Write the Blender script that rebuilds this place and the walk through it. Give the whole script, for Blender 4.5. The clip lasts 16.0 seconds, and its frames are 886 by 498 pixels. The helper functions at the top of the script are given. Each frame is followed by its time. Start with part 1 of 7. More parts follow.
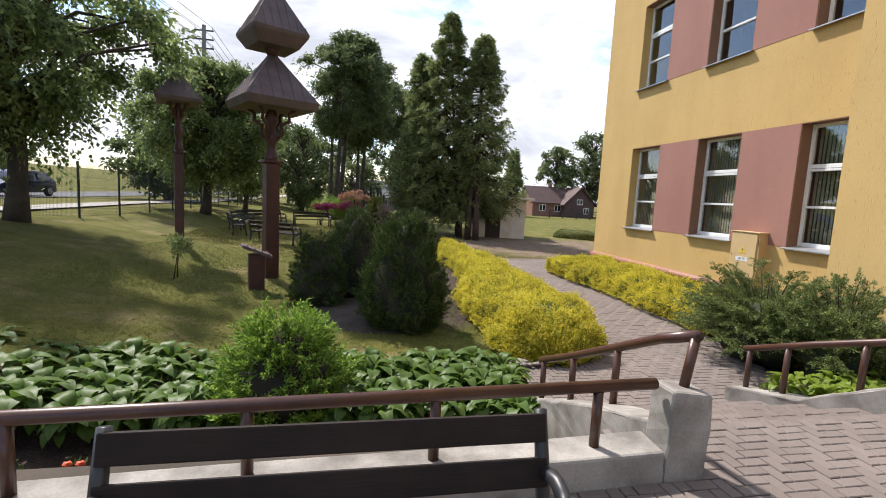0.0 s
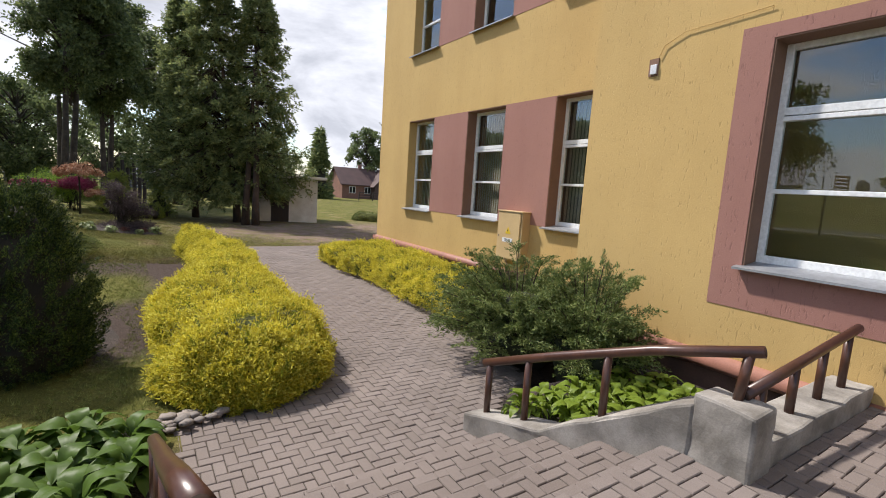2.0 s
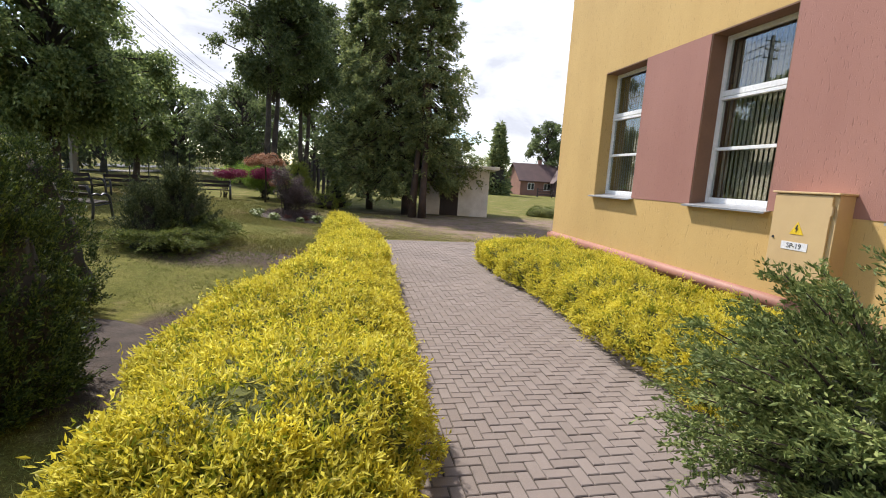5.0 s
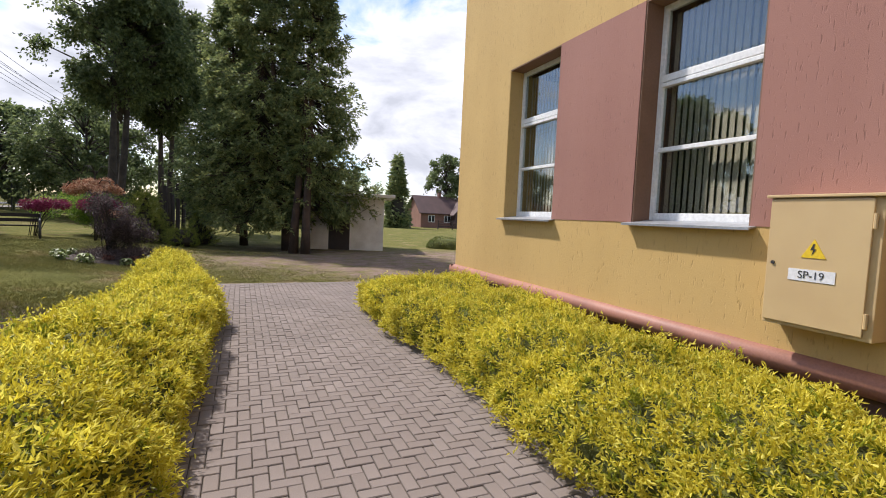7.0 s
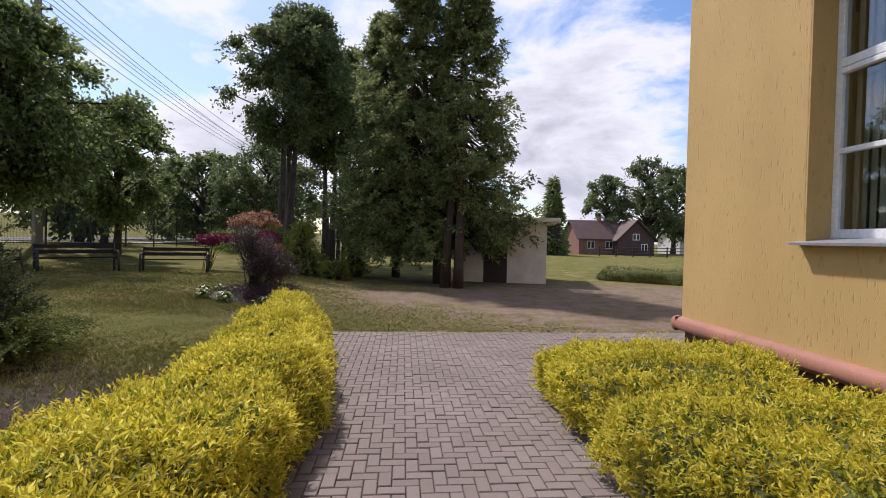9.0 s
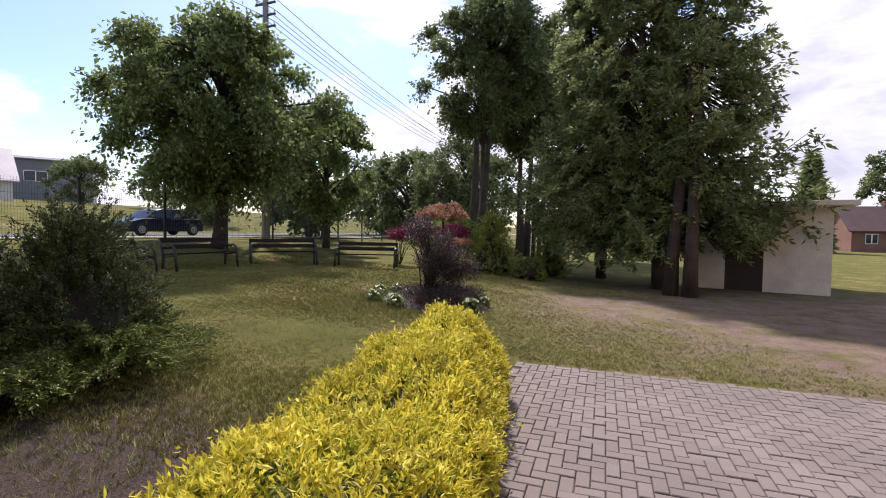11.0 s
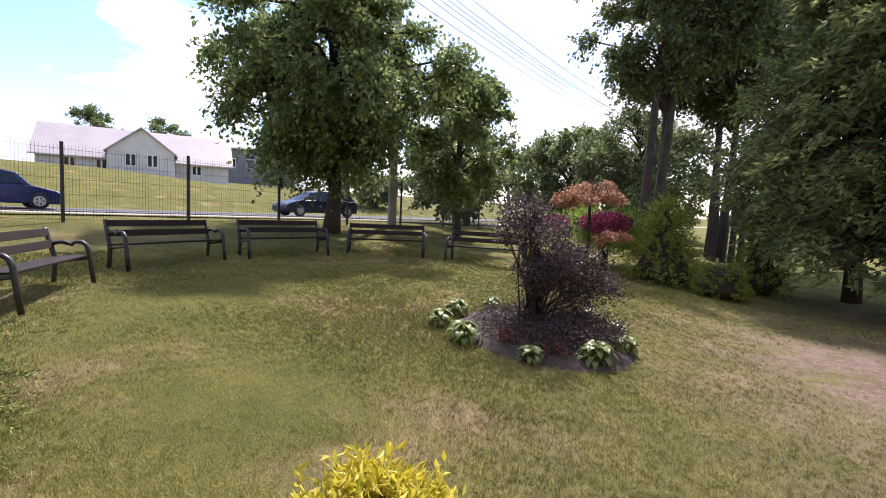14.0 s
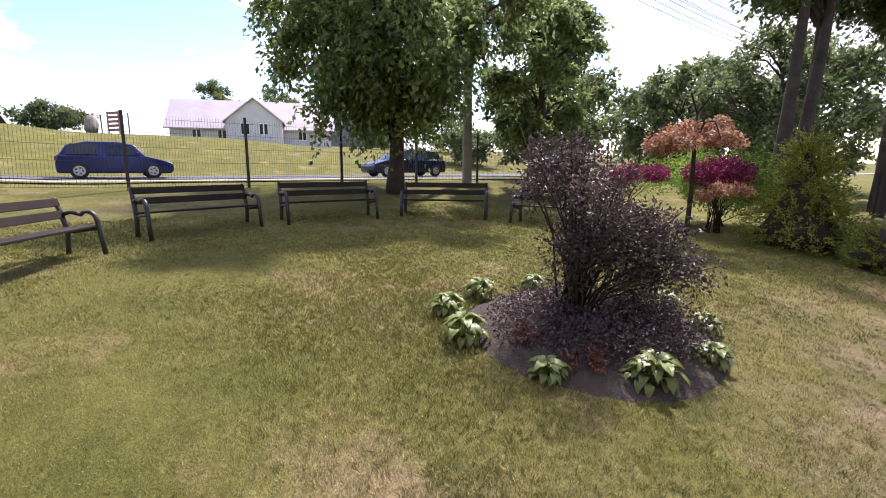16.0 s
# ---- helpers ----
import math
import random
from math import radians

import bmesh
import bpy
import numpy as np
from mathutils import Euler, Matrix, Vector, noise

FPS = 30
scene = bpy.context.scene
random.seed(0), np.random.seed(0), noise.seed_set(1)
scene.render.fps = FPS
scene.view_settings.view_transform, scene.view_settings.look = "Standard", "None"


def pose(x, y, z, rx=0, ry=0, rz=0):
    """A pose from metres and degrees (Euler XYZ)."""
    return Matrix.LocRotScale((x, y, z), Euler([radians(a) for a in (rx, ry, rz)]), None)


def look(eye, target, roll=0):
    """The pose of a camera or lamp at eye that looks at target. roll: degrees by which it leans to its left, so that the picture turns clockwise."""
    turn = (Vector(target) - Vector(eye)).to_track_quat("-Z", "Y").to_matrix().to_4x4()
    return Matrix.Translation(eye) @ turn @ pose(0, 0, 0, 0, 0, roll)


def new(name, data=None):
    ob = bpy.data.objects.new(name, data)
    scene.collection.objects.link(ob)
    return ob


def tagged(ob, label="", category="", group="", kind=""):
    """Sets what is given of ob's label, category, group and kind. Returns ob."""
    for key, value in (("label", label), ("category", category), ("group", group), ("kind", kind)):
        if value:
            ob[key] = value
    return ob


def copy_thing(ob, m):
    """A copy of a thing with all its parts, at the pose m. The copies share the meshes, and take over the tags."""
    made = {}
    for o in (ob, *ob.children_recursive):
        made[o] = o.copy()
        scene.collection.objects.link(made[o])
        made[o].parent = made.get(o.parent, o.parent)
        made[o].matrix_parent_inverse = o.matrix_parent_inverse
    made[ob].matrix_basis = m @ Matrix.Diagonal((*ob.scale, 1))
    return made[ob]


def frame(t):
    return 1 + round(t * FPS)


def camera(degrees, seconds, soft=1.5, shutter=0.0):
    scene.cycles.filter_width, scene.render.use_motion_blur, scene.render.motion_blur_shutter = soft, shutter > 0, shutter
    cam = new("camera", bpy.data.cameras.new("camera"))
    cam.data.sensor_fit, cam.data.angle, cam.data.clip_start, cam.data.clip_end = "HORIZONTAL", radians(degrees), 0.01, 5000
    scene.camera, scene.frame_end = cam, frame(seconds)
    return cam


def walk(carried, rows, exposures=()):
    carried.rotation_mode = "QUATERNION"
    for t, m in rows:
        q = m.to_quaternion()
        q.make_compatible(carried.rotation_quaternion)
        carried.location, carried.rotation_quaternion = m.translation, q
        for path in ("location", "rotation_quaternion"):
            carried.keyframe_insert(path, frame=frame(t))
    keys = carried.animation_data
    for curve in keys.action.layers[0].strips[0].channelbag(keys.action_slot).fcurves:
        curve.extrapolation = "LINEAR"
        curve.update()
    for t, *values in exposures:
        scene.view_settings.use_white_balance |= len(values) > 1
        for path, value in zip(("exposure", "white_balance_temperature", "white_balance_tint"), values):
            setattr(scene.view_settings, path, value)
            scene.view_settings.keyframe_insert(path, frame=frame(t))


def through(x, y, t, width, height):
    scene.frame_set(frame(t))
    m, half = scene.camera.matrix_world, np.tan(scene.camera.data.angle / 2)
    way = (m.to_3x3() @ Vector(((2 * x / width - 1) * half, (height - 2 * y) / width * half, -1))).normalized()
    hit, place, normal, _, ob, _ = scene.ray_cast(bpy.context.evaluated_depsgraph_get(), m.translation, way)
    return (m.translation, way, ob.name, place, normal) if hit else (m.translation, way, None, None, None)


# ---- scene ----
cam = camera(87.4, 16.0, soft=1.0)
PATH = [
    (0, (0.568, 0.399, 2.239), (0.964, 2.346, 2.014), 3.0),
    (0.5, (1.016, 0.822, 2.232), (1.594, 2.725, 2.024), 3.2),
    (1, (1.571, 1.126, 2.192), (2.406, 2.932, 1.984), 3.1),
    (1.5, (2.083, 1.466, 2.191), (3.108, 3.167, 1.956), 3.1),
    (2, (2.572, 1.791, 2.162), (3.674, 3.441, 1.91), 3.7),
    (2.5, (2.983, 2.223, 2.14), (3.992, 3.927, 1.864), 4.5),
    (3, (3.304, 2.726, 2.143), (4.184, 4.502, 1.874), 5.0),
    (3.5, (3.542, 3.307, 2.128), (4.209, 5.172, 1.849), 5.0),
    (4, (3.704, 3.8, 2.092), (4.209, 5.707, 1.766), 4.9),
    (4.2, (3.769, 3.974, 2.024), (4.202, 5.897, 1.686), 4.3),
    (6.3, (4.528, 5.907, 1.556), (4.956, 7.85, 1.348), 2.2),
    (6.5, (4.65, 6.143, 1.551), (5.181, 8.061, 1.355), 2.3),
    (7, (4.978, 6.761, 1.563), (5.778, 8.589, 1.426), 2.5),
    (7.5, (5.227, 7.415, 1.572), (6.109, 9.208, 1.498), 2.0),
    (8, (5.329, 8.116, 1.576), (6.076, 9.97, 1.52), 1.7),
    (8.5, (5.412, 8.842, 1.558), (5.918, 10.777, 1.519), 1.0),
    (9, (5.37, 9.549, 1.549), (5.542, 11.541, 1.508), 1.2),
    (9.1, (5.364, 9.654, 1.543), (5.453, 11.651, 1.496), 1.2),
    (9.5, (5.318, 10.224, 1.548), (5.095, 12.212, 1.512), 1.0),
    (9.7, (5.271, 10.483, 1.508), (4.932, 12.453, 1.468), 0.8),
    (11.8, (5.12, 12.77, 1.535), (4.337, 14.608, 1.435), 1.76),
    (12, (5.062, 13.005, 1.541), (4.228, 14.82, 1.439), 2.04),
    (12.5, (5.009, 13.585, 1.531), (4.08, 15.352, 1.408), 2.1),
    (13, (4.913, 14.145, 1.526), (3.889, 15.856, 1.38), 2.16),
    (13.5, (4.825, 14.663, 1.541), (3.713, 16.318, 1.389), 2.62),
    (14, (4.724, 15.175, 1.544), (3.439, 16.7, 1.389), 2.38),
    (14.5, (4.615, 15.631, 1.526), (3.157, 16.988, 1.341), 2.74),
    (15, (4.59, 16.048, 1.527), (2.993, 17.223, 1.265), 2.4),
    (15.5, (4.5, 16.412, 1.527), (2.852, 17.498, 1.204), 0.86),
    (16, (4.483, 16.76, 1.531), (2.903, 17.937, 1.185), 0.22),
]
walk(cam, [(t, look(eye, target, roll)) for t, eye, target, roll in PATH], [(0, 0.72, 6500, 13), (1, 0.52, 6500, 13), (2, 0.5, 6500, 13), (3.2, 0.62, 6500, 13), (4.2, 0.82, 6500, 13), (7, 0.58, 6450, 15), (9.5, 0.28, 6350, 22), (12, 0.95, 6350, 24), (13, 1.1, 6350, 24), (15, 1.12, 6350, 25), (16, 1.24, 6350, 26)])

# ---- sky and sun ----
SUN_AZ, SUN_EL = math.atan2(-0.52, 0.85), radians(53)
world = bpy.data.worlds.new("sky")
scene.world = world
world.use_nodes = True
wt = world.node_tree
wt.nodes.clear()


def wnode(kind, **vals):
    n = wt.nodes.new(kind)
    for k, v in vals.items():
        n.inputs[k].default_value = v
    return n


sky = wnode("ShaderNodeTexSky")
sky.sky_type, sky.sun_disc, sky.sun_elevation, sky.sun_rotation = "NISHITA", False, SUN_EL, SUN_AZ
sky.air_density, sky.dust_density, sky.ozone_density = 1.0, 1.0, 1.5
coord = wnode("ShaderNodeTexCoord")
stretch = wnode("ShaderNodeMapping")
stretch.inputs["Scale"].default_value = (1.0, 1.0, 2.6)
wt.links.new(coord.outputs["Generated"], stretch.inputs["Vector"])
puffs = wnode("ShaderNodeTexNoise", Scale=2.3, Detail=9.0, Roughness=0.58, Distortion=0.35)
wt.links.new(stretch.outputs["Vector"], puffs.inputs["Vector"])
veil = wnode("ShaderNodeTexNoise", Scale=0.9, Detail=4.0, Roughness=0.5)
wt.links.new(stretch.outputs["Vector"], veil.inputs["Vector"])
both = wt.nodes.new("ShaderNodeMath")
both.operation = "MULTIPLY_ADD"
both.inputs[1].default_value = 0.6
wt.links.new(veil.outputs["Fac"], both.inputs[0])
wt.links.new(puffs.outputs["Fac"], both.inputs[2])
cover = wt.nodes.new("ShaderNodeValToRGB")
cover.color_ramp.elements[0].position, cover.color_ramp.elements[1].position = 0.76, 0.865
wt.links.new(both.outputs[0], cover.inputs["Fac"])
thick = wt.nodes.new("ShaderNodeValToRGB")
thick.color_ramp.elements[0].position, thick.color_ramp.elements[1].position = 0.84, 1.02
thick.color_ramp.elements[0].color, thick.color_ramp.elements[1].color = (5.6, 5.8, 6.2, 1), (3.3, 3.5, 3.9, 1)
wt.links.new(both.outputs[0], thick.inputs["Fac"])
blend = wt.nodes.new("ShaderNodeMix")
blend.data_type = "RGBA"
wt.links.new(cover.outputs["Color"], blend.inputs["Factor"])
deep = wt.nodes.new("ShaderNodeHueSaturation")
deep.inputs["Saturation"].default_value, deep.inputs["Value"].default_value = 1.22, 0.95
wt.links.new(sky.outputs["Color"], deep.inputs["Color"])
wt.links.new(deep.outputs["Color"], blend.inputs[6])
wt.links.new(thick.outputs["Color"], blend.inputs[7])
back = wnode("ShaderNodeBackground", Strength=0.14)
wt.links.new(blend.outputs[2], back.inputs["Color"])
wout = wt.nodes.new("ShaderNodeOutputWorld")
wt.links.new(back.outputs[0], wout.inputs["Surface"])

sun = new("sun", bpy.data.lights.new("sun", "SUN"))
sun.data.energy, sun.data.angle, sun.data.color = 4.2, radians(2.2), (1.0, 0.955, 0.88)
sun_from = Vector((math.sin(SUN_AZ) * math.cos(SUN_EL), math.cos(SUN_AZ) * math.cos(SUN_EL), math.sin(SUN_EL)))
sun.matrix_world = look(sun_from * 60, (0, 0, 0))

# ---- materials ----


class Mat:
    """A node material under construction: Principled surface and small helpers."""

    def __init__(self, name, rough=0.7, metal=0.0, spec=0.5):
        self.m = bpy.data.materials.new(name)
        self.m.use_nodes = True
        self.t = self.m.node_tree
        self.b = self.t.nodes["Principled BSDF"]
        self.b.inputs["Roughness"].default_value = rough
        self.b.inputs["Metallic"].default_value = metal
        self.b.inputs["Specular IOR Level"].default_value = spec
        self.co = self.t.nodes.new("ShaderNodeTexCoord").outputs["Object"]

    def node(self, kind):
        return self.t.nodes.new(kind)

    def link(self, a, b):
        self.t.links.new(a, b)

    def noise(self, scale, detail=4.0, rough=0.55, stretch=None):
        n = self.node("ShaderNodeTexNoise")
        n.inputs["Scale"].default_value, n.inputs["Detail"].default_value, n.inputs["Roughness"].default_value = scale, detail, rough
        if stretch:
            mp = self.node("ShaderNodeMapping")
            mp.inputs["Scale"].default_value = stretch
            self.link(self.co, mp.inputs["Vector"])
            self.link(mp.outputs["Vector"], n.inputs["Vector"])
        else:
            self.link(self.co, n.inputs["Vector"])
        return n.outputs["Fac"]

    def ramp(self, fac, *stops):
        r = self.node("ShaderNodeValToRGB")
        els = r.color_ramp.elements
        while len(els) < len(stops):
            els.new(0.5)
        for e, (p, c) in zip(els, stops):
            e.position, e.color = p, (*c, 1) if len(c) == 3 else c
        self.link(fac, r.inputs["Fac"])
        return r.outputs["Color"]

    def mix(self, fac, a, b, how="MIX"):
        n = self.node("ShaderNodeMix")
        n.data_type, n.blend_type = "RGBA", how
        for slot, v in ((0, fac), (6, a), (7, b)):
            if isinstance(v, (int, float)):
                n.inputs[slot].default_value = v
            elif isinstance(v, tuple):
                n.inputs[slot].default_value = (*v, 1)
            else:
                self.link(v, n.inputs[slot])
        return n.outputs[2]

    def attr(self, name):
        n = self.node("ShaderNodeAttribute")
        n.attribute_name = name
        return n.outputs["Fac"]

    def piece(self):
        return self.node("ShaderNodeObjectInfo").outputs["Random"]

    def island(self):
        return self.node("ShaderNodeNewGeometry").outputs["Random Per Island"]

    def color(self, c):
        if isinstance(c, tuple):
            self.b.inputs["Base Color"].default_value = (*c, 1)
        else:
            self.link(c, self.b.inputs["Base Color"])
        return self

    def bump(self, fac, strength=0.3, dist=0.02):
        n = self.node("ShaderNodeBump")
        n.inputs["Strength"].default_value, n.inputs["Distance"].default_value = strength, dist
        self.link(fac, n.inputs["Height"])
        self.link(n.outputs[0], self.b.inputs["Normal"])
        return self

    def rough(self, fac, lo, hi):
        self.link(self.ramp(fac, (0.3, (lo,) * 3), (0.7, (hi,) * 3)), self.b.inputs["Roughness"])
        return self


def two_tone(name, a, b, scale=3.0, fine=40.0, rough=0.8, bump=0.3, dist=0.01, metal=0.0, stretch=None):
    """Surface of two tones with a coarse mottling, a fine grain and relief."""
    k = Mat(name, rough, metal)
    base = k.mix(k.ramp(k.noise(scale), (0.35, (0, 0, 0)), (0.65, (1, 1, 1))), a, b)
    grain = k.noise(fine, 6.0, 0.6, stretch)
    k.color(k.mix(0.35, base, k.ramp(grain, (0.3, (0.55,) * 3), (0.7, (1.25,) * 3)), "MULTIPLY"))
    return k.bump(grain, bump, dist).m


def leaf_mat(name, dark, mid, light, through=0.35, rough=0.5, clumps=1.2):
    """Leaves: every leaf its own tone, clumps lighter and darker, some light passing through."""
    k = Mat(name, rough, 0.0, 0.3)
    one = k.ramp(k.island(), (0.0, dark), (0.5, mid), (1.0, light))
    col = k.mix(0.55, one, k.ramp(k.noise(clumps, 3.0), (0.3, (0.6,) * 3), (0.7, (1.3,) * 3)), "MULTIPLY")
    k.color(col)
    tr = k.node("ShaderNodeBsdfTranslucent")
    k.link(col, tr.inputs["Color"])
    ms = k.node("ShaderNodeMixShader")
    ms.inputs[0].default_value = through
    k.link(k.b.outputs[0], ms.inputs[1])
    k.link(tr.outputs[0], ms.inputs[2])
    k.link(ms.outputs[0], k.t.nodes["Material Output"].inputs["Surface"])
    return k.m


def stucco(name, a, b):
    """Scratched render: short vertical grooves over a fine grain, with faint runs of dirt."""
    k = Mat(name, 0.88, 0.0, 0.25)
    runs = k.noise(1.1, 5.0, 0.6, (1.0, 1.0, 0.16))
    cracks = k.noise(52.0, 3.0, 0.5, (1.0, 1.0, 0.2))
    fine = k.noise(160.0, 3.0)
    col = k.mix(k.ramp(runs, (0.35, (0, 0, 0)), (0.7, (1, 1, 1))), a, b)
    col = k.mix(0.5, col, k.ramp(k.noise(0.5, 3.0), (0.3, (0.86,) * 3), (0.7, (1.08,) * 3)), "MULTIPLY")
    groove = k.ramp(cracks, (0.30, (0, 0, 0)), (0.40, (1, 1, 1)))
    col = k.mix(0.42, col, k.ramp(cracks, (0.28, (0.5,) * 3), (0.40, (1, 1, 1))), "MULTIPLY")
    col = k.mix(0.5, col, k.ramp(fine, (0.3, (0.78,) * 3), (0.7, (1.16,) * 3)), "MULTIPLY")
    k.color(col)
    hgt = k.mix(0.3, groove, fine)
    return k.bump(hgt, 0.45, 0.008).m


YELLOW = stucco("yellow_stucco", (0.56, 0.385, 0.155), (0.51, 0.345, 0.135))
PINK = stucco("pink_stucco", (0.345, 0.18, 0.145), (0.31, 0.155, 0.125))
PLINTH = two_tone("plinth_paint", (0.33, 0.15, 0.105), (0.25, 0.115, 0.085), 2.0, 60, 0.6, 0.2, 0.004)
SOCKET = two_tone("plinth_base", (0.13, 0.07, 0.05), (0.08, 0.045, 0.035), 3.0, 40, 0.8, 0.4, 0.01)
REVEAL = two_tone("reveal_paint", (0.22, 0.12, 0.075), (0.19, 0.105, 0.065), 3.0, 50, 0.8, 0.2, 0.004)
PVC = two_tone("white_window_plastic", (0.80, 0.81, 0.80), (0.74, 0.75, 0.74), 6, 30, 0.35, 0.05, 0.001)
ZINC = two_tone("grey_sheet_sill", (0.42, 0.43, 0.45), (0.33, 0.34, 0.36), 4, 30, 0.45, 0.1, 0.002, 0.6)
CONCRETE = two_tone("old_whitewashed_concrete", (0.35, 0.325, 0.29), (0.16, 0.145, 0.125), 3.2, 70, 0.92, 0.3, 0.005)
RAIL = two_tone("brown_rail_paint", (0.085, 0.036, 0.022), (0.06, 0.026, 0.017), 7, 50, 0.32, 0.15, 0.002)
RUST = two_tone("rust", (0.03, 0.018, 0.012), (0.08, 0.035, 0.02), 12, 60, 0.9, 0.4, 0.003)
BENCHWOOD = two_tone("dark_bench_board", (0.020, 0.015, 0.013), (0.032, 0.023, 0.019), 3, 30, 0.68, 0.3, 0.004, 0, (0.25, 6, 6))
BENCHWOOD.node_tree.nodes["Principled BSDF"].inputs["Specular IOR Level"].default_value = 0.15
IRON = two_tone("black_cast_iron", (0.020, 0.020, 0.022), (0.032, 0.032, 0.034), 9, 60, 0.42, 0.2, 0.003)
REDWOOD = two_tone("red_brown_stained_wood", (0.075, 0.022, 0.016), (0.045, 0.015, 0.012), 2.5, 28, 0.5, 0.5, 0.008, 0, (5, 5, 0.35))
BARK = two_tone("grey_bark", (0.085, 0.068, 0.052), (0.045, 0.036, 0.028), 3, 22, 0.95, 1.0, 0.03, 0, (1, 1, 0.3))
BARK_RED = two_tone("brown_conifer_bark", (0.075, 0.048, 0.035), (0.040, 0.027, 0.02), 3, 26, 0.95, 1.0, 0.03, 0, (1, 1, 0.2))
# Bark colour of thin stems; also the painted shade of the solid conifer cores.
TWIG_AND_SHADE = two_tone("twigs_and_inner_shade", (0.022, 0.02, 0.013), (0.035, 0.028, 0.018), 5, 40, 0.95, 0.6, 0.01)
WHITEWALL = two_tone("whitewashed_wall", (0.72, 0.70, 0.66), (0.56, 0.53, 0.48), 1.5, 30, 0.9, 0.4, 0.008)
DARKDOOR = two_tone("dark_brown_door", (0.030, 0.018, 0.014), (0.022, 0.013, 0.01), 3, 30, 0.6, 0.3, 0.004, 0, (6, 6, 0.4))
SOIL = two_tone("dark_soil", (0.085, 0.064, 0.052), (0.048, 0.037, 0.03), 4, 60, 1.0, 1.0, 0.03)
STONE = two_tone("field_stone", (0.30, 0.25, 0.21), (0.18, 0.16, 0.145), 4, 50, 0.85, 0.5, 0.01)
ASPHALT = two_tone("asphalt", (0.10, 0.10, 0.10), (0.07, 0.07, 0.072), 1.5, 120, 0.9, 0.5, 0.006)
SLAB = two_tone("light_path_paving", (0.36, 0.33, 0.29), (0.28, 0.26, 0.235), 1.0, 60, 0.9, 0.3, 0.006)
POLE_C = two_tone("pole_concrete", (0.27, 0.26, 0.24), (0.2, 0.19, 0.18), 2, 40, 0.9, 0.3, 0.006)
WIRE = two_tone("wire", (0.10, 0.10, 0.105), (0.08, 0.08, 0.085), 5, 40, 0.5, 0.1, 0.001)
GALV = two_tone("dark_fence_metal", (0.018, 0.020, 0.018), (0.026, 0.028, 0.026), 6, 50, 0.5, 0.1, 0.001)


def paver_mat():
    k = Mat("concrete_paver", 0.9, 0.0, 0.3)
    tone = k.mix(0.5, k.ramp(k.piece(), (0, (0.160, 0.130, 0.114)), (0.5, (0.182, 0.150, 0.132)), (1, (0.205, 0.172, 0.154))),
                 k.ramp(k.island(), (0, (0.154, 0.125, 0.108)), (0.5, (0.182, 0.150, 0.132)), (1, (0.212, 0.176, 0.156))))
    tone = k.mix(0.6, tone, k.ramp(k.noise(0.9, 5.0), (0.3, (0.72,) * 3), (0.7, (1.15,) * 3)), "MULTIPLY")
    fine = k.noise(130.0, 4.0, 0.7)
    k.color(k.mix(0.4, tone, k.ramp(fine, (0.3, (0.6,) * 3), (0.7, (1.3,) * 3)), "MULTIPLY"))
    return k.bump(fine, 0.4, 0.003).m


# Dark colours of the hedge and juniper cores stand for shade between the leaves.
HEDGECORE = two_tone("hedge_inner_shade", (0.10, 0.11, 0.018), (0.05, 0.058, 0.012), 6, 60, 0.95, 0.8, 0.02)
BUSHCORE = two_tone("juniper_inner_shade", (0.022, 0.030, 0.012), (0.035, 0.042, 0.018), 6, 60, 0.95, 0.8, 0.02)
PAVER = paver_mat()
JOINT = two_tone("joint_sand", (0.085, 0.066, 0.05), (0.055, 0.045, 0.032), 2, 90, 1.0, 0.6, 0.004)


def glass_mat():
    k = Mat("window_glass", 0.03, 0.0, 0.5)
    t, b = k.t, k.b
    gl = k.node("ShaderNodeBsdfGlossy")
    gl.inputs["Roughness"].default_value = 0.01
    tr = k.node("ShaderNodeBsdfTransparent")
    tr.inputs["Color"].default_value = (0.80, 0.84, 0.83, 1)
    fr = k.node("ShaderNodeLayerWeight")
    fr.inputs["Blend"].default_value = 0.5
    ms = k.node("ShaderNodeMixShader")
    k.link(k.ramp(fr.outputs["Facing"], (0.0, (0.10,) * 3), (0.55, (0.16,) * 3), (1.0, (0.75,) * 3)), ms.inputs[0])
    k.link(tr.outputs[0], ms.inputs[1])
    k.link(gl.outputs[0], ms.inputs[2])
    k.link(ms.outputs[0], t.nodes["Material Output"].inputs["Surface"])
    return k.m


GLASS = glass_mat()
ROOM = two_tone("room_wall", (0.17, 0.16, 0.14), (0.14, 0.13, 0.115), 1, 20, 0.9, 0.1, 0.002)
BLIND = two_tone("beige_vertical_blind", (0.52, 0.44, 0.34), (0.45, 0.38, 0.29), 3, 40, 0.8, 0.1, 0.001)


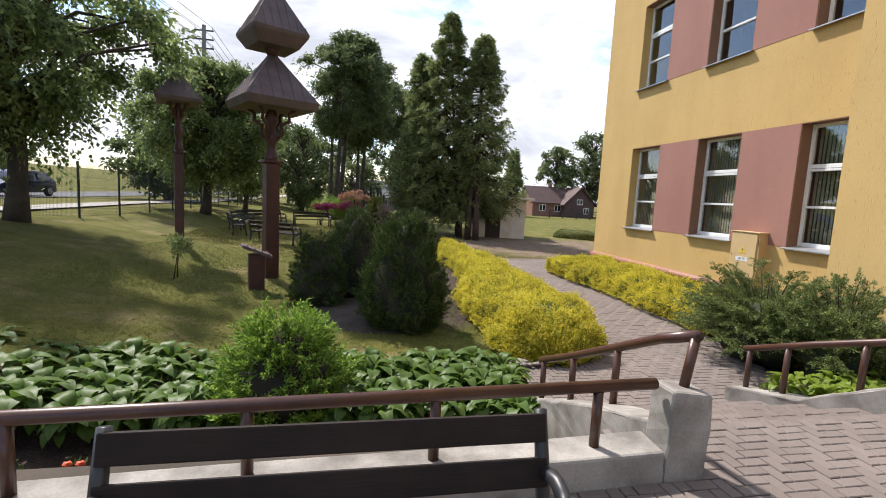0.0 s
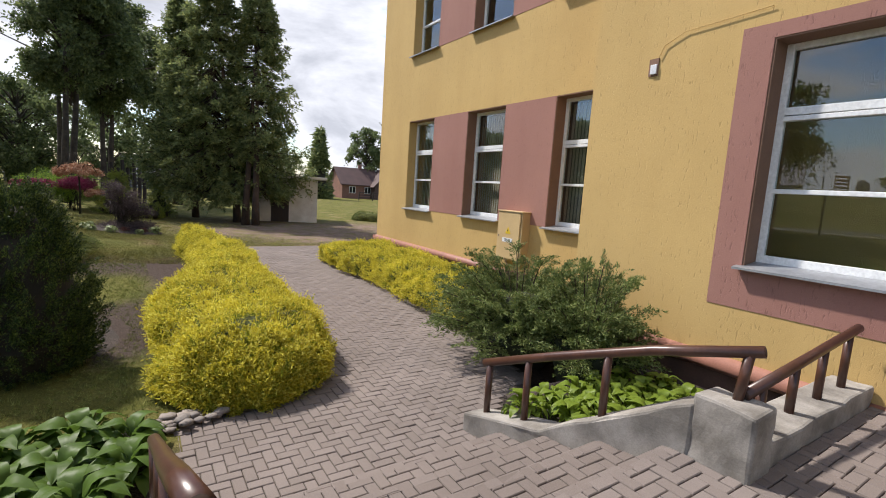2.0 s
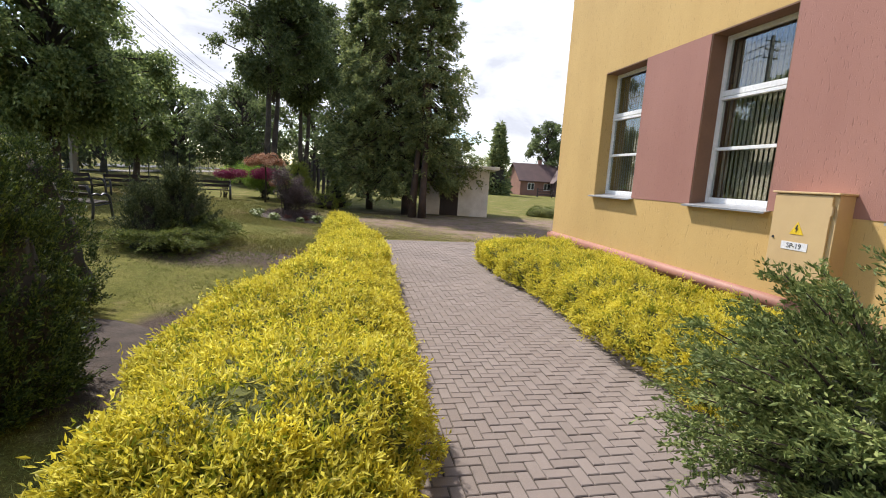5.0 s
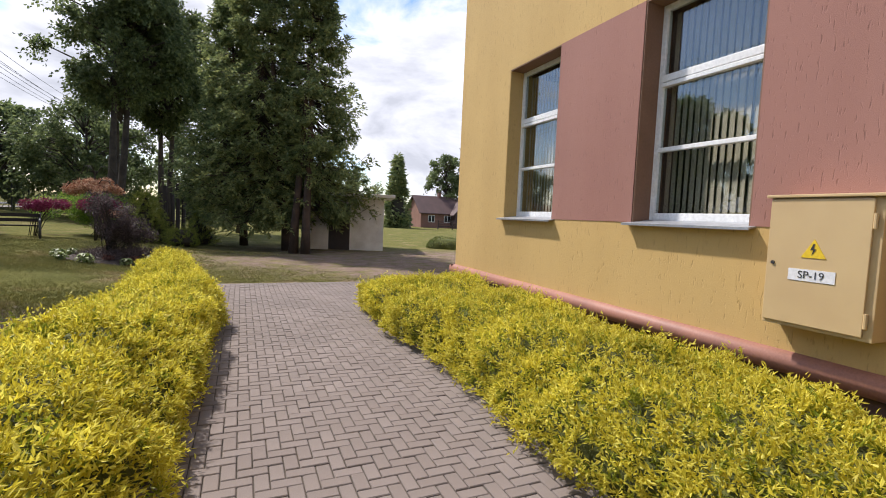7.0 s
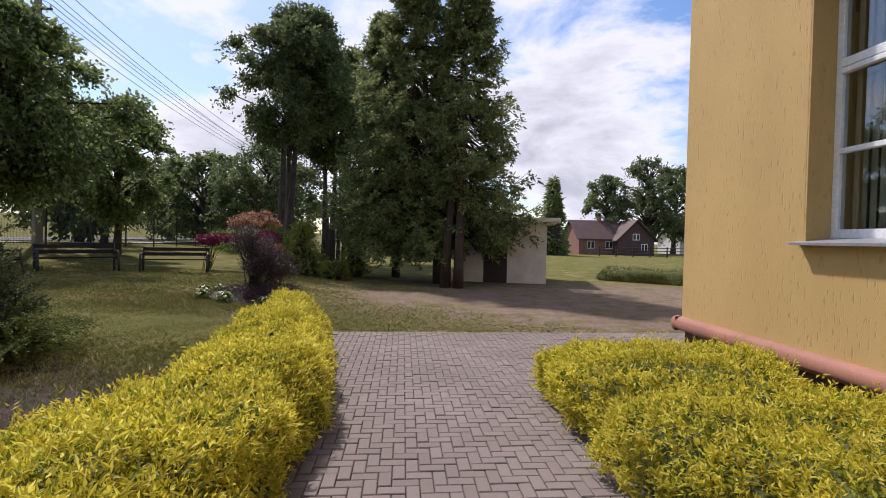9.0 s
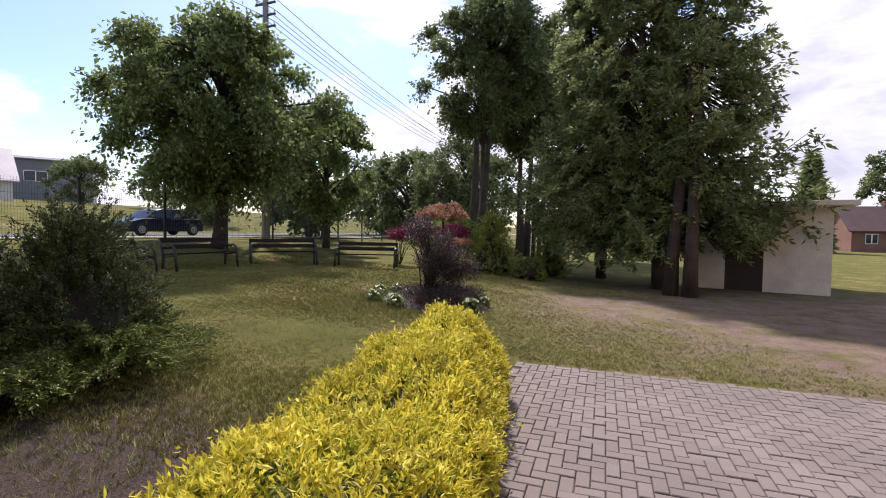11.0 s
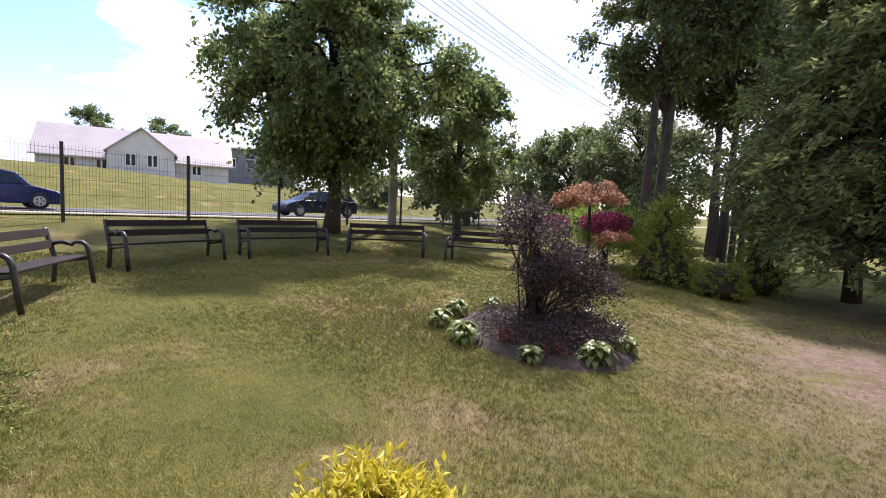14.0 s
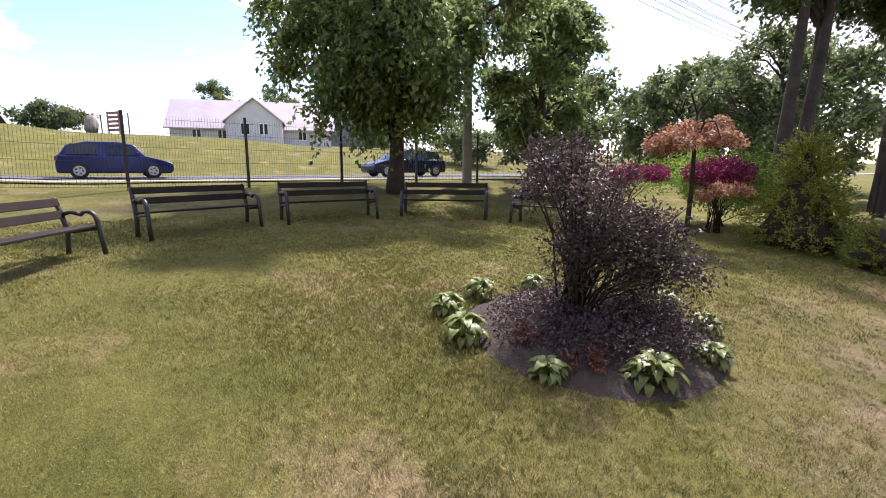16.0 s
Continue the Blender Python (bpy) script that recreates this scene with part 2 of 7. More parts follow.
def lawn_mat():
    k = Mat("lawn", 1.0, 0.0, 0.1)
    patch = k.noise(0.85, 6.0, 0.62)
    fine = k.noise(70.0, 5.0, 0.75)
    tuft = k.noise(14.0, 4.0, 0.65)
    green = k.mix(k.ramp(k.noise(1.3, 5.0, 0.6), (0.35, (0, 0, 0)), (0.65, (1, 1, 1))), (0.10, 0.105, 0.025), (0.155, 0.145, 0.04))
    straw = k.mix(k.ramp(fine, (0.35, (0, 0, 0)), (0.65, (1, 1, 1))), (0.26, 0.19, 0.10), (0.33, 0.25, 0.14))
    col = k.mix(k.ramp(patch, (0.54, (0, 0, 0)), (0.70, (0.7,) * 3)), green, straw)
    dirt = k.mix(k.ramp(k.noise(2.6, 6.0, 0.65), (0.35, (0, 0, 0)), (0.65, (1, 1, 1))), (0.17, 0.12, 0.094), (0.25, 0.185, 0.15))
    edge = k.mix(1.0, k.ramp(k.attr("dirt"), (0.0, (0, 0, 0)), (1.0, (1, 1, 1))), k.ramp(k.noise(1.6, 7.0, 0.75), (0.36, (0.1,) * 3), (0.64, (1.5,) * 3)), "MULTIPLY")
    col = k.mix(edge, col, dirt)
    soil = k.mix(k.ramp(fine, (0.35, (0, 0, 0)), (0.65, (1, 1, 1))), (0.06, 0.044, 0.036), (0.10, 0.075, 0.062))
    col = k.mix(k.ramp(k.attr("soil"), (0.3, (0, 0, 0)), (0.6, (1, 1, 1))), col, soil)
    col = k.mix(0.6, col, k.ramp(tuft, (0.3, (0.62,) * 3), (0.7, (1.3,) * 3)), "MULTIPLY")
    k.color(k.mix(0.75, col, k.ramp(fine, (0.32, (0.25,) * 3), (0.68, (1.55,) * 3)), "MULTIPLY"))
    return k.bump(fine, 0.9, 0.02).m


LAWN = lawn_mat()
L_GOLD = leaf_mat("golden_spiraea_leaf", (0.44, 0.37, 0.03), (0.64, 0.55, 0.05), (0.78, 0.72, 0.14), 0.5, 0.5, 2.2)
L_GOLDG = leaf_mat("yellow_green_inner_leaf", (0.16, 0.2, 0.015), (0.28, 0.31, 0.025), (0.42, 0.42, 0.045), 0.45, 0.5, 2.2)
L_JUN = leaf_mat("juniper_spray", (0.075, 0.11, 0.032), (0.14, 0.185, 0.05), (0.27, 0.30, 0.10), 0.25, 0.6, 2.5)
L_YEW = leaf_mat("yew_spray", (0.018, 0.036, 0.010), (0.038, 0.066, 0.015), (0.15, 0.19, 0.035), 0.15, 0.6, 2.5)
L_THUJA = leaf_mat("thuja_spray", (0.11, 0.145, 0.06), (0.19, 0.235, 0.09), (0.33, 0.35, 0.13), 0.48, 0.65, 0.8)
L_BROAD = leaf_mat("broad_leaf", (0.10, 0.145, 0.055), (0.175, 0.235, 0.08), (0.31, 0.37, 0.135), 0.5, 0.45, 0.7)
L_FAR = leaf_mat("far_leaf", (0.085, 0.115, 0.05), (0.135, 0.175, 0.07), (0.22, 0.26, 0.10), 0.48, 0.5, 0.4)
L_PURPLE = leaf_mat("dark_purple_leaf", (0.034, 0.024, 0.026), (0.066, 0.046, 0.048), (0.15, 0.11, 0.105), 0.3, 0.45, 2.5)
L_MAGENTA = leaf_mat("crimson_barberry_leaf", (0.12, 0.012, 0.045), (0.21, 0.02, 0.075), (0.32, 0.05, 0.12), 0.3, 0.5, 2.5)
L_BRONZE = leaf_mat("bronze_pink_leaf", (0.24, 0.09, 0.05), (0.40, 0.20, 0.12), (0.58, 0.42, 0.28), 0.35, 0.5, 2.5)
L_SPRUCE = leaf_mat("light_spruce_needles", (0.091, 0.177, 0.03), (0.175, 0.29, 0.041), (0.367, 0.497, 0.076), 0.4, 0.6, 3.0)
L_DUSK = leaf_mat("grey_green_juniper_spray", (0.028, 0.042, 0.018), (0.052, 0.07, 0.026), (0.16, 0.185, 0.075), 0.15, 0.65, 2.5)
L_GILT = leaf_mat("gilded_spruce_needles", (0.10, 0.15, 0.025), (0.22, 0.27, 0.045), (0.46, 0.48, 0.10), 0.35, 0.6, 2.5)
L_LIME = leaf_mat("bright_hosta_leaf", (0.13, 0.20, 0.02), (0.20, 0.28, 0.035), (0.32, 0.38, 0.06), 0.42, 0.45, 2.5)
L_CORAL = leaf_mat("coral_leaf", (0.10, 0.03, 0.025), (0.20, 0.07, 0.05), (0.34, 0.16, 0.11), 0.3, 0.5, 3.0)
L_HOSTA = leaf_mat("hosta_leaf", (0.055, 0.105, 0.016), (0.09, 0.155, 0.024), (0.17, 0.24, 0.045), 0.38, 0.48, 2.5)
L_FEATHER = leaf_mat("yellowish_juniper_spray", (0.05, 0.08, 0.018), (0.13, 0.165, 0.035), (0.28, 0.31, 0.07), 0.2, 0.6, 3.0)
L_VARIEG = leaf_mat("cream_edged_hosta_leaf", (0.098, 0.153, 0.035), (0.180, 0.230, 0.070), (0.315, 0.357, 0.154), 0.3, 0.42, 2.5)
L_GRASS = leaf_mat("grass_blade", (0.085, 0.115, 0.02), (0.14, 0.16, 0.034), (0.24, 0.21, 0.08), 0.3, 0.6, 0.5)

# ---- building tools ----
RNG = np.random.default_rng(7)


def flat_mesh(name, verts, faces, smooth=False):
    """A mesh from arrays of corners and equal-sized faces."""
    verts, faces = np.asarray(verts, np.float32), np.asarray(faces, np.int32)
    me = bpy.data.meshes.new(name)
    n, k = faces.shape
    me.vertices.add(len(verts))
    me.vertices.foreach_set("co", verts.ravel())
    me.loops.add(n * k)
    me.loops.foreach_set("vertex_index", faces.ravel())
    me.polygons.add(n)
    me.polygons.foreach_set("loop_start", np.arange(0, n * k, k, dtype=np.int32))
    me.polygons.foreach_set("use_smooth", np.full(n, smooth))
    me.update(calc_edges=True)
    return me


def hang(ob, parent):
    ob.parent = parent
    return ob


def part(name, bm, material, parent=None, label="", smooth=False):
    """Links a bmesh or a mesh as one object, under a thing or a part."""
    if isinstance(bm, bmesh.types.BMesh):
        bmesh.ops.recalc_face_normals(bm, faces=bm.faces)
        me = bpy.data.meshes.new(name)
        bm.to_mesh(me)
        bm.free()
        if smooth:
            me.polygons.foreach_set("use_smooth", np.full(len(me.polygons), True))
    else:
        me = bm
    if not me.materials:
        me.materials.append(material)
    ob = new(name, me)
    ob.parent = parent
    return tagged(ob, label)


def empty(name, m, label, category, group="", kind=""):
    ob = new(name)
    ob.empty_display_size = 0.2
    ob.matrix_world = m
    return tagged(ob, label, category, group, kind)


def add_box(bm, x0, x1, y0, y1, z0, z1, bevel=0.0, m=None):
    r = bmesh.ops.create_cube(bm, size=1.0)
    vs = r["verts"]
    bmesh.ops.scale(bm, vec=(x1 - x0, y1 - y0, z1 - z0), verts=vs)
    bmesh.ops.translate(bm, vec=((x0 + x1) / 2, (y0 + y1) / 2, (z0 + z1) / 2), verts=vs)
    if bevel:
        es = list({e for v in vs for e in v.link_edges})
        out = bmesh.ops.bevel(bm, geom=es, offset=bevel, segments=2, affect="EDGES", profile=0.6)
        vs = list({v for f in out["faces"] for v in f.verts} | {v for v in vs if v.is_valid})
    if m is not None:
        bmesh.ops.transform(bm, matrix=m, verts=vs)
    return vs


def box(x0, x1, y0, y1, z0, z1, bevel=0.0, m=None):
    bm = bmesh.new()
    add_box(bm, x0, x1, y0, y1, z0, z1, bevel, m)
    return bm


def add_tube(bm, pts, radii, sides=8, cap=True):
    """A round tube through the points, with a radius at each."""
    pts = [Vector(p) for p in pts]
    if isinstance(radii, (int, float)):
        radii = [radii] * len(pts)
    rings = []
    ref = Vector((0.3, 0.9, 0.2)).normalized()
    for i, p in enumerate(pts):
        d = (pts[min(i + 1, len(pts) - 1)] - pts[max(i - 1, 0)]).normalized()
        u = d.cross(ref)
        if u.length < 0.05:
            u = d.cross(Vector((1, 0, 0)))
        u.normalize()
        w = d.cross(u)
        rings.append([bm.verts.new(p + radii[i] * (math.cos(a) * u + math.sin(a) * w)) for a in (2 * math.pi * k / sides for k in range(sides))])
    for a, b in zip(rings, rings[1:]):
        for k in range(sides):
            bm.faces.new((a[k], a[(k + 1) % sides], b[(k + 1) % sides], b[k]))
    if cap:
        bm.faces.new(rings[0][::-1])
        bm.faces.new(rings[-1])


def tube(pts, radii, sides=8):
    bm = bmesh.new()
    add_tube(bm, pts, radii, sides)
    return bm


def prism(outline, z0, z1):
    """An upright prism over a plan outline."""
    bm = bmesh.new()
    lo = [bm.verts.new((x, y, z0)) for x, y in outline]
    hi = [bm.verts.new((x, y, z1)) for x, y in outline]
    bm.faces.new(lo[::-1])
    bm.faces.new(hi)
    for i in range(len(lo)):
        j = (i + 1) % len(lo)
        bm.faces.new((lo[i], lo[j], hi[j], hi[i]))
    return bm


def unit(v):
    return v / np.maximum(np.linalg.norm(v, axis=1, keepdims=True), 1e-6)


def rand_dirs(n, rng):
    return unit(rng.normal(size=(n, 3)))


def leaf_cloud(name, pos, axis, length, width, rng, fold=0.25):
    """One small folded diamond leaf at each place, pointing along its axis."""
    n = len(pos)
    axis = unit(axis)
    side = unit(np.cross(axis, rand_dirs(n, rng)))
    nor = np.cross(axis, side)
    length = (length * rng.uniform(0.65, 1.3, n))[:, None]
    width = (width * rng.uniform(0.7, 1.25, n))[:, None]
    mid = pos + axis * length * 0.45
    v = np.stack([pos, mid + side * width / 2 + nor * width * fold, pos + axis * length, mid - side * width / 2 + nor * width * fold], 1).reshape(-1, 3)
    q = np.arange(n)[:, None] * 4
    f = np.concatenate([q + [0, 1, 2], q + [0, 2, 3]], 0)
    return flat_mesh(name, v, f)


def lump(p, scale, seed=0.0):
    return noise.noise(Vector((p[0] * scale + seed, p[1] * scale, p[2] * scale)))


def clump_leaves(clumps, n, rng, droop=0.0, fill=0.3):
    """Places and axes for n leaves over the skins of ellipsoid clumps (x, y, z, rx, ry, rz)."""
    c = np.asarray(clumps, float)
    w = (c[:, 3] * c[:, 5]) + 0.02
    k = rng.choice(len(c), n, p=w / w.sum())
    d = rand_dirs(n, rng)
    r = 1 - fill * rng.random(n) ** 1.5
    pos = c[k, :3] + d * c[k, 3:6] * r[:, None]
    ax = d * 0.8 + rand_dirs(n, rng) * 0.9 + np.array([0, 0, -droop])
    return pos, ax


def twig_leaves(clumps, centre, n, rng, droop, leaf, per=13):
    """Places and axes for n leaves strung on thin twigs that reach out of the clumps and hang."""
    c = np.asarray(clumps, float)
    w = c[:, 3] * c[:, 5] + 0.02
    m = n // per
    k = rng.choice(len(c), m, p=w / w.sum())
    start = c[k, :3] + rand_dirs(m, rng) * c[k, 3:6] * rng.uniform(0.1, 0.85, m)[:, None]
    way = unit(unit(c[k, :3] - centre) * 0.75 + rand_dirs(m, rng) * 0.85 + np.array([0, 0, 0.12]))
    ln = c[k, 3] * rng.uniform(0.5, 1.5, m)
    u = (np.arange(per)[None] + rng.random((m, per))) / per
    pos = start[:, None] + way[:, None] * (ln[:, None] * u)[..., None]
    pos[..., 2] -= (0.25 + 0.75 * droop) * ln[:, None] * u * u
    pos = pos + rng.normal(size=pos.shape) * leaf * 0.42
    ax = np.repeat(way[:, None] * 0.55, per, 1) + rng.normal(size=pos.shape) * 0.6 + np.array([0, 0, -0.25 - 0.5 * droop])
    return pos.reshape(-1, 3), ax.reshape(-1, 3)


def Z(x, y):
    """Height of the ground."""
    def across(xs, zs):
        return sum(np.interp(x + d, xs, zs) for d in (-0.9, -0.6, -0.3, 0.0, 0.3, 0.6, 0.9)) / 7

    a = across([-90, -58, -38, -27, -23, -19, -11, -6.8, -5, -3.7, -2.5, -1.2, 0, 2, 4.2], [5.6, 5.2, 4.4, 2.2, 1.25, 1.2, 1.35, 1.4, 1.08, 0.76, 0.36, 0.14, 0.04, 0, 0])
    b = across([-90, -58, -38, -27, -23, -19, -11, -6.8, -6, -3.4, -0.3, 2, 3, 4.2], [5.6, 5.0, 3.9, 2.0, 1.1, 0.96, 1.1, 1.12, 0.92, 0.52, 0.40, 0.26, 0.15, 0])
    c = across([-90, -58, -38, -27, -23, -19, -11, -6.5, -1.7, 2, 4.2, 8, 12], [5.0, 4.4, 3.2, 1.8, 1.1, 0.98, 0.98, 0.85, 0.29, 0.2, 0, -0.12, -0.16])
    s = lambda p, q, v: np.clip((v - p) / (q - p), 0, 1) ** 2 * (3 - 2 * np.clip((v - p) / (q - p), 0, 1))
    u, v = s(10.5, 17.0, y), s(24, 38, y)
    return (a * (1 - u) + b * u) * (1 - v) + c * v


def gz(x, y):
    return float(Z(x, y))


PORCH = 0.62

# ---- ground ----


def ground_sheet():
    """One sheet to the horizon, finer near the path, with masks for bare sand and planted soil."""
    xs = np.concatenate([[-1500, -500, -200], np.arange(-90, -20, 3.0), np.arange(-20, 14, 0.3), np.arange(14, 60, 2.5), [80, 140, 300, 700, 1500]])
    ys = np.concatenate([[-1500, -400, -120], np.arange(-40, 0, 2.5), np.arange(0, 34, 0.3), np.arange(34, 110, 2.5), [130, 200, 400, 800, 1500]])
    gx, gy = np.meshgrid(xs, ys)
    x, y = gx.ravel(), gy.ravel()
    z = Z(x, y)
    near = (np.abs(x) < 25) & (y > -5) & (y < 40)
    bumpy = np.array([0.022 * lump((a, b, 0), 0.45) + 0.008 * lump((a, b, 3), 2.5) if k else 0.0 for a, b, k in zip(x, y, near)])
    z = z + bumpy * np.clip((4.2 - x) / 2 + np.clip((y - 17.5) / 3, 0, 2), 0, 1)
    left = np.interp(y, [5.0, 6.2, 6.9, 7.6, 17.3], [2.85, 2.95, 3.7, 4.5, 4.3])
    paved = (x > left - 0.1) & (y > 2.0) & (y < 17.2) & (x < 12)
    z = np.where(paved | ((y < 5.0) & (x > -8) & (x < 12) & (y > -8)), np.minimum(z, -0.05), z)
    me = flat_mesh("ground", np.stack([x, y, z], 1), np.array([(j * len(xs) + i, j * len(xs) + i + 1, (j + 1) * len(xs) + i + 1, (j + 1) * len(xs) + i) for j in range(len(ys) - 1) for i in range(len(xs) - 1)]), True)
    g = lambda cx, cy, rx, ry: np.exp(-((x - cx) / rx) ** 2 - ((y - cy) / ry) ** 2)
    dirt = 1.5 * g(10.8, 20.3, 4.8, 3.6) + 0.9 * g(13, 24, 3.0, 2.5) + 0.7 * g(7.2, 25.5, 2.6, 3.2) + 0.6 * g(5.0, 22, 1.5, 1.8) + 0.3 * g(3.3, 17.7, 0.5, 0.4) + 0.25 * g(1.2, 18.6, 0.6, 0.35) + 0.3 * g(-5.4, 17.5, 0.9, 2.5)
    soil = 1.2 * g(2.3, 9.3, 0.6, 1.4) + 1.0 * g(-0.4, 4.9, 3.8, 0.8) + 1.0 * g(2.3, 5.3, 0.8, 0.4) + 1.1 * g(8.3, 10.0, 1.0, 4.6) + 1.0 * g(6.6, 5.0, 1.4, 2.0) + 0.9 * g(1.6, 13.8, 1.3, 1.2) + g(3.4, 12.4, 0.7, 3.6) * 0.8
    for nm, v in (("dirt", dirt), ("soil", soil)):
        at = me.attributes.new(nm, "FLOAT", "POINT")
        at.data.foreach_set("value", np.clip(v, 0, 1).astype(np.float32))
    return tagged(part("ground", me, LAWN), "mown lawn with dry straw patches and bare sand", "lawn", kind="structure")


ground_sheet()


def ribbon(name, line, half, lift, mat, label, category):
    """A strip laid along a line on the ground."""
    bm = bmesh.new()
    rows = []
    for i, (x, y) in enumerate(line):
        a, b = line[max(i - 1, 0)], line[min(i + 1, len(line) - 1)]
        d = Vector((b[0] - a[0], b[1] - a[1])).normalized()
        n = Vector((-d.y, d.x))
        rows.append([bm.verts.new((x + n.x * half * s, y + n.y * half * s, gz(x + n.x * half * s, y + n.y * half * s) + lift)) for s in (-1, -0.5, 0, 0.5, 1)])
    for a, b in zip(rows, rows[1:]):
        for k in range(4):
            bm.faces.new((a[k], a[k + 1], b[k + 1], b[k]))
    return tagged(part(name, bm, mat, smooth=True), label, category, kind="structure")


ribbon("road", [(-18.7, y) for y in np.arange(-40, 100, 2.0)], 2.5, 0.05, ASPHALT, "grey asphalt road along the foot of the bank", "road")
ribbon("pavement_strip", [(-10.0, y) for y in np.arange(-40, 100, 2.0)], 0.8, 0.06, SLAB, "pale paved footpath outside the wire fence", "footpath")

# ---- building ----


def wall_with_holes(name, x_face, depth, y0, y1, z0, z1, holes, mat, label):
    """A wall facing west, built of blocks between its rectangular openings (y0, y1, z0, z1)."""
    bm = bmesh.new()
    ys = sorted({y0, y1, *(h[0] for h in holes), *(h[1] for h in holes)})
    zs = sorted({z0, z1, *(h[2] for h in holes), *(h[3] for h in holes)})
    for a, b in zip(ys, ys[1:]):
        lo = None
        for c, d in zip(zs, zs[1:]):
            open_ = any(h[0] <= a and b <= h[1] and h[2] <= c and d <= h[3] for h in holes)
            if not open_ and lo is None:
                lo = c
            if open_ and lo is not None:
                add_box(bm, x_face, x_face + depth, a, b, lo, c)
                lo = None
        if lo is not None:
            add_box(bm, x_face, x_face + depth, a, b, lo, z1)
    bmesh.ops.remove_doubles(bm, verts=bm.verts, dist=0.0005)
    return tagged(part(name, bm, mat), label, "wall", kind="structure")


XM, XP, YC, YN = 8.95, 7.67, 6.08, 15.19
ZT = 10.2
WIN = [(12.10, 13.42), (9.34, 10.66), (6.62, 7.96)]
LEVELS = [(1.60, 3.98), (5.70, 8.10)]
BIG = (0.9, 3.98, 1.60, 3.80)
BIG2 = (0.9, 3.98, 5.7, 7.9)
holes_m = [(a, b, c, d) for a, b in WIN for c, d in LEVELS]
wall_with_holes("wall_west", XM, 0.42, 3.0, YN, 0.62, ZT, holes_m, YELLOW, "yellow scratched stucco wall with narrow windows")
wall_with_holes("wall_annex", XP, 0.42, -9.0, YC, 0.62, ZT, [BIG, BIG2], YELLOW, "yellow scratched stucco wall of the projecting wing")
tagged(part("wall_annex_north", box(XP + 0.42, XM + 0.2, YC - 0.4, YC, 0.62, ZT), YELLOW), "yellow stucco return wall of the projecting wing", "wall", kind="structure")
tagged(part("wall_north", box(XM + 0.42, 24.0, YN - 0.42, YN, 0.62, ZT), YELLOW), "yellow stucco end wall", "wall", kind="structure")
tagged(part("wall_east", box(23.6, 24.0, -9.0, YN - 0.42, 0.0, ZT), YELLOW), "yellow stucco rear wall", "wall", kind="structure")
tagged(part("wall_south", box(XP + 0.42, 23.6, -9.0, -8.6, 0.0, ZT), YELLOW), "yellow stucco end wall", "wall", kind="structure")
tagged(part("roof", prism([(XP - 0.3, -9.3), (24.3, -9.3), (24.3, YN + 0.3), (XM - 0.3, YN + 0.3), (XM - 0.3, YC + 0.3), (XP - 0.3, YC + 0.3)], ZT, ZT + 0.25), ZINC), "flat grey roof with a shallow overhang", "roof", kind="structure")
tagged(part("floor_upper", box(XM + 0.44, 23.5, -8.5, YN - 0.44, 4.4, 4.7), ROOM), "floor slab between the storeys", "floor", kind="structure")
tagged(part("floor_lower", box(XM + 0.44, 23.5, -8.5, YN - 0.44, 0.6, 0.8), ROOM), "floor of the lower rooms", "floor", kind="structure")
tagged(part("wall_inner", box(13.5, 13.6, -8.5, YN - 0.44, 0.8, ZT), ROOM), "plain inner room wall", "wall", kind="structure")


def moulding(name, pts, label):
    """The rounded plinth ledge and the dark base below it, along a line of wall."""
    (xa, ya), (xb, yb) = pts
    d = Vector((xb - xa, yb - ya)).normalized()
    n = Vector((d.y, -d.x))
    bm = bmesh.new()
    prof = [(0.0, 0.63), (0.05, 0.62), (0.085, 0.585), (0.095, 0.54), (0.085, 0.50), (0.05, 0.46), (0.0, 0.45)]
    ends = []
    for x, y in pts:
        ends.append([bm.verts.new((x + n.x * o, y + n.y * o, z)) for o, z in prof])
    for k in range(len(prof) - 1):
        bm.faces.new((ends[0][k], ends[0][k + 1], ends[1][k + 1], ends[1][k]))
    bm.faces.new(ends[0])
    bm.faces.new(ends[1][::-1])
    return tagged(part(name, bm, PLINTH, smooth=True), label, "plinth", kind="structure")


moulding("trim_plinth_main", [(XM, YN + 0.09), (XM, YC)], "rounded red-brown plinth ledge at the wall foot")
moulding("trim_plinth_annex", [(XP, YC + 0.09), (XP, -9.0)], "rounded red-brown plinth ledge at the wall foot")
moulding("trim_plinth_step", [(XM, YC), (XP - 0.09, YC)], "rounded red-brown plinth ledge at the wall foot")
moulding("trim_plinth_north", [(24.0, YN), (XM - 0.09, YN)], "rounded red-brown plinth ledge at the wall foot")
tagged(part("wall_base_main", box(XM + 0.03, XM + 0.4, YC, YN - 0.03, -0.3, 0.62), SOCKET), "dark brown base under the plinth ledge", "wall", kind="structure")
tagged(part("wall_base_annex", box(XP + 0.03, XP + 0.4, -9.0, YC - 0.03, -0.3, 0.62), SOCKET), "dark brown base under the plinth ledge", "wall", kind="structure")
tagged(part("wall_base_step", box(XP + 0.4, XM + 0.03, YC - 0.4, YC - 0.03, -0.3, 0.62), SOCKET), "dark brown base under the plinth ledge", "wall", kind="structure")
tagged(part("wall_base_north", box(XM + 0.4, 23.9, YN - 0.4, YN - 0.03, -0.3, 0.62), SOCKET), "dark brown base under the plinth ledge", "wall", kind="structure")

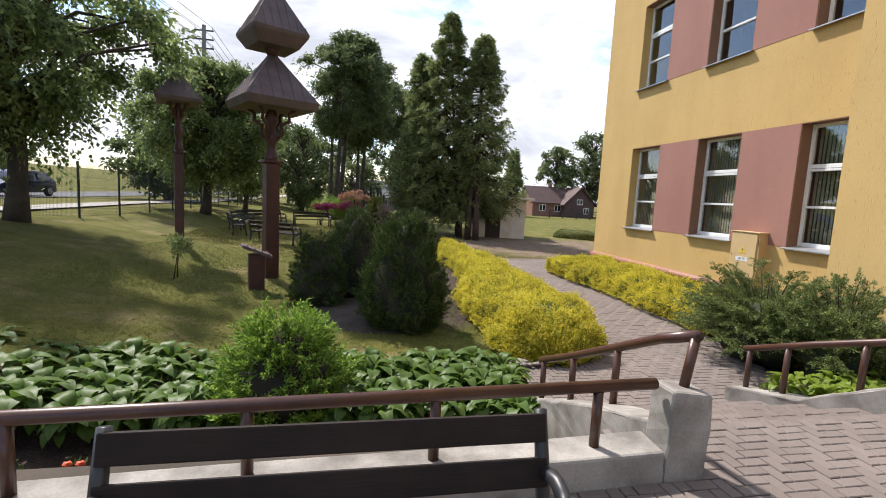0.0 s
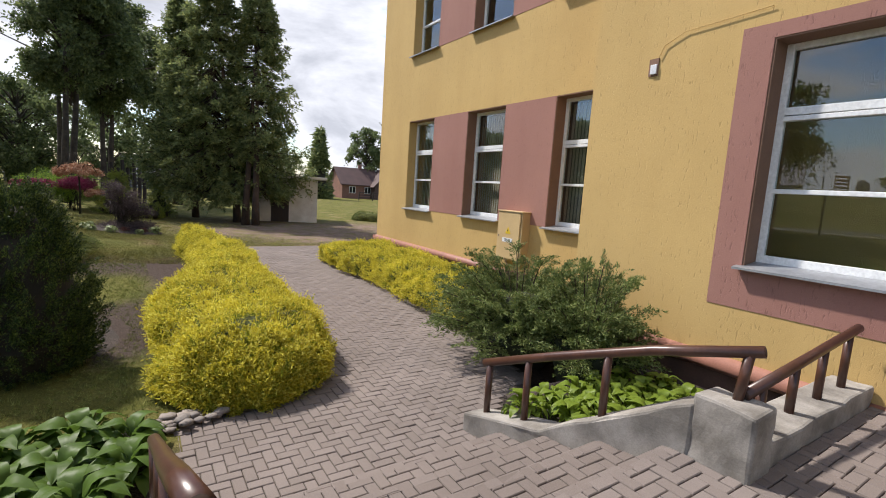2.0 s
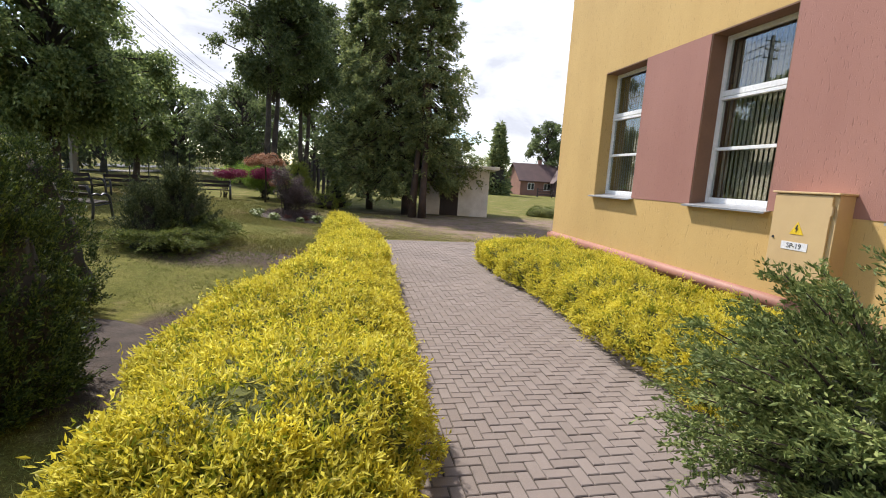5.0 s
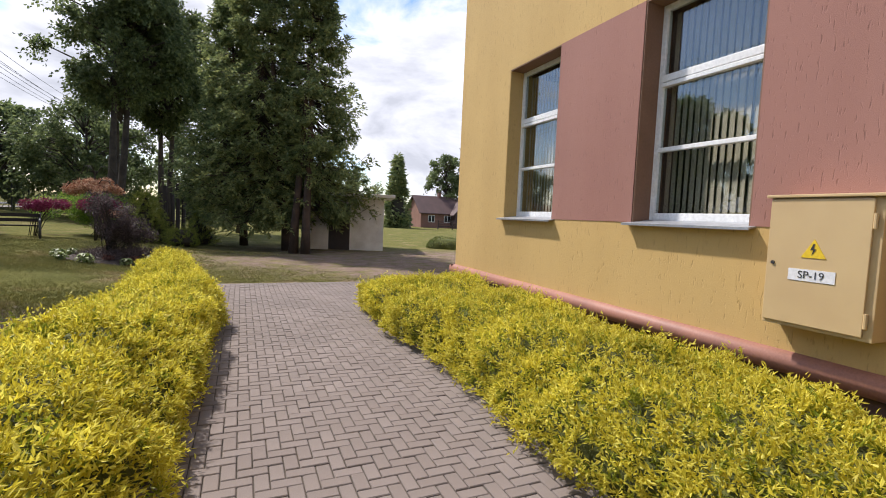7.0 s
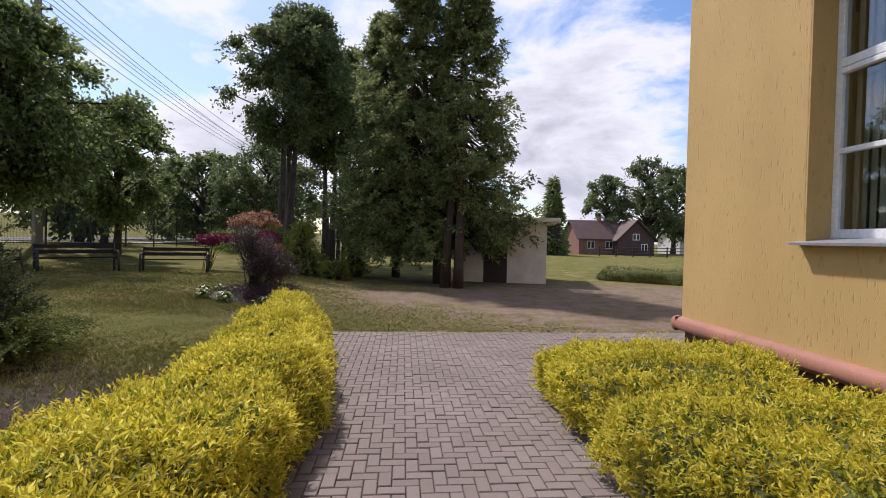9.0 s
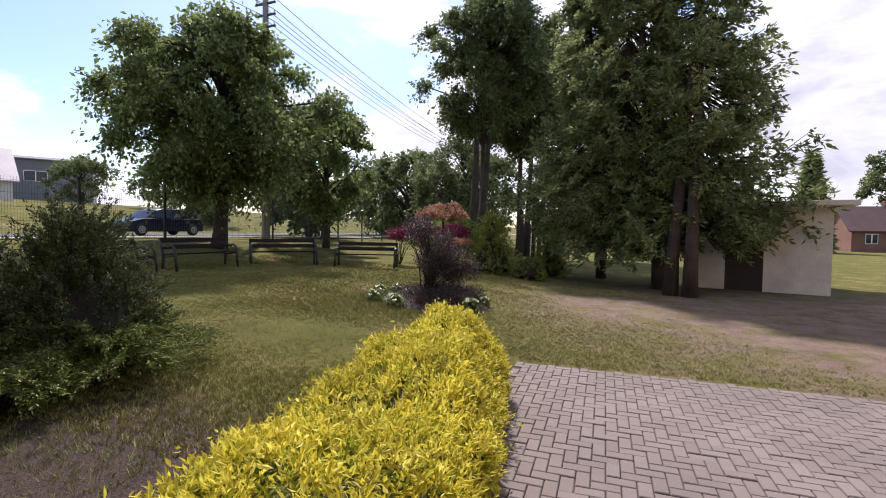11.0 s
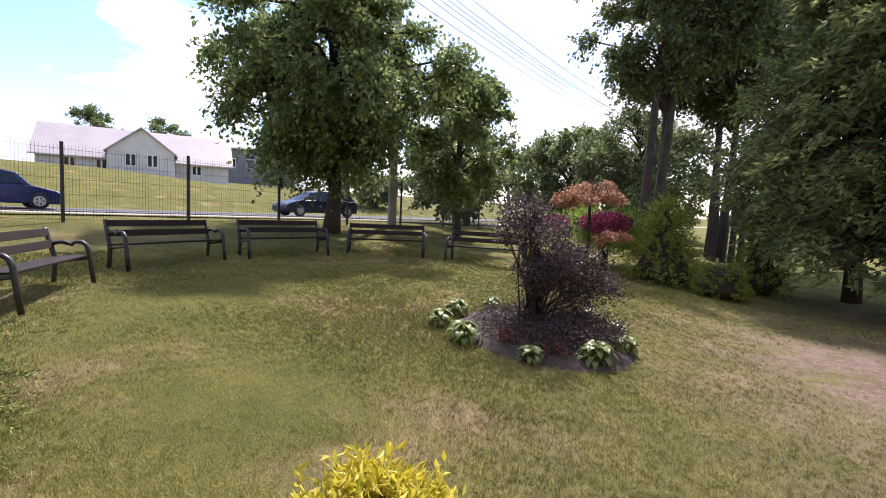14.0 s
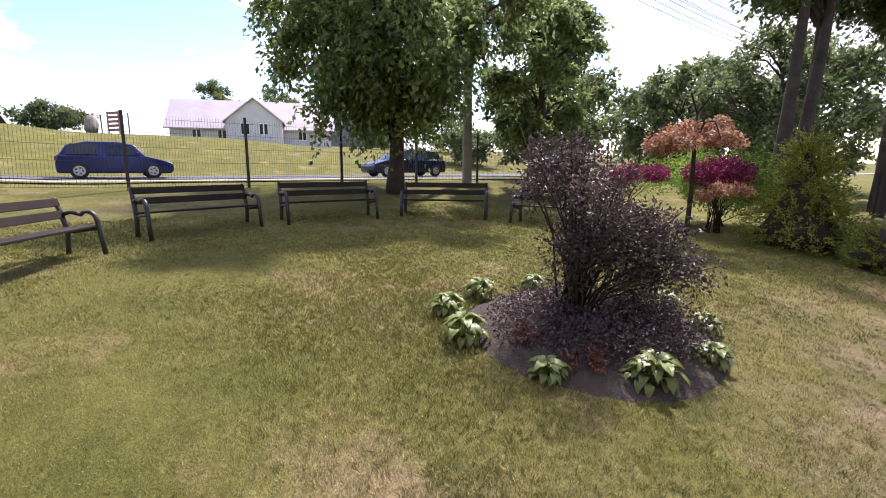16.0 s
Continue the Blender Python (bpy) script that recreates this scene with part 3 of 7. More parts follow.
for lv, (za, zb) in enumerate(LEVELS):
    for k, (ya, yb) in enumerate([(WIN[1][1], WIN[0][0]), (WIN[2][1], WIN[1][0])]):
        tagged(part(f"trim_panel_{lv * 2 + k + 1}", box(XM - 0.006, XM + 0.05, ya, yb, za, zb), PINK), "old-pink stucco panel between the windows", "wall panel", kind="structure")


def window(index, x, y0, y1, z0, z1, bars, uprights, blind, seed):
    """A white window set deep in its opening: frame, bars, sash, panes, metal sill and painted reveals."""
    rng = random.Random(seed)
    top = tagged(empty(f"window_{index}", pose(x, (y0 + y1) / 2, z0), "white plastic window with horizontal bars in a deep brown reveal", "window", kind="structure"))
    inv = top.matrix_world.inverted()
    deep = 0.24

    def add(name, bm, mat, parent=top, label=""):
        bmesh.ops.transform(bm, matrix=inv, verts=bm.verts)
        return part(name, bm, mat, parent, label)

    side = bmesh.new()
    add_box(side, x + 0.002, x + 0.40, y0, y0 + 0.018, z0, z1)
    add("reveal", side, REVEAL, label="brown painted window reveal")
    add("reveal", box(x + 0.002, x + 0.40, y1 - 0.018, y1, z0, z1), YELLOW if y1 == WIN[0][1] else REVEAL, label="painted window reveal")
    add("reveal", box(x + 0.002, x + 0.40, y0 + 0.018, y1 - 0.018, z1 - 0.018, z1), REVEAL, label="brown painted window reveal")
    f = 0.062
    fr = bmesh.new()
    a, b, c, d = y0 + 0.018, y1 - 0.018, z0 + 0.03, z1 - 0.018
    add_box(fr, x + deep, x + deep + 0.07, a, a + f, c, d, 0.006)
    add_box(fr, x + deep, x + deep + 0.07, b - f, b, c, d, 0.006)
    add_box(fr, x + deep + 0.002, x + deep + 0.068, a + f, b - f, c, c + f * 1.3, 0.006)
    add_box(fr, x + deep + 0.002, x + deep + 0.068, a + f, b - f, d - f, d, 0.006)
    frame_ob = add("window_frame", fr, PVC)
    levels = [c + f * 1.3] + [c + (d - c) * t for t in bars] + [d - f]
    cols = [a + f] + [a + (b - a) * t for t in uprights] + [b - f]
    for i, t in enumerate(bars):
        z = c + (d - c) * t
        hgt = 0.075 if i == len(bars) - 1 else 0.045
        add("glazing_bar", box(x + deep - 0.012, x + deep + 0.05, a + f, b - f, z - hgt / 2, z + hgt / 2, 0.005), PVC)
        if i == len(bars) - 1:
            add("glazing_bar", box(x + deep - 0.02, x + deep + 0.05, a + f, b - f, z - hgt / 2 - 0.055, z - hgt / 2 - 0.01, 0.005), PVC)
    for t in uprights:
        y = a + (b - a) * t
        add("mullion", box(x + deep - 0.014, x + deep + 0.06, y - 0.045, y + 0.045, c + f, d - f, 0.005), PVC)
    for lo, hi in zip(levels, levels[1:]):
        for p, q in zip(cols, cols[1:]):
            pane = add("pane", box(x + deep + 0.03, x + deep + 0.034, p, q, lo, hi), GLASS, label="clear reflecting window pane")
            pane.visible_shadow = False
    sl = bmesh.new()
    v = [(x - 0.10, z0 - 0.035), (x - 0.10, z0 - 0.012), (x + deep, z0 + 0.035), (x + deep, z0 + 0.02), (x - 0.085, z0 - 0.022), (x - 0.088, z0 - 0.035)]
    e = [[sl.verts.new((px, yy, pz)) for px, pz in v] for yy in (y0 - 0.05, y1 + 0.05)]
    for i in range(len(v)):
        j = (i + 1) % len(v)
        sl.faces.new((e[0][i], e[0][j], e[1][j], e[1][i]))
    sl.faces.new(e[0][::-1])
    sl.faces.new(e[1])
    add("window_sill", sl, ZINC, label="grey sheet-metal outer sill")
    add("inner_sill", box(x + deep + 0.07, x + 0.62, y0, y1, z0 - 0.02, z0 + 0.03), PVC)
    if blind:
        n = int((b - a) / 0.085)
        for i in range(n):
            y = a + f + (i + 0.5) * (b - a - 2 * f) / n
            tw = radians(blind + rng.uniform(-6, 6))
            m = pose(x + deep + 0.13, y, 0) @ Matrix.Rotation(tw, 4, "Z")
            add("blind_slat", box(-0.002, 0.002, -0.034, 0.034, z0 + 0.10, z1 - 0.1, 0, m), BLIND, label="beige vertical blind slat")
    return top


n = 0
for lv, (za, zb) in enumerate(LEVELS):
    for k, (ya, yb) in enumerate(WIN):
        n += 1
        window(n, XM, ya, yb, za, zb, (0.33, 0.66), (), -15 if lv == 0 else 0, n)
window(7, XP, *BIG, (0.34, 0.70), (0.5,), 0, 7)
window(8, XP, *BIG2, (0.34, 0.70), (0.5,), 0, 8)
for k, (ya, yb, za, zb) in enumerate((BIG, BIG2)):
    bm = bmesh.new()
    a, b, c, d = ya - 0.3, yb + 0.29, za - 0.44, zb + 0.14
    add_box(bm, XP - 0.006, XP + 0.03, yb, b, c, d)
    add_box(bm, XP - 0.006, XP + 0.03, a, ya, c, d)
    add_box(bm, XP - 0.006, XP + 0.03, ya, yb, c, za - 0.03)
    add_box(bm, XP - 0.006, XP + 0.03, ya, yb, zb, d)
    tagged(part(f"trim_surround_{k + 1}", bm, PINK), "old-pink stucco surround of the wide window", "wall panel", kind="structure")

# ---- porch, steps, walls and rails ----
tagged(part("porch_slab", box(-7.5, XP + 0.02, -8.6, 3.30, -0.2, PORCH - 0.06), JOINT), "sand-bedded slab of the raised porch", "porch", kind="structure")
RISE, TREAD, Y0 = PORCH / 4, 0.42, 3.30
for i in range(3):
    zt = PORCH - RISE * (i + 1)
    tagged(part(f"steps_{i + 1}", box(2.70, 5.45, Y0 + TREAD * i, Y0 + TREAD * (i + 1), -0.2, zt - 0.06), JOINT), "bedding of a paved step", "step", kind="structure")
tagged(part("path_bed", prism([(2.70, 4.56), (5.3, 4.56), (6.5, 5.6), (7.4, 9.0), (7.3, 13.5), (8.2, 14.8), (10.5, 15.3), (10.5, 17.3), (4.25, 17.22), (4.5, 7.6), (3.7, 6.8), (2.70, 6.05)], -0.2, -0.012), JOINT), "dark sand joints under the path", "path", kind="structure")


def worn_wall(name, outline_xz, y0, y1, label, seed, along="x", skew=0.0, turn=0.0):
    """A low cast wall with a worn, chipped top, from a side outline."""
    bm = bmesh.new()
    f = []
    for y in (y0, y1):
        f.append([bm.verts.new((p, y, z) if along == "x" else (y, p, z)) for p, z in outline_xz])
    for i in range(len(outline_xz)):
        j = (i + 1) % len(outline_xz)
        bm.faces.new((f[0][i], f[0][j], f[1][j], f[1][i]))
    bm.faces.new(f[0][::-1])
    bm.faces.new(f[1])
    bmesh.ops.recalc_face_normals(bm, faces=bm.faces)
    bmesh.ops.bevel(bm, geom=list(bm.edges), offset=0.02, segments=2, affect="EDGES", profile=0.5)
    long_edges = [e for e in bm.edges if e.calc_length() > 0.25]
    bmesh.ops.subdivide_edges(bm, edges=long_edges, cuts=7, use_grid_fill=True)
    for v in bm.verts:
        v.co.x += skew * (v.co.y - 3.16)
        v.co.y += turn * (v.co.x - 2.4)
        if v.co.z > 0.05:
            v.co += Vector((lump(v.co, 5, seed), lump(v.co, 5, seed + 9), lump(v.co, 6, seed + 20))) * 0.016
    return tagged(part(name, bm, CONCRETE), label, "low wall", kind="structure")


worn_wall("wall_porch_left", [(-7.5, 0.3), (2.44, 0.3), (2.44, PORCH + 0.19), (-7.5, PORCH + 0.19)], 2.66, 2.92, "whitewashed concrete kerb wall along the porch", 1, "x", 0.0, 0.04)
worn_wall("wall_pier_left", [(2.44, 0.3), (2.73, 0.3), (2.72, PORCH + 0.53), (2.45, PORCH + 0.56)], 2.66, 2.89, "whitewashed concrete pier with a worn top", 2)
worn_wall("wall_steps_left", [(2.88, -0.1), (5.02, -0.1), (5.02, 0.08), (4.25, 0.40), (3.57, 0.68), (2.88, PORCH + 0.28)], 2.46, 2.72, "sloping whitewashed concrete wall beside the steps", 3, "y")
worn_wall("wall_pier_right", [(5.42, 0.3), (5.70, 0.3), (5.70, PORCH + 0.40), (5.42, PORCH + 0.40)], 2.82, 3.18, "whitewashed concrete pier with a worn top", 4)
worn_wall("wall_steps_right", [(3.16, -0.1), (4.98, -0.1), (4.98, 0.16), (4.2, 0.34), (3.16, PORCH + 0.36)], 5.42, 5.68, "sloping whitewashed concrete wall beside the steps", 5, "y", -0.21)
worn_wall("wall_porch_right", [(5.70, 0.3), (XP - 0.02, 0.3), (XP - 0.02, PORCH + 0.16), (5.70, PORCH + 0.16)], 2.84, 3.14, "whitewashed concrete kerb wall along the porch", 6)


def railing(rail_pts, posts, label):
    """A pipe handrail on short pipe posts, with dark discs for its open ends."""
    top = empty("railing", pose(*posts[0][0]), label, "railing")
    inv = top.matrix_world.inverted()

    def add(name, bm, mat, lab="", parent=top):
        bmesh.ops.transform(bm, matrix=inv, verts=bm.verts)
        return part(name, bm, mat, parent, lab, smooth=True)

    rail = add("handrail", tube(rail_pts, 0.036, 14), RAIL)
    for e, o in ((rail_pts[0], rail_pts[1]), (rail_pts[-1], rail_pts[-2])):
        d = (Vector(e) - Vector(o)).normalized()
        # The pipe is closed here; a dark rusty disc stands for its shaded hollow.
        add("pipe_end", tube([Vector(e) - d * 0.004, Vector(e) + d * 0.003], 0.028, 12), RUST, "dark rusty disc standing for the shaded hollow of the pipe")
    for a, b in posts:
        add("post", tube([a, b], 0.03, 12), RAIL)
    return top


RT = PORCH + 0.55
RY = lambda x: 2.79 + 0.036 * (x - 2.4)
railing([(-5.2, RY(-5.2), RT - 0.01), (-0.8, RY(-0.8), RT), (2.41, RY(2.41), RT + 0.01)], [((x, RY(x), PORCH + 0.18), (x, RY(x), RT - 0.02)) for x in (-4.9, -3.9, -2.9, -1.9, -0.9, 0.1, 1.05, 2.03)], "brown painted pipe railing on the low porch wall")
railing([(2.67, 2.78, 1.48), (2.655, 3.10, 1.36), (2.65, 3.57, 1.14), (2.65, 4.25, 0.83), (2.64, 4.93, 0.54)], [((2.61, 2.79, PORCH + 0.53), (2.665, 2.80, 1.455)), ((2.65, 3.57, 0.66), (2.65, 3.57, 1.12)), ((2.65, 4.25, 0.39), (2.65, 4.25, 0.81)), ((2.64, 4.86, 0.10), (2.64, 4.86, 0.55))], "brown pipe railing sloping beside the steps")
RX = lambda y: 5.55 - 0.21 * (y - 3.16)
railing([(RX(2.9), 2.9, 1.35), (RX(3.5), 3.5, 1.18), (RX(4.2), 4.2, 0.92), (RX(4.9), 4.9, 0.64)], [((RX(3.0), 3.0, PORCH + 0.38), (RX(2.97), 2.97, 1.32)), ((RX(3.8), 3.8, 0.58), (RX(3.8), 3.8, 1.05)), ((RX(4.45), 4.45, 0.25), (RX(4.45), 4.45, 0.80)), ((RX(4.84), 4.84, 0.15), (RX(4.84), 4.84, 0.64))], "brown pipe railing sloping beside the steps")
railing([(5.62, 2.98, 1.05), (6.6, 2.98, 1.15), (7.55, 2.98, 1.25)], [((x, 2.98, PORCH + 0.15), (x, 2.98, 1.04 + (x - 5.7) * 0.105)) for x in (5.86, 6.35, 6.85, 7.35)], "brown pipe railing on the low porch wall")


# ---- benches ----
BL = 1.54


def make_bench():
    """A park bench with two bent iron side frames, three seat boards and two back boards. It faces +y, its front feet on y = 0."""
    top = empty("park_bench", pose(0, 0, 0), "dark-stained wooden park bench with black bent iron armrests", "bench", "benches round the lawn")
    for s in (-1, 1):
        x = s * (BL / 2 - 0.03)
        fr = bmesh.new()
        add_tube(fr, [(x, -0.44, 0), (x, -0.425, 0.15), (x, -0.41, 0.36), (x, -0.47, 0.60), (x, -0.52, 0.78)], [0.028, 0.028, 0.03, 0.027, 0.024], 8)
        leg = part("side_frame", fr, IRON, top, smooth=True)
        arm = [(x, -0.455, 0.56)] + [(x, -0.42 + 0.045 * k, 0.575 + 0.02 * math.sin(k)) for k in range(1, 5)] + [(x, -0.20, 0.60), (x, -0.13, 0.595), (x, -0.08, 0.555), (x, -0.055, 0.48), (x, -0.03, 0.25), (x, 0.0, 0.0)]
        part("armrest", tube(arm, 0.027, 8), IRON, top, smooth=True)
        part("seat_bearer", tube([(x, -0.415, 0.40), (x, -0.39, 0.345), (x, -0.34, 0.335), (x, -0.2, 0.36), (x, -0.10, 0.37), (x, -0.045, 0.375)], 0.022, 8), IRON, top, smooth=True)
    for k in range(3):
        y = -0.36 + 0.125 * k
        part("seat_board", box(-BL / 2 + 0.01, BL / 2 - 0.01, y - 0.058, y + 0.058, 0.375 + 0.012 * k, 0.405 + 0.012 * k, 0.006), BENCHWOOD, top)
    for k, (z, hgt) in enumerate(((0.565, 0.052), (0.72, 0.052))):
        m = pose(0, -0.43 - 0.27 * (z - 0.5), z, 15)
        part("back_board", box(-BL / 2 + 0.02, BL / 2 - 0.02, -0.014, 0.016, -hgt, hgt, 0.006, m), BENCHWOOD, top)
    return top


bench = make_bench()


def bench_at(p, q):
    """A copy of the bench with its front feet between two places on the ground; it faces to the right of the way from p to q."""
    d = Vector((q[0] - p[0], q[1] - p[1]))
    yaw = math.degrees(math.atan2(d.y, d.x)) + 180
    mx, my = (p[0] + q[0]) / 2, (p[1] + q[1]) / 2
    return copy_thing(bench, pose(mx, my, gz(mx, my), 0, 0, yaw) @ Matrix.Diagonal((1.14, 0.98, 0.92, 1)))


bench_at((-0.88, 15.86), (-2.46, 16.83))
bench_at((-2.90, 17.27), (-3.44, 18.95))
bench_at((-3.42, 19.32), (-3.36, 21.08))
bench_at((-3.53, 21.62), (-2.28, 22.88))
bench_at((-1.98, 23.19), (-0.33, 23.68))
bench.matrix_world = pose(0.56, 1.52, PORCH, 0, 0, 180) @ Matrix.Diagonal((1.04, 1, 1.03, 1))
tagged(bench, "dark wooden bench with black armrests on the porch")

# ---- shed by the thujas ----


def make_shed():
    a, b = Vector((7.5, 26.9)), Vector((10.6, 26.1))
    yaw = math.degrees(math.atan2(b.y - a.y, b.x - a.x))
    w, dp, h = (b - a).length, 3.2, 2.42
    top = empty("shed", pose(a.x, a.y, -0.16, 0, 0, yaw), "small whitewashed shed with a flat roof and brown door", "shed")
    dl, dr = 0.9, 1.78
    part("wall", box(0, dl, 0, 0.2, 0, h), WHITEWALL, top)
    part("wall", box(dr, w, 0, 0.2, 0, h), WHITEWALL, top)
    part("wall", box(dl, dr, 0, 0.2, 2.1, h), WHITEWALL, top)
    part("wall", box(0, 0.2, 0.2, dp, 0, h), WHITEWALL, top)
    part("wall", box(w - 0.2, w, 0.2, dp, 0, h), WHITEWALL, top)
    part("wall", box(0.2, w - 0.2, dp - 0.2, dp, 0, h), WHITEWALL, top)
    door = part("door", box(dl, dr, 0.06, 0.11, 0.02, 2.1, 0.004), DARKDOOR, top, "dark brown boarded door")
    for k in range(7):
        x = dl + (k + 0.5) * (dr - dl) / 7
        part("board", box(x - 0.07, x + 0.07, 0.042, 0.06, 0.03, 2.08, 0.004), DARKDOOR, door)
    part("roof", box(-0.3, w + 0.45, -0.35, dp + 0.3, h, h + 0.14, 0.02), WHITEWALL, top, "flat pale roof slab")
    return top


make_shed()

# ---- planting ----


def loaf_hedge(name, line, half_l, half_r, height, n, mats, label, seed):
    """A rounded, lumpy low hedge along a line: a dark sheet for the shade inside, an inner and an outer coat of small
    leaves.
    """
    rng = np.random.default_rng(seed)
    line = np.asarray(line, float)
    seg = np.concatenate([[0], np.cumsum(np.hypot(*np.diff(line, axis=0).T))])
    total = seg[-1]

    def skin(t, a, scale):
        """Place on the skin at way t (0..total) and cross angle a (0 left foot, pi right foot)."""
        x, y = np.interp(t, seg, line[:, 0]), np.interp(t, seg, line[:, 1])
        x2, y2 = np.interp(np.minimum(t + 0.2, total), seg, line[:, 0]), np.interp(np.minimum(t + 0.2, total), seg, line[:, 1])
        x1, y1 = np.interp(np.maximum(t - 0.2, 0), seg, line[:, 0]), np.interp(np.maximum(t - 0.2, 0), seg, line[:, 1])
        d = np.stack([x2 - x1, y2 - y1], 1)
        d /= np.linalg.norm(d, axis=1, keepdims=True)
        hl, hr = np.interp(t, seg, half_l), np.interp(t, seg, half_r)
        c, s = np.cos(a), np.sin(a)
        ex = np.sign(c) * np.abs(c) ** 0.85
        off = np.where(ex > 0, -ex * hl, -ex * hr)
        endf = np.clip(1 - np.clip(1 - np.minimum(t, total - t) / 0.8, 0, 1) ** 2, 0.02, 1) ** 0.5
        lum = np.array([1 + 0.24 * lump((p, q, r), 1.3, seed) + 0.14 * lump((p, q, r), 3.4, seed) for p, q, r in zip(t, np.asarray(a) * 0.8, np.zeros(len(t)))])
        sc = scale * lum * endf
        z = np.abs(s) ** 0.7 * np.interp(t, seg, height) * sc
        px, py = x + d[:, 1] * off * sc, y - d[:, 0] * off * sc
        return np.stack([px, py, Z(px, py) * 0.6 + z], 1)

    top = empty(name, pose(line[0, 0], line[0, 1], gz(line[0, 0], line[0, 1])), label, "hedge")
    inv = np.array(top.matrix_world.translation)
    nt, na = max(8, int(total / 0.15)), 15
    tt, aa = np.meshgrid(np.linspace(0.01, total - 0.01, nt), np.linspace(0, math.pi, na), indexing="ij")
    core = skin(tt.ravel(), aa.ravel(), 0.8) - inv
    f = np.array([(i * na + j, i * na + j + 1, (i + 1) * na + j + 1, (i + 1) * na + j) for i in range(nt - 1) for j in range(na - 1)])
    # Closed dark sheet: the shade behind the leaves is put into its colour.
    part("hedge_core", flat_mesh("hedge_core", core, f, True), HEDGECORE, top, "dark inner sheet standing for the shade inside the hedge")
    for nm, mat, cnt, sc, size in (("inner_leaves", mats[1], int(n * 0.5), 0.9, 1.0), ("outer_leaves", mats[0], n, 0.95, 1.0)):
        per = 9
        m = cnt // per
        t = rng.uniform(0, total, m)
        k4 = m // 8
        t[:k4] = 0.6 * rng.random(k4) ** 2
        t[k4:2 * k4] = total - 0.6 * rng.random(k4) ** 2
        a = math.pi * np.clip(rng.beta(1.0, 1.0, m), 0.02, 0.98)
        p, q = skin(t, a, sc), skin(t, a, sc + 0.1)
        way = unit(unit(q - p) * 0.8 + rng.normal(size=(m, 3)) * 0.5 + np.array([0, 0, 0.3]))
        ln = rng.uniform(0.05, 0.12, m) + 0.08 * (rng.random(m) > 0.93)
        u = (np.arange(per)[None] + rng.random((m, per))) / per
        pos = p[:, None] + way[:, None] * (ln[:, None] * u)[..., None] - way[:, None] * 0.03 + rng.normal(size=(m, per, 3)) * 0.008
        ax = np.repeat(way[:, None] * 0.75, per, 1) + rng.normal(size=pos.shape) * 0.62
        tagged(part(nm, leaf_cloud(nm, pos.reshape(-1, 3) - inv, ax.reshape(-1, 3), 0.043 * size, 0.0145 * size, rng), mat, top), kind="stuff")
    return top


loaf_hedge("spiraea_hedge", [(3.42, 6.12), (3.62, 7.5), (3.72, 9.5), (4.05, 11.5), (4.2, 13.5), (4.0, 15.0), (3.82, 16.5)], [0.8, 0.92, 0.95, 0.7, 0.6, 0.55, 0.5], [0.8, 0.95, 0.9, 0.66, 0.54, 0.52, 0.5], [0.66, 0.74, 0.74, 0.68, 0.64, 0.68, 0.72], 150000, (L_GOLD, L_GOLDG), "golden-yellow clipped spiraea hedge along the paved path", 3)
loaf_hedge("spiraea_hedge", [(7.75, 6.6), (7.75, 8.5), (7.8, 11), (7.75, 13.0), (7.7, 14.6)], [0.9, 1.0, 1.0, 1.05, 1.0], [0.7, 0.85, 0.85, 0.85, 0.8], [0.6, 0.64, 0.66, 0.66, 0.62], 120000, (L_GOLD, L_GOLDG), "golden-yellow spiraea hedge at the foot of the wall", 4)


def blob(center, r, seed, amount=0.2, rings=10, seg=14):
    """A lumpy closed body."""
    bm = bmesh.new()
    bmesh.ops.create_uvsphere(bm, u_segments=seg, v_segments=rings, radius=1.0)
    for v in bm.verts:
        k = 1 + amount * lump(v.co, 2.0, seed)
        v.co = Vector((v.co.x * r[0] * k + center[0], v.co.y * r[1] * k + center[1], v.co.z * r[2] * k + center[2]))
    return bm


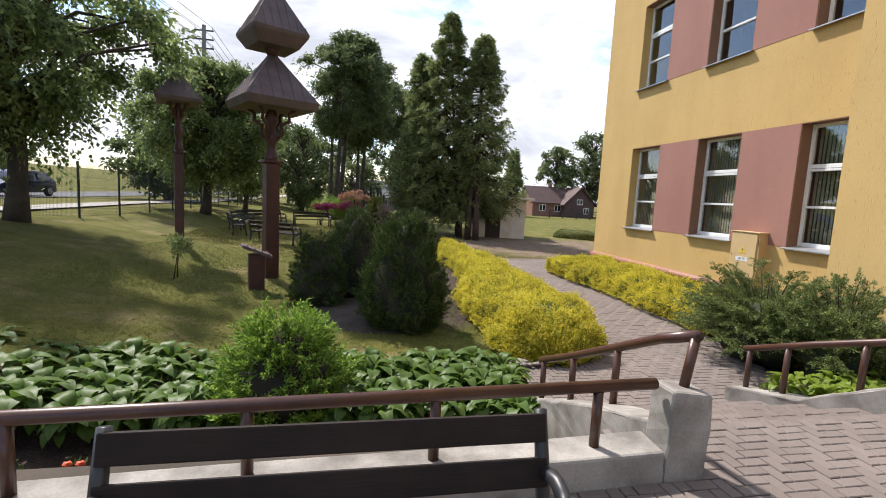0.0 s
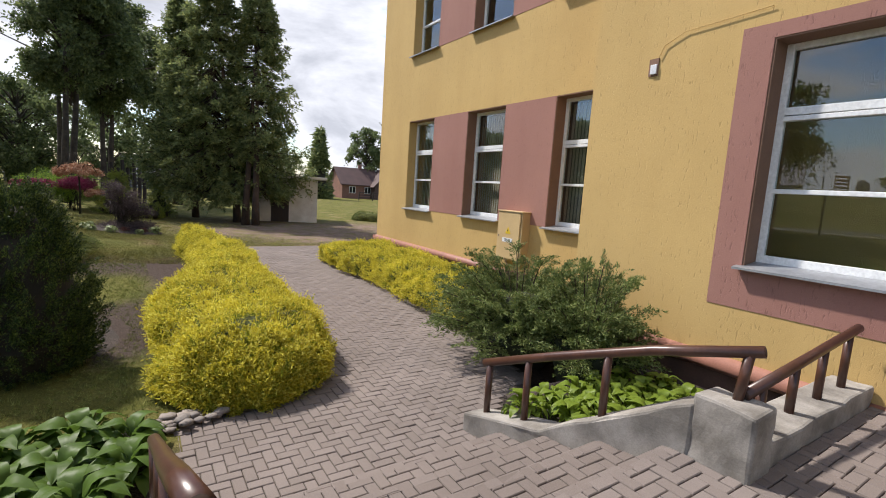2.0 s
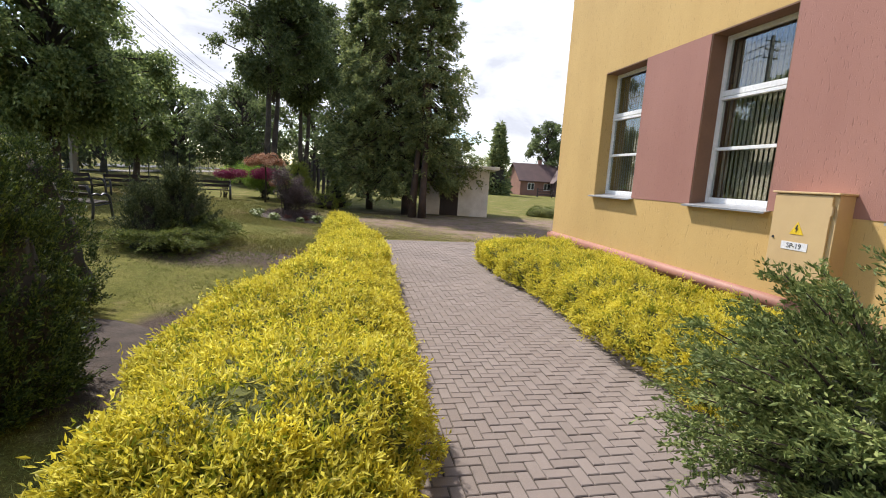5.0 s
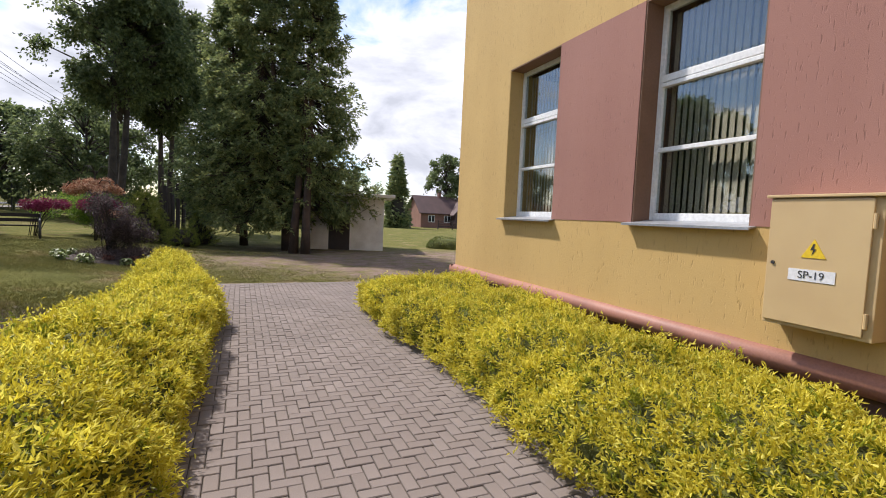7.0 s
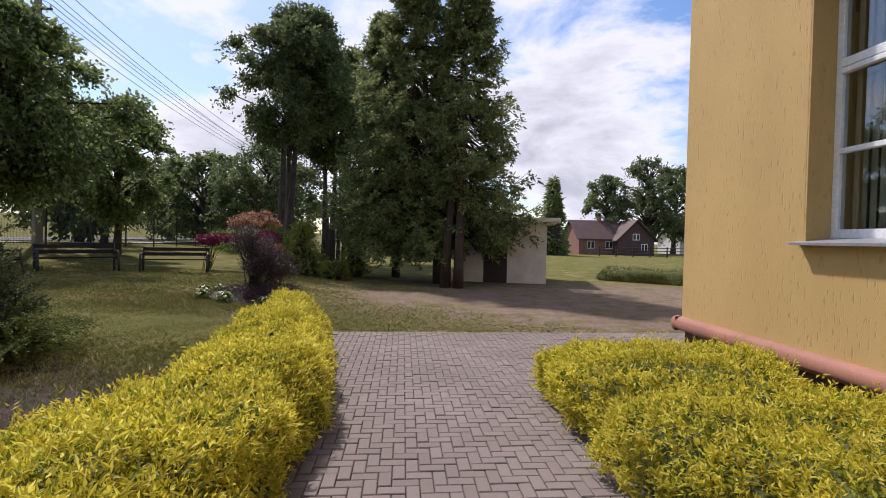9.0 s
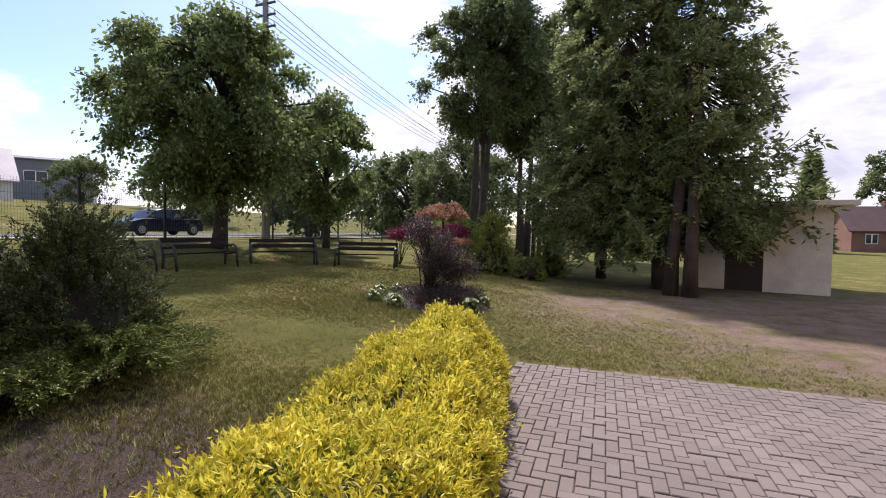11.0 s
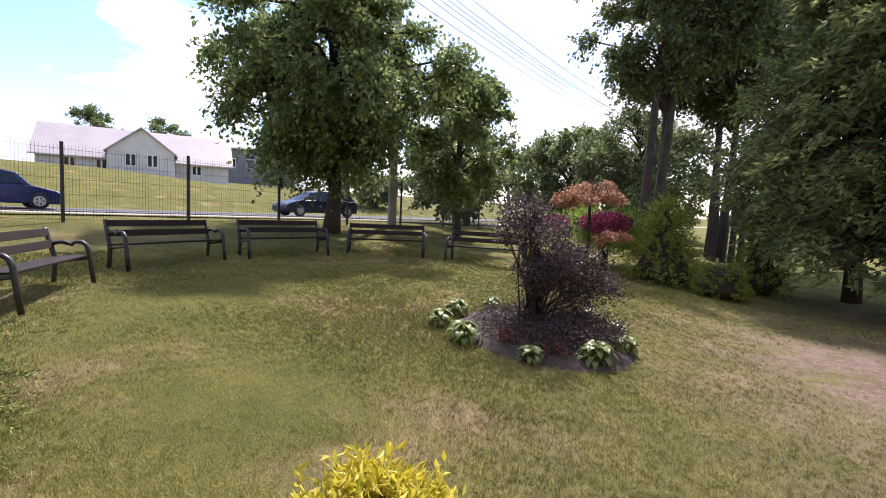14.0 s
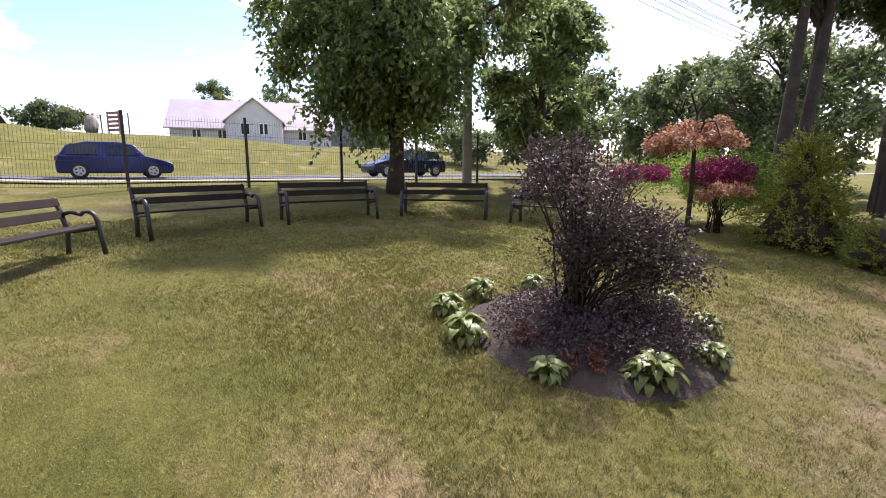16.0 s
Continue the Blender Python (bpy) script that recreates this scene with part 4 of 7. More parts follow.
def tree(name, x, y, h, clear, trunk_r, crown_r, n, mat, bark, label, seed, droop=0.0, leaf=0.13, lean=(0, 0), clumps=26, trunks=1, flat=0.55, category="tree"):
    """A tapered trunk with forking limbs and a crown of many leaf clumps with gaps."""
    rng = np.random.default_rng(seed)
    z = gz(x, y) - 0.05
    top = empty(name, pose(x, y, z), label, category)
    cl = []
    mid = (h + clear) / 2
    ry = (h - clear) / 2
    for i in range(int(clumps * 2.6)):
        a, u = rng.uniform(0, 2 * math.pi), rng.uniform(-1, 1)
        rr = crown_r * math.sqrt(max(0.05, 1 - u * u)) * rng.uniform(0.3, 1.1)
        s = crown_r * rng.uniform(0.13, 0.27)
        cl.append((math.cos(a) * rr + lean[0] * (u + 1) / 2, math.sin(a) * rr + lean[1] * (u + 1) / 2, mid + u * ry * 0.88, s, s, s * flat))
    tr = bmesh.new()
    for k in range(trunks):
        bx, by = (rng.normal() * 0.9, rng.normal() * 0.9) if k else (0, 0)
        pts = [(bx + lean[0] * t + 0.12 * math.sin(3 * t + k), by + lean[1] * t + 0.1 * math.sin(4 * t + 1 + k), h * 0.86 * t) for t in np.linspace(0, 1, 9)]
        add_tube(tr, pts, [trunk_r * (1.25 if i == 0 else 1.0) * (1 - 0.9 * i / 8) + 0.012 for i in range(9)], 10)
    part("trunk", tr, bark, top, smooth=True)
    lb = bmesh.new()
    for c in cl:
        t = max(clear * 0.7, c[2] - abs(c[0] - lean[0]) * 0.7 - 0.5 * rng.random())
        b = Vector((lean[0] * t / h, lean[1] * t / h, min(t, h * 0.75)))
        e = Vector(c[:3])
        m = (b + e) / 2 + Vector((0, 0, 0.18 * (e - b).length))
        add_tube(lb, [b, m, e, e + (e - m) * 0.5], [trunk_r * 0.36, trunk_r * 0.22, trunk_r * 0.12, 0.006], 5)
    tagged(part("branching", lb, bark, top, smooth=True), kind="stuff")
    pos, ax = twig_leaves(cl, np.array([lean[0] * 0.5, lean[1] * 0.5, mid - ry * 0.3]), n, rng, droop, leaf)
    tagged(part("crown", leaf_cloud("crown", pos, ax, leaf, leaf * 0.62, rng), mat, top), kind="stuff")
    return top


tree("lime_tree", -5.8, 22.8, 6.7, 1.9, 0.2, 2.8, 64000, L_BROAD, BARK, "broad weeping deciduous tree behind the benches", 11, 0.8, 0.14, (0.2, 0), 44)
tree("lime_tree", -5.1, 27.4, 5.5, 1.5, 0.13, 1.8, 24000, L_BROAD, BARK, "small round-crowned deciduous tree with drooping twigs", 12, 0.6, 0.15, (0, 0), 26)
tree("lime_tree", -6.3, 11.6, 6.6, 2.1, 0.19, 2.8, 42000, L_BROAD, BARK, "leafy deciduous tree by the wire fence", 13, 0.8, 0.13, (0, 0), 36)
tree("maple_tree", -3.4, 40.3, 6.8, 0.8, 0.16, 3.1, 17000, L_FAR, BARK, "dense dark green deciduous tree", 14, 0.2, 0.2, (0, 0), 30, 1, 0.85)
tree("maple_tree", -8.8, 32.8, 6.0, 0.9, 0.14, 2.5, 11000, L_FAR, BARK, "dense dark green deciduous tree by the fence", 15, 0.2, 0.2, (0, 0), 24, 1, 0.85)
tree("tall_lime_tree", -0.3, 32.4, 12.0, 5.7, 0.19, 2.6, 46000, L_FAR, BARK, "tall bare-trunked deciduous tree with a high crown", 16, 0.3, 0.17, (0.6, 0), 46, 2, 0.8)
tree("tall_lime_tree", 1.2, 36.3, 11.6, 5.5, 0.17, 2.7, 36000, L_FAR, BARK, "tall bare-trunked deciduous tree with a high crown", 17, 0.3, 0.19, (0.3, 0), 42, 3, 0.8)
tree("tall_lime_tree", 5.0, 39.0, 11.0, 2.6, 0.28, 2.6, 15000, L_FAR, BARK, "tall deciduous tree at the edge of the grove", 18, 0.3, 0.24, (0, 0), 34, 1, 0.9)
tree("far_tree", 37.0, 80.0, 12.5, 2.5, 0.3, 3.2, 7000, L_FAR, BARK, "distant round-crowned green tree", 19, 0.2, 0.4, (0, 0), 26, 1, 0.9)
tree("far_tree", 44.0, 80.0, 15.5, 3.0, 0.4, 4.6, 10000, L_FAR, BARK, "distant broad-crowned green tree", 20, 0.2, 0.4, (0, 0), 34, 1, 0.9)
tree("far_tree", 49.5, 82.0, 14.5, 3.0, 0.4, 4.0, 8000, L_FAR, BARK, "distant broad-crowned green tree", 21, 0.2, 0.4, (0, 0), 30, 1, 0.9)
for k, (x, y, h, r) in enumerate(((-9.0, 44, 6.5, 3.2), (-4.5, 49, 7.0, 3.2), (0.5, 55, 7.5, 3.4), (9.5, 58, 7.0, 3.0), (24, 90, 9, 4), (17, 84, 8, 3.5), (-12, 36, 5.5, 2.6), (-15, 52, 7, 3.5))):
    tree("far_tree", x, y, h, 0.8, 0.2, r, 6500, L_FAR, BARK, "dark deciduous tree in the belt behind the lawn", 30 + k, 0.2, 0.34, (0, 0), 26, 1, 0.85)


def conifer(name, x, y, h, r, n, mat, bark, label, seed, spray=0.2, up=0.6, base=0.12, power=0.7, tips=1, clear=0.0, category="conifer", width=0.35, trunks=None):
    """A ragged cone of overlapping flat sprays round a trunk; tips > 1 gives several leaders."""
    rng = np.random.default_rng(seed)
    z = gz(x, y) - 0.03
    top = empty(name, pose(x, y, z), label, category)
    tb = bmesh.new()
    leaders = [(0, 0, 1.0)] + [(r * 0.42 * math.cos(2.4 * k + seed), r * 0.42 * math.sin(2.4 * k + seed), rng.uniform(0.86, 0.96)) for k in range(1, tips)]
    for k, (lx, ly, s) in enumerate(leaders):
        bx, by = trunks[k % len(trunks)] if trunks else (lx * 0.3, ly * 0.3)
        add_tube(tb, [(bx, by, 0), (bx * 0.9 + lx * 0.1, by * 0.9 + ly * 0.1, h * 0.15), (bx * 0.5 + lx * 0.5, by * 0.5 + ly * 0.5, h * 0.4), (lx, ly, h * s * 0.96)], [base * 1.25, base, base * 0.7, 0.01], 8)
    part("trunk", tb, bark, top, smooth=True)
    per = n // len(leaders)
    pos, ax = [], []
    for lx, ly, s in leaders:
        hh = h * s
        nb = max(30, per // 70)
        for b in range(nb):
            t = rng.random() ** 1.25
            zc = clear + (hh - clear) * t
            a = rng.uniform(0, 2 * math.pi)
            rad = r * (1 - t) ** power * (0.62 if tips > 1 else 1.0) * (rng.uniform(0.6, 1.15) if clear < 0.3 else rng.uniform(0.4, 1.32)) + 0.02
            if t < 0.12:
                rad *= 0.75 + 2 * t
            k = per // nb
            u = rng.random(k) ** 0.6
            dirv = np.array([math.cos(a), math.sin(a), 0])
            sidev = np.array([-math.sin(a), math.cos(a), 0])
            if clear >= 0.3:
                rad *= 0.72 + 0.55 * abs(math.sin(zc * 2.3 + a * 1.5)) + 0.25 * (rng.random() > 0.85)
            spread = rad * (0.24 if clear < 0.3 else 0.17) + spray * (0.7 if clear < 0.3 else 0.6)
            p = np.outer(u * rad, dirv) + np.outer(rng.normal(size=k) * spread * (0.35 + 0.6 * (1 - u)), sidev)
            rise = up * rad * 0.55 * (u - 0.75)
            p[:, 2] = rise + rng.normal(size=k) * spread * 0.55
            pos.append(p + [lx, ly, zc])
            ax.append(dirv * 0.9 + np.array([0, 0, up]) + rng.normal(size=(k, 3)) * 0.45)
    pos, ax = np.concatenate(pos), np.concatenate(ax)
    pos[:, 2] = np.maximum(pos[:, 2], 0.02)
    part("foliage", leaf_cloud("foliage", pos, ax, spray, spray * width, rng, 0.15), mat, top)
    if clear < 0.3:
        nb = 14
        cone = bmesh.new()
        rings = []
        for i in range(8):
            t = i / 7
            rad = r * (1 - t) ** power * 0.66 * (0.8 if i == 0 else 1) + 0.01
            rings.append([cone.verts.new((rad * (1 + 0.2 * lump((math.cos(q), math.sin(q), t * 3), 2, seed)) * math.cos(q), rad * (1 + 0.2 * lump((math.cos(q), math.sin(q), t * 3), 2, seed)) * math.sin(q), 0.03 + h * 0.9 * t)) for q in np.linspace(0, 2 * math.pi, nb, endpoint=False)])
        for a, b in zip(rings, rings[1:]):
            for k in range(nb):
                cone.faces.new((a[k], a[(k + 1) % nb], b[(k + 1) % nb], b[k]))
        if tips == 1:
            # Solid dark cone in place of the shade between the sprays.
            part("core", cone, TWIG_AND_SHADE, top, "dark solid body standing for the shade inside the conifer", smooth=True)
        else:
            cone.free()
    return top


def thuja(x, y, h, r, n, label, seed, clear, stems, lean=(0.0, 0.0)):
    """A tall thuja: bare stems, drooping branches of uneven length that turn up at the tip and carry hanging flat sprays."""
    rng = np.random.default_rng(seed)
    top = empty("tall_thuja", pose(x, y, gz(x, y) - 0.03), label, "conifer")
    for bx, by in stems:
        pts = [(bx, by, 0), (bx * 0.95, by * 0.95, h * 0.1), (bx * 0.6 + lean[0] * 0.3, by * 0.6 + lean[1] * 0.3, h * 0.35), (lean[0], lean[1], h * 0.95)]
        part("stem", tube(pts, [0.19, 0.15, 0.11, 0.012], 8), BARK_RED, top, smooth=True)
    wood = bmesh.new()
    pos, ax = [], []
    branches, sprays = 330, 13
    per = max(5, n // (branches * sprays))
    for b in range(branches):
        t = (b + rng.random()) / branches
        t = t ** 1.15
        zc = clear + (h - clear) * t
        a = rng.uniform(0, 2 * math.pi)
        rad = r * (1 - t) ** 0.7 * rng.uniform(0.55, 1.12) * (0.8 + 0.2 * math.sin(a * 2 + zc * 1.3 + seed)) + 0.12
        if t < 0.12:
            rad *= 0.7 + 2.5 * t
        d = np.array([math.cos(a), math.sin(a), 0])
        side = np.array([-d[1], d[0], 0])
        root = np.array([lean[0] * t, lean[1] * t, zc])
        sag = (0.42 if t < 0.6 else 0.15 - 0.9 * (t - 0.6)) * rad
        way = lambda u: root + d * rad * u + np.array([0, 0, -sag * math.sin(u * 2.2) + 0.14 * rad * u ** 3])
        add_tube(wood, [way(u) for u in (0, 0.4, 0.75, 1.0)], [0.03, 0.02, 0.012, 0.004], 4, False)
        for _ in range(sprays):
            u0 = rng.uniform(0.22, 1.0) ** 0.8
            out = unit((d * rng.uniform(0.4, 1.0) + side * rng.normal() * 0.75 + np.array([0, 0, rng.uniform(-0.75, 0.25)]))[None])[0]
            ln = rng.uniform(0.28, 0.62) * (0.6 + 0.4 * (1 - t))
            u = rng.random(per)
            p = way(u0) + np.outer(u * ln, out) + rng.normal(size=(per, 3)) * (0.055 * (1.25 - u))[:, None]
            p[:, 2] -= 0.22 * ln * u * u
            pos.append(p)
            ax.append(out + rng.normal(size=(per, 3)) * 0.5)
    tagged(part("branching", wood, BARK_RED, top), kind="stuff")
    tagged(part("foliage", leaf_cloud("foliage", np.concatenate(pos), np.concatenate(ax), 0.16, 0.06, rng, 0.15), L_THUJA, top), kind="stuff")
    return top


thuja(5.7, 26.6, 12.1, 3.1, 66000, "tall dark thuja with ragged drooping sprays and bare stems", 41, 1.6, [(0.9, -0.9), (1.15, 0.5)])
thuja(7.5, 26.0, 11.0, 3.1, 64000, "tall dark thuja beside the shed with several stems", 42, 1.7, [(-0.75, -1.5), (-0.35, -1.7)])
thuja(4.5, 28.0, 10.2, 2.4, 40000, "slimmer dark thuja at the edge of the clump", 40, 1.9, [(0.6, 0.4)])


def finger_conifer(name, x, y, h, r, n, mat, label, seed, finger=0.2, up=1.0, power=0.45, waist=0.3, leaf=0.04, thin=0.02, fat=0.34, per=36):
    """A dense small conifer: a dark body bristling with finger-like sprigs that point out and up."""
    rng = np.random.default_rng(seed)
    top = empty(name, pose(x, y, gz(x, y) - 0.02), label, "conifer")
    shape = lambda t: r * (1 - t) ** power * (1.0 if t > waist else 0.68 + 0.32 * math.sin(t / waist * math.pi / 2))
    part("trunk", tube([(0, 0, 0), (0, 0, h * 0.5), (0, 0, h * 0.9)], [0.05, 0.035, 0.01], 6), BARK_RED, top, smooth=True)
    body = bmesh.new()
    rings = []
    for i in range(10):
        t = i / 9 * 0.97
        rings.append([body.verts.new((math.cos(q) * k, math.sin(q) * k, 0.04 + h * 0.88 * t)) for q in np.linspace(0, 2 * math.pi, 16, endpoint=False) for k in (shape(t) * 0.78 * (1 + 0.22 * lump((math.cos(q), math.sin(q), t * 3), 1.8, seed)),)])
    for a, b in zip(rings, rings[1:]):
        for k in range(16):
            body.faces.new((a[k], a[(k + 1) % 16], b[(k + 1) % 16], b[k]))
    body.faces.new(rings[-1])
    # The body's dark colour stands for shade between the sprigs; it holds no twigs.
    part("core", body, TWIG_AND_SHADE, top, "dark solid body standing for the shade inside the conifer", smooth=True)
    m = n // per
    t = rng.random(m) ** 1.1 * 0.97
    a = rng.uniform(0, 2 * math.pi, m)
    rad = np.array([shape(q) for q in t]) * (0.82 + 0.2 * np.array([lump((math.cos(p), math.sin(p), q * 3), 1.8, seed) for p, q in zip(a, t)]) + rng.uniform(-0.1, 0.1, m))
    d = np.stack([np.cos(a), np.sin(a), np.zeros(m)], 1)
    root = d * rad[:, None] + np.stack([np.zeros(m), np.zeros(m), 0.03 + h * 0.93 * t], 1)
    way = unit(d * 0.8 + np.array([0, 0, up]) * (0.5 + t)[:, None] + rng.normal(size=(m, 3)) * 0.28)
    ln = finger * rng.uniform(0.5, 1.35, m)
    u = rng.random((m, per))
    pos = root[:, None] + way[:, None] * (ln[:, None] * u)[..., None] + rng.normal(size=(m, per, 3)) * (thin * (1.25 - u))[..., None]
    ax = np.repeat(way[:, None], per, 1) + rng.normal(size=pos.shape) * 0.5
    pos = pos.reshape(-1, 3)
    pos[:, 2] = np.maximum(pos[:, 2], 0.02)
    part("foliage", leaf_cloud("foliage", pos, ax.reshape(-1, 3), leaf, leaf * fat, rng, 0.15), mat, top)
    return top


finger_conifer("round_thuja", -0.02, 9.4, 1.42, 0.62, 30000, L_YEW, "small rounded dark green thuja on the lawn", 43, 0.13, 0.8, 0.4, 0.25, 0.03, 0.026, 0.36, 60)
finger_conifer("yew_bush", 1.5, 8.1, 1.98, 0.93, 84000, L_YEW, "plump upright dark green yew with lighter finger-like tips", 44, 0.2, 1.3, 0.52, 0.38, 0.032, 0.026, 0.36, 80)
finger_conifer("yew_bush", 0.75, 10.3, 1.95, 0.72, 20000, L_YEW, "dark upright yew behind the other conifers", 45, 0.2, 1.2, 0.6, 0.2, 0.035, 0.03, 0.36, 60)
finger_conifer("upright_juniper", 0.72, 14.75, 1.32, 0.72, 44000, L_DUSK, "dark grey-green upright juniper with several pointed tops", 46, 0.34, 1.0, 0.8, 0.3, 0.036, 0.024, 0.36, 70)
finger_conifer("upright_juniper", 0.35, 14.2, 1.0, 0.5, 22000, L_DUSK, "smaller dark grey-green juniper beside the upright one", 56, 0.32, 1.0, 0.85, 0.3, 0.036, 0.024, 0.36, 70)
finger_conifer("golden_spruce", 1.9, 26.0, 1.85, 0.88, 16000, L_GILT, "low yellow-green spruce with tiered branches", 47, 0.34, 0.3, 1.15, 0.1, 0.06, 0.028, 0.3, 30)
finger_conifer("golden_spruce", 3.5, 27.4, 1.5, 0.68, 11000, L_GILT, "small yellow-green spruce on the lawn", 48, 0.3, 0.3, 1.15, 0.1, 0.06, 0.026, 0.3, 30)
finger_conifer("globe_spruce", 3.1, 25.5, 0.66, 0.6, 9000, L_GILT, "flat round dwarf spruce", 49, 0.09, 0.5, 0.32)
finger_conifer("dwarf_spruce", -0.02, 5.0, 0.98, 0.72, 22000, L_SPRUCE, "round bright green dwarf spruce among the hostas", 50, 0.2, 0.6, 0.55, 0.3, 0.05, 0.022)
conifer("far_spruce", 24.5, 68.0, 9.5, 2.2, 5000, L_THUJA, BARK_RED, "distant dark spruce behind the shed", 51, 0.7, -0.1, 0.15, 0.8, 1)


def spread_juniper(name, x, y, arms, rx, ry, h, n, label, seed, mat=L_JUN, size=0.07):
    """A wide juniper: arching branches that carry flat sprays, tips reaching out of an uneven outline."""
    rng = np.random.default_rng(seed)
    top = empty(name, pose(x, y, gz(x, y)), label, "juniper")
    br = bmesh.new()
    pos, ax = [], []
    for k in range(arms):
        a = rng.uniform(0, 2 * math.pi)
        reach = rng.uniform(0.45, 1.08)
        e = np.array([math.cos(a) * rx * reach, math.sin(a) * ry * reach, h * rng.uniform(0.45, 1.1) * (1.15 - 0.6 * reach * reach * 0.8)])
        m = np.array([e[0] * 0.45, e[1] * 0.45, e[2] * 0.75 + 0.1])
        ts = np.linspace(0, 1, 6)
        curve = [(1 - t) ** 2 * np.zeros(3) + 2 * t * (1 - t) * m + t * t * e for t in ts]
        add_tube(br, curve, [0.02, 0.017, 0.013, 0.009, 0.006, 0.003], 5, False)
        sprigs = 18
        c = max(6, n // (arms * sprigs))
        for _ in range(sprigs):
            t = rng.uniform(0.25, 1.0)
            b = 2 * t * (1 - t) * m + t * t * e
            d = unit((2 * (1 - 2 * t) * m + 2 * t * e)[None])[0]
            out = d + np.array([-d[1], d[0], 0]) * rng.choice([-1, 1]) * rng.uniform(0.3, 1.1) + [0, 0, rng.uniform(-0.35, 0.3)]
            out = unit(out[None])[0]
            ln = rng.uniform(0.12, 0.30) * (0.6 + 0.4 * rx)
            u = rng.random(c)
            p = b + np.outer(u * ln, out) + rng.normal(size=(c, 3)) * 0.020 * (1.2 - u)[:, None]
            p[:, 2] -= 0.25 * ln * u * u
            pos.append(p)
            ax.append(out + rng.normal(size=(c, 3)) * 0.55)
    pos = np.concatenate(pos)
    pos[:, 2] = np.maximum(pos[:, 2], 0.03)
    tagged(part("branching", br, BARK_RED, top, smooth=True), kind="stuff")
    # Solid dark blob that stands for the shaded inside; the real branches are above.
    part("core", blob((0, 0, h * 0.32), (rx * 0.55, ry * 0.55, h * 0.34), seed, 0.35), BUSHCORE, top, "dark solid body standing for the shade inside the bush", smooth=True)
    part("foliage", leaf_cloud("foliage", pos, np.concatenate(ax), size, size * 0.34, rng, 0.1), mat, top)
    return top


spread_juniper("juniper_bush", 6.75, 6.15, 200, 1.05, 1.15, 1.3, 150000, "wide dark green juniper with ragged spreading branches by the wall", 61, L_JUN, 0.038)
spread_juniper("juniper_bush", 6.8, 5.1, 130, 0.68, 0.7, 1.3, 64000, "wide dark green juniper with ragged spreading branches by the wall", 62, L_JUN, 0.038)
spread_juniper("low_juniper", 0.92, 14.75, 110, 0.88, 0.82, 0.46, 70000, "low flat juniper with feathery spreading arms on the lawn", 63, L_FEATHER, 0.032)
spread_juniper("low_juniper", 0.75, 13.75, 70, 0.9, 0.75, 0.4, 42000, "low flat juniper with feathery spreading arms on the lawn", 64, L_FEATHER, 0.032)


def shrub(name, x, y, clumps, n, mat, stems, label, seed, leaf=0.05, category="shrub", stem_r=0.012, fill=0.8):
    """A loose shrub: several thin stems from one root and leaf clumps with gaps."""
    rng = np.random.default_rng(seed)
    top = empty(name, pose(x, y, gz(x, y)), label, category)
    sb = bmesh.new()
    for k in range(stems):
        c = clumps[k % len(clumps)]
        e = Vector(c[:3]) + Vector(rng.normal(size=3) * 0.3 * c[3])
        b = Vector((rng.normal() * 0.08, rng.normal() * 0.08, 0))
        m = b * 0.5 + e * 0.5 + Vector((-e.x * 0.18, -e.y * 0.18, 0.05))
        if k < 12:
            part("stem", tube([b, m, e, e + (e - m) * 0.35], [stem_r, stem_r * 0.75, stem_r * 0.4, 0.002], 5), TWIG_AND_SHADE, top, smooth=True)
        else:
            add_tube(sb, [b, m, e, e + (e - m) * 0.35], [stem_r, stem_r * 0.75, stem_r * 0.4, 0.002], 5)
    if stems > 12:
        tagged(part("branching", sb, TWIG_AND_SHADE, top, smooth=True), kind="stuff")
    else:
        sb.free()
    pos, ax = clump_leaves(clumps, n, rng, 0.1, fill)
    part("foliage", leaf_cloud("foliage", pos, ax, leaf, leaf * 0.55, rng), mat, top)
    return top


rs = np.random.default_rng(70)
ninebark = []
for _ in range(30):
    a, r = rs.uniform(0, 6.28), 0.44 * math.sqrt(rs.random())
    zc = rs.uniform(0.45, 1.42)
    ninebark.append((math.cos(a) * r * (0.7 + 0.3 * zc), math.sin(a) * r * (0.7 + 0.3 * zc), zc, 0.19, 0.19, 0.2))
ninebark += [(0.34 + rs.normal() * 0.2, 0.42 + rs.normal() * 0.2, rs.uniform(0.3, 0.9), 0.2, 0.22, 0.16) for _ in range(18)]
shrub("ninebark_shrub", 2.17, 19.82, ninebark, 13000, L_PURPLE, 60, "tall loose dark purple ninebark shrub in a round bed", 71, 0.04, "shrub", 0.011, 0.95)
low = [(math.cos(a) * r, math.sin(a) * r * 1.15, 0.14, 0.27, 0.27, 0.17) for a in np.linspace(0, 6.28, 13) for r in (0.3, 0.6)]
shrub("barberry_mat", 2.32, 19.9, low, 13000, L_PURPLE, 30, "low dark purple barberries round the tall shrub", 72, 0.032)
shrub("barberry_bush", 0.55, 26.0, [(rs.normal() * 0.24, rs.normal() * 0.2, 1.12 + rs.normal() * 0.08, 0.34, 0.34, 0.22) for _ in range(9)], 7000, L_MAGENTA, 12, "dense crimson cushion of a barberry bush", 73, 0.05)
shrub("barberry_bush", -0.95, 25.3, [(rs.normal() * 0.33, rs.normal() * 0.2, 0.98 + rs.normal() * 0.05, 0.22, 0.22, 0.16) for _ in range(9)], 5000, L_MAGENTA, 12, "long crimson cushion of a low barberry bush", 74, 0.05)
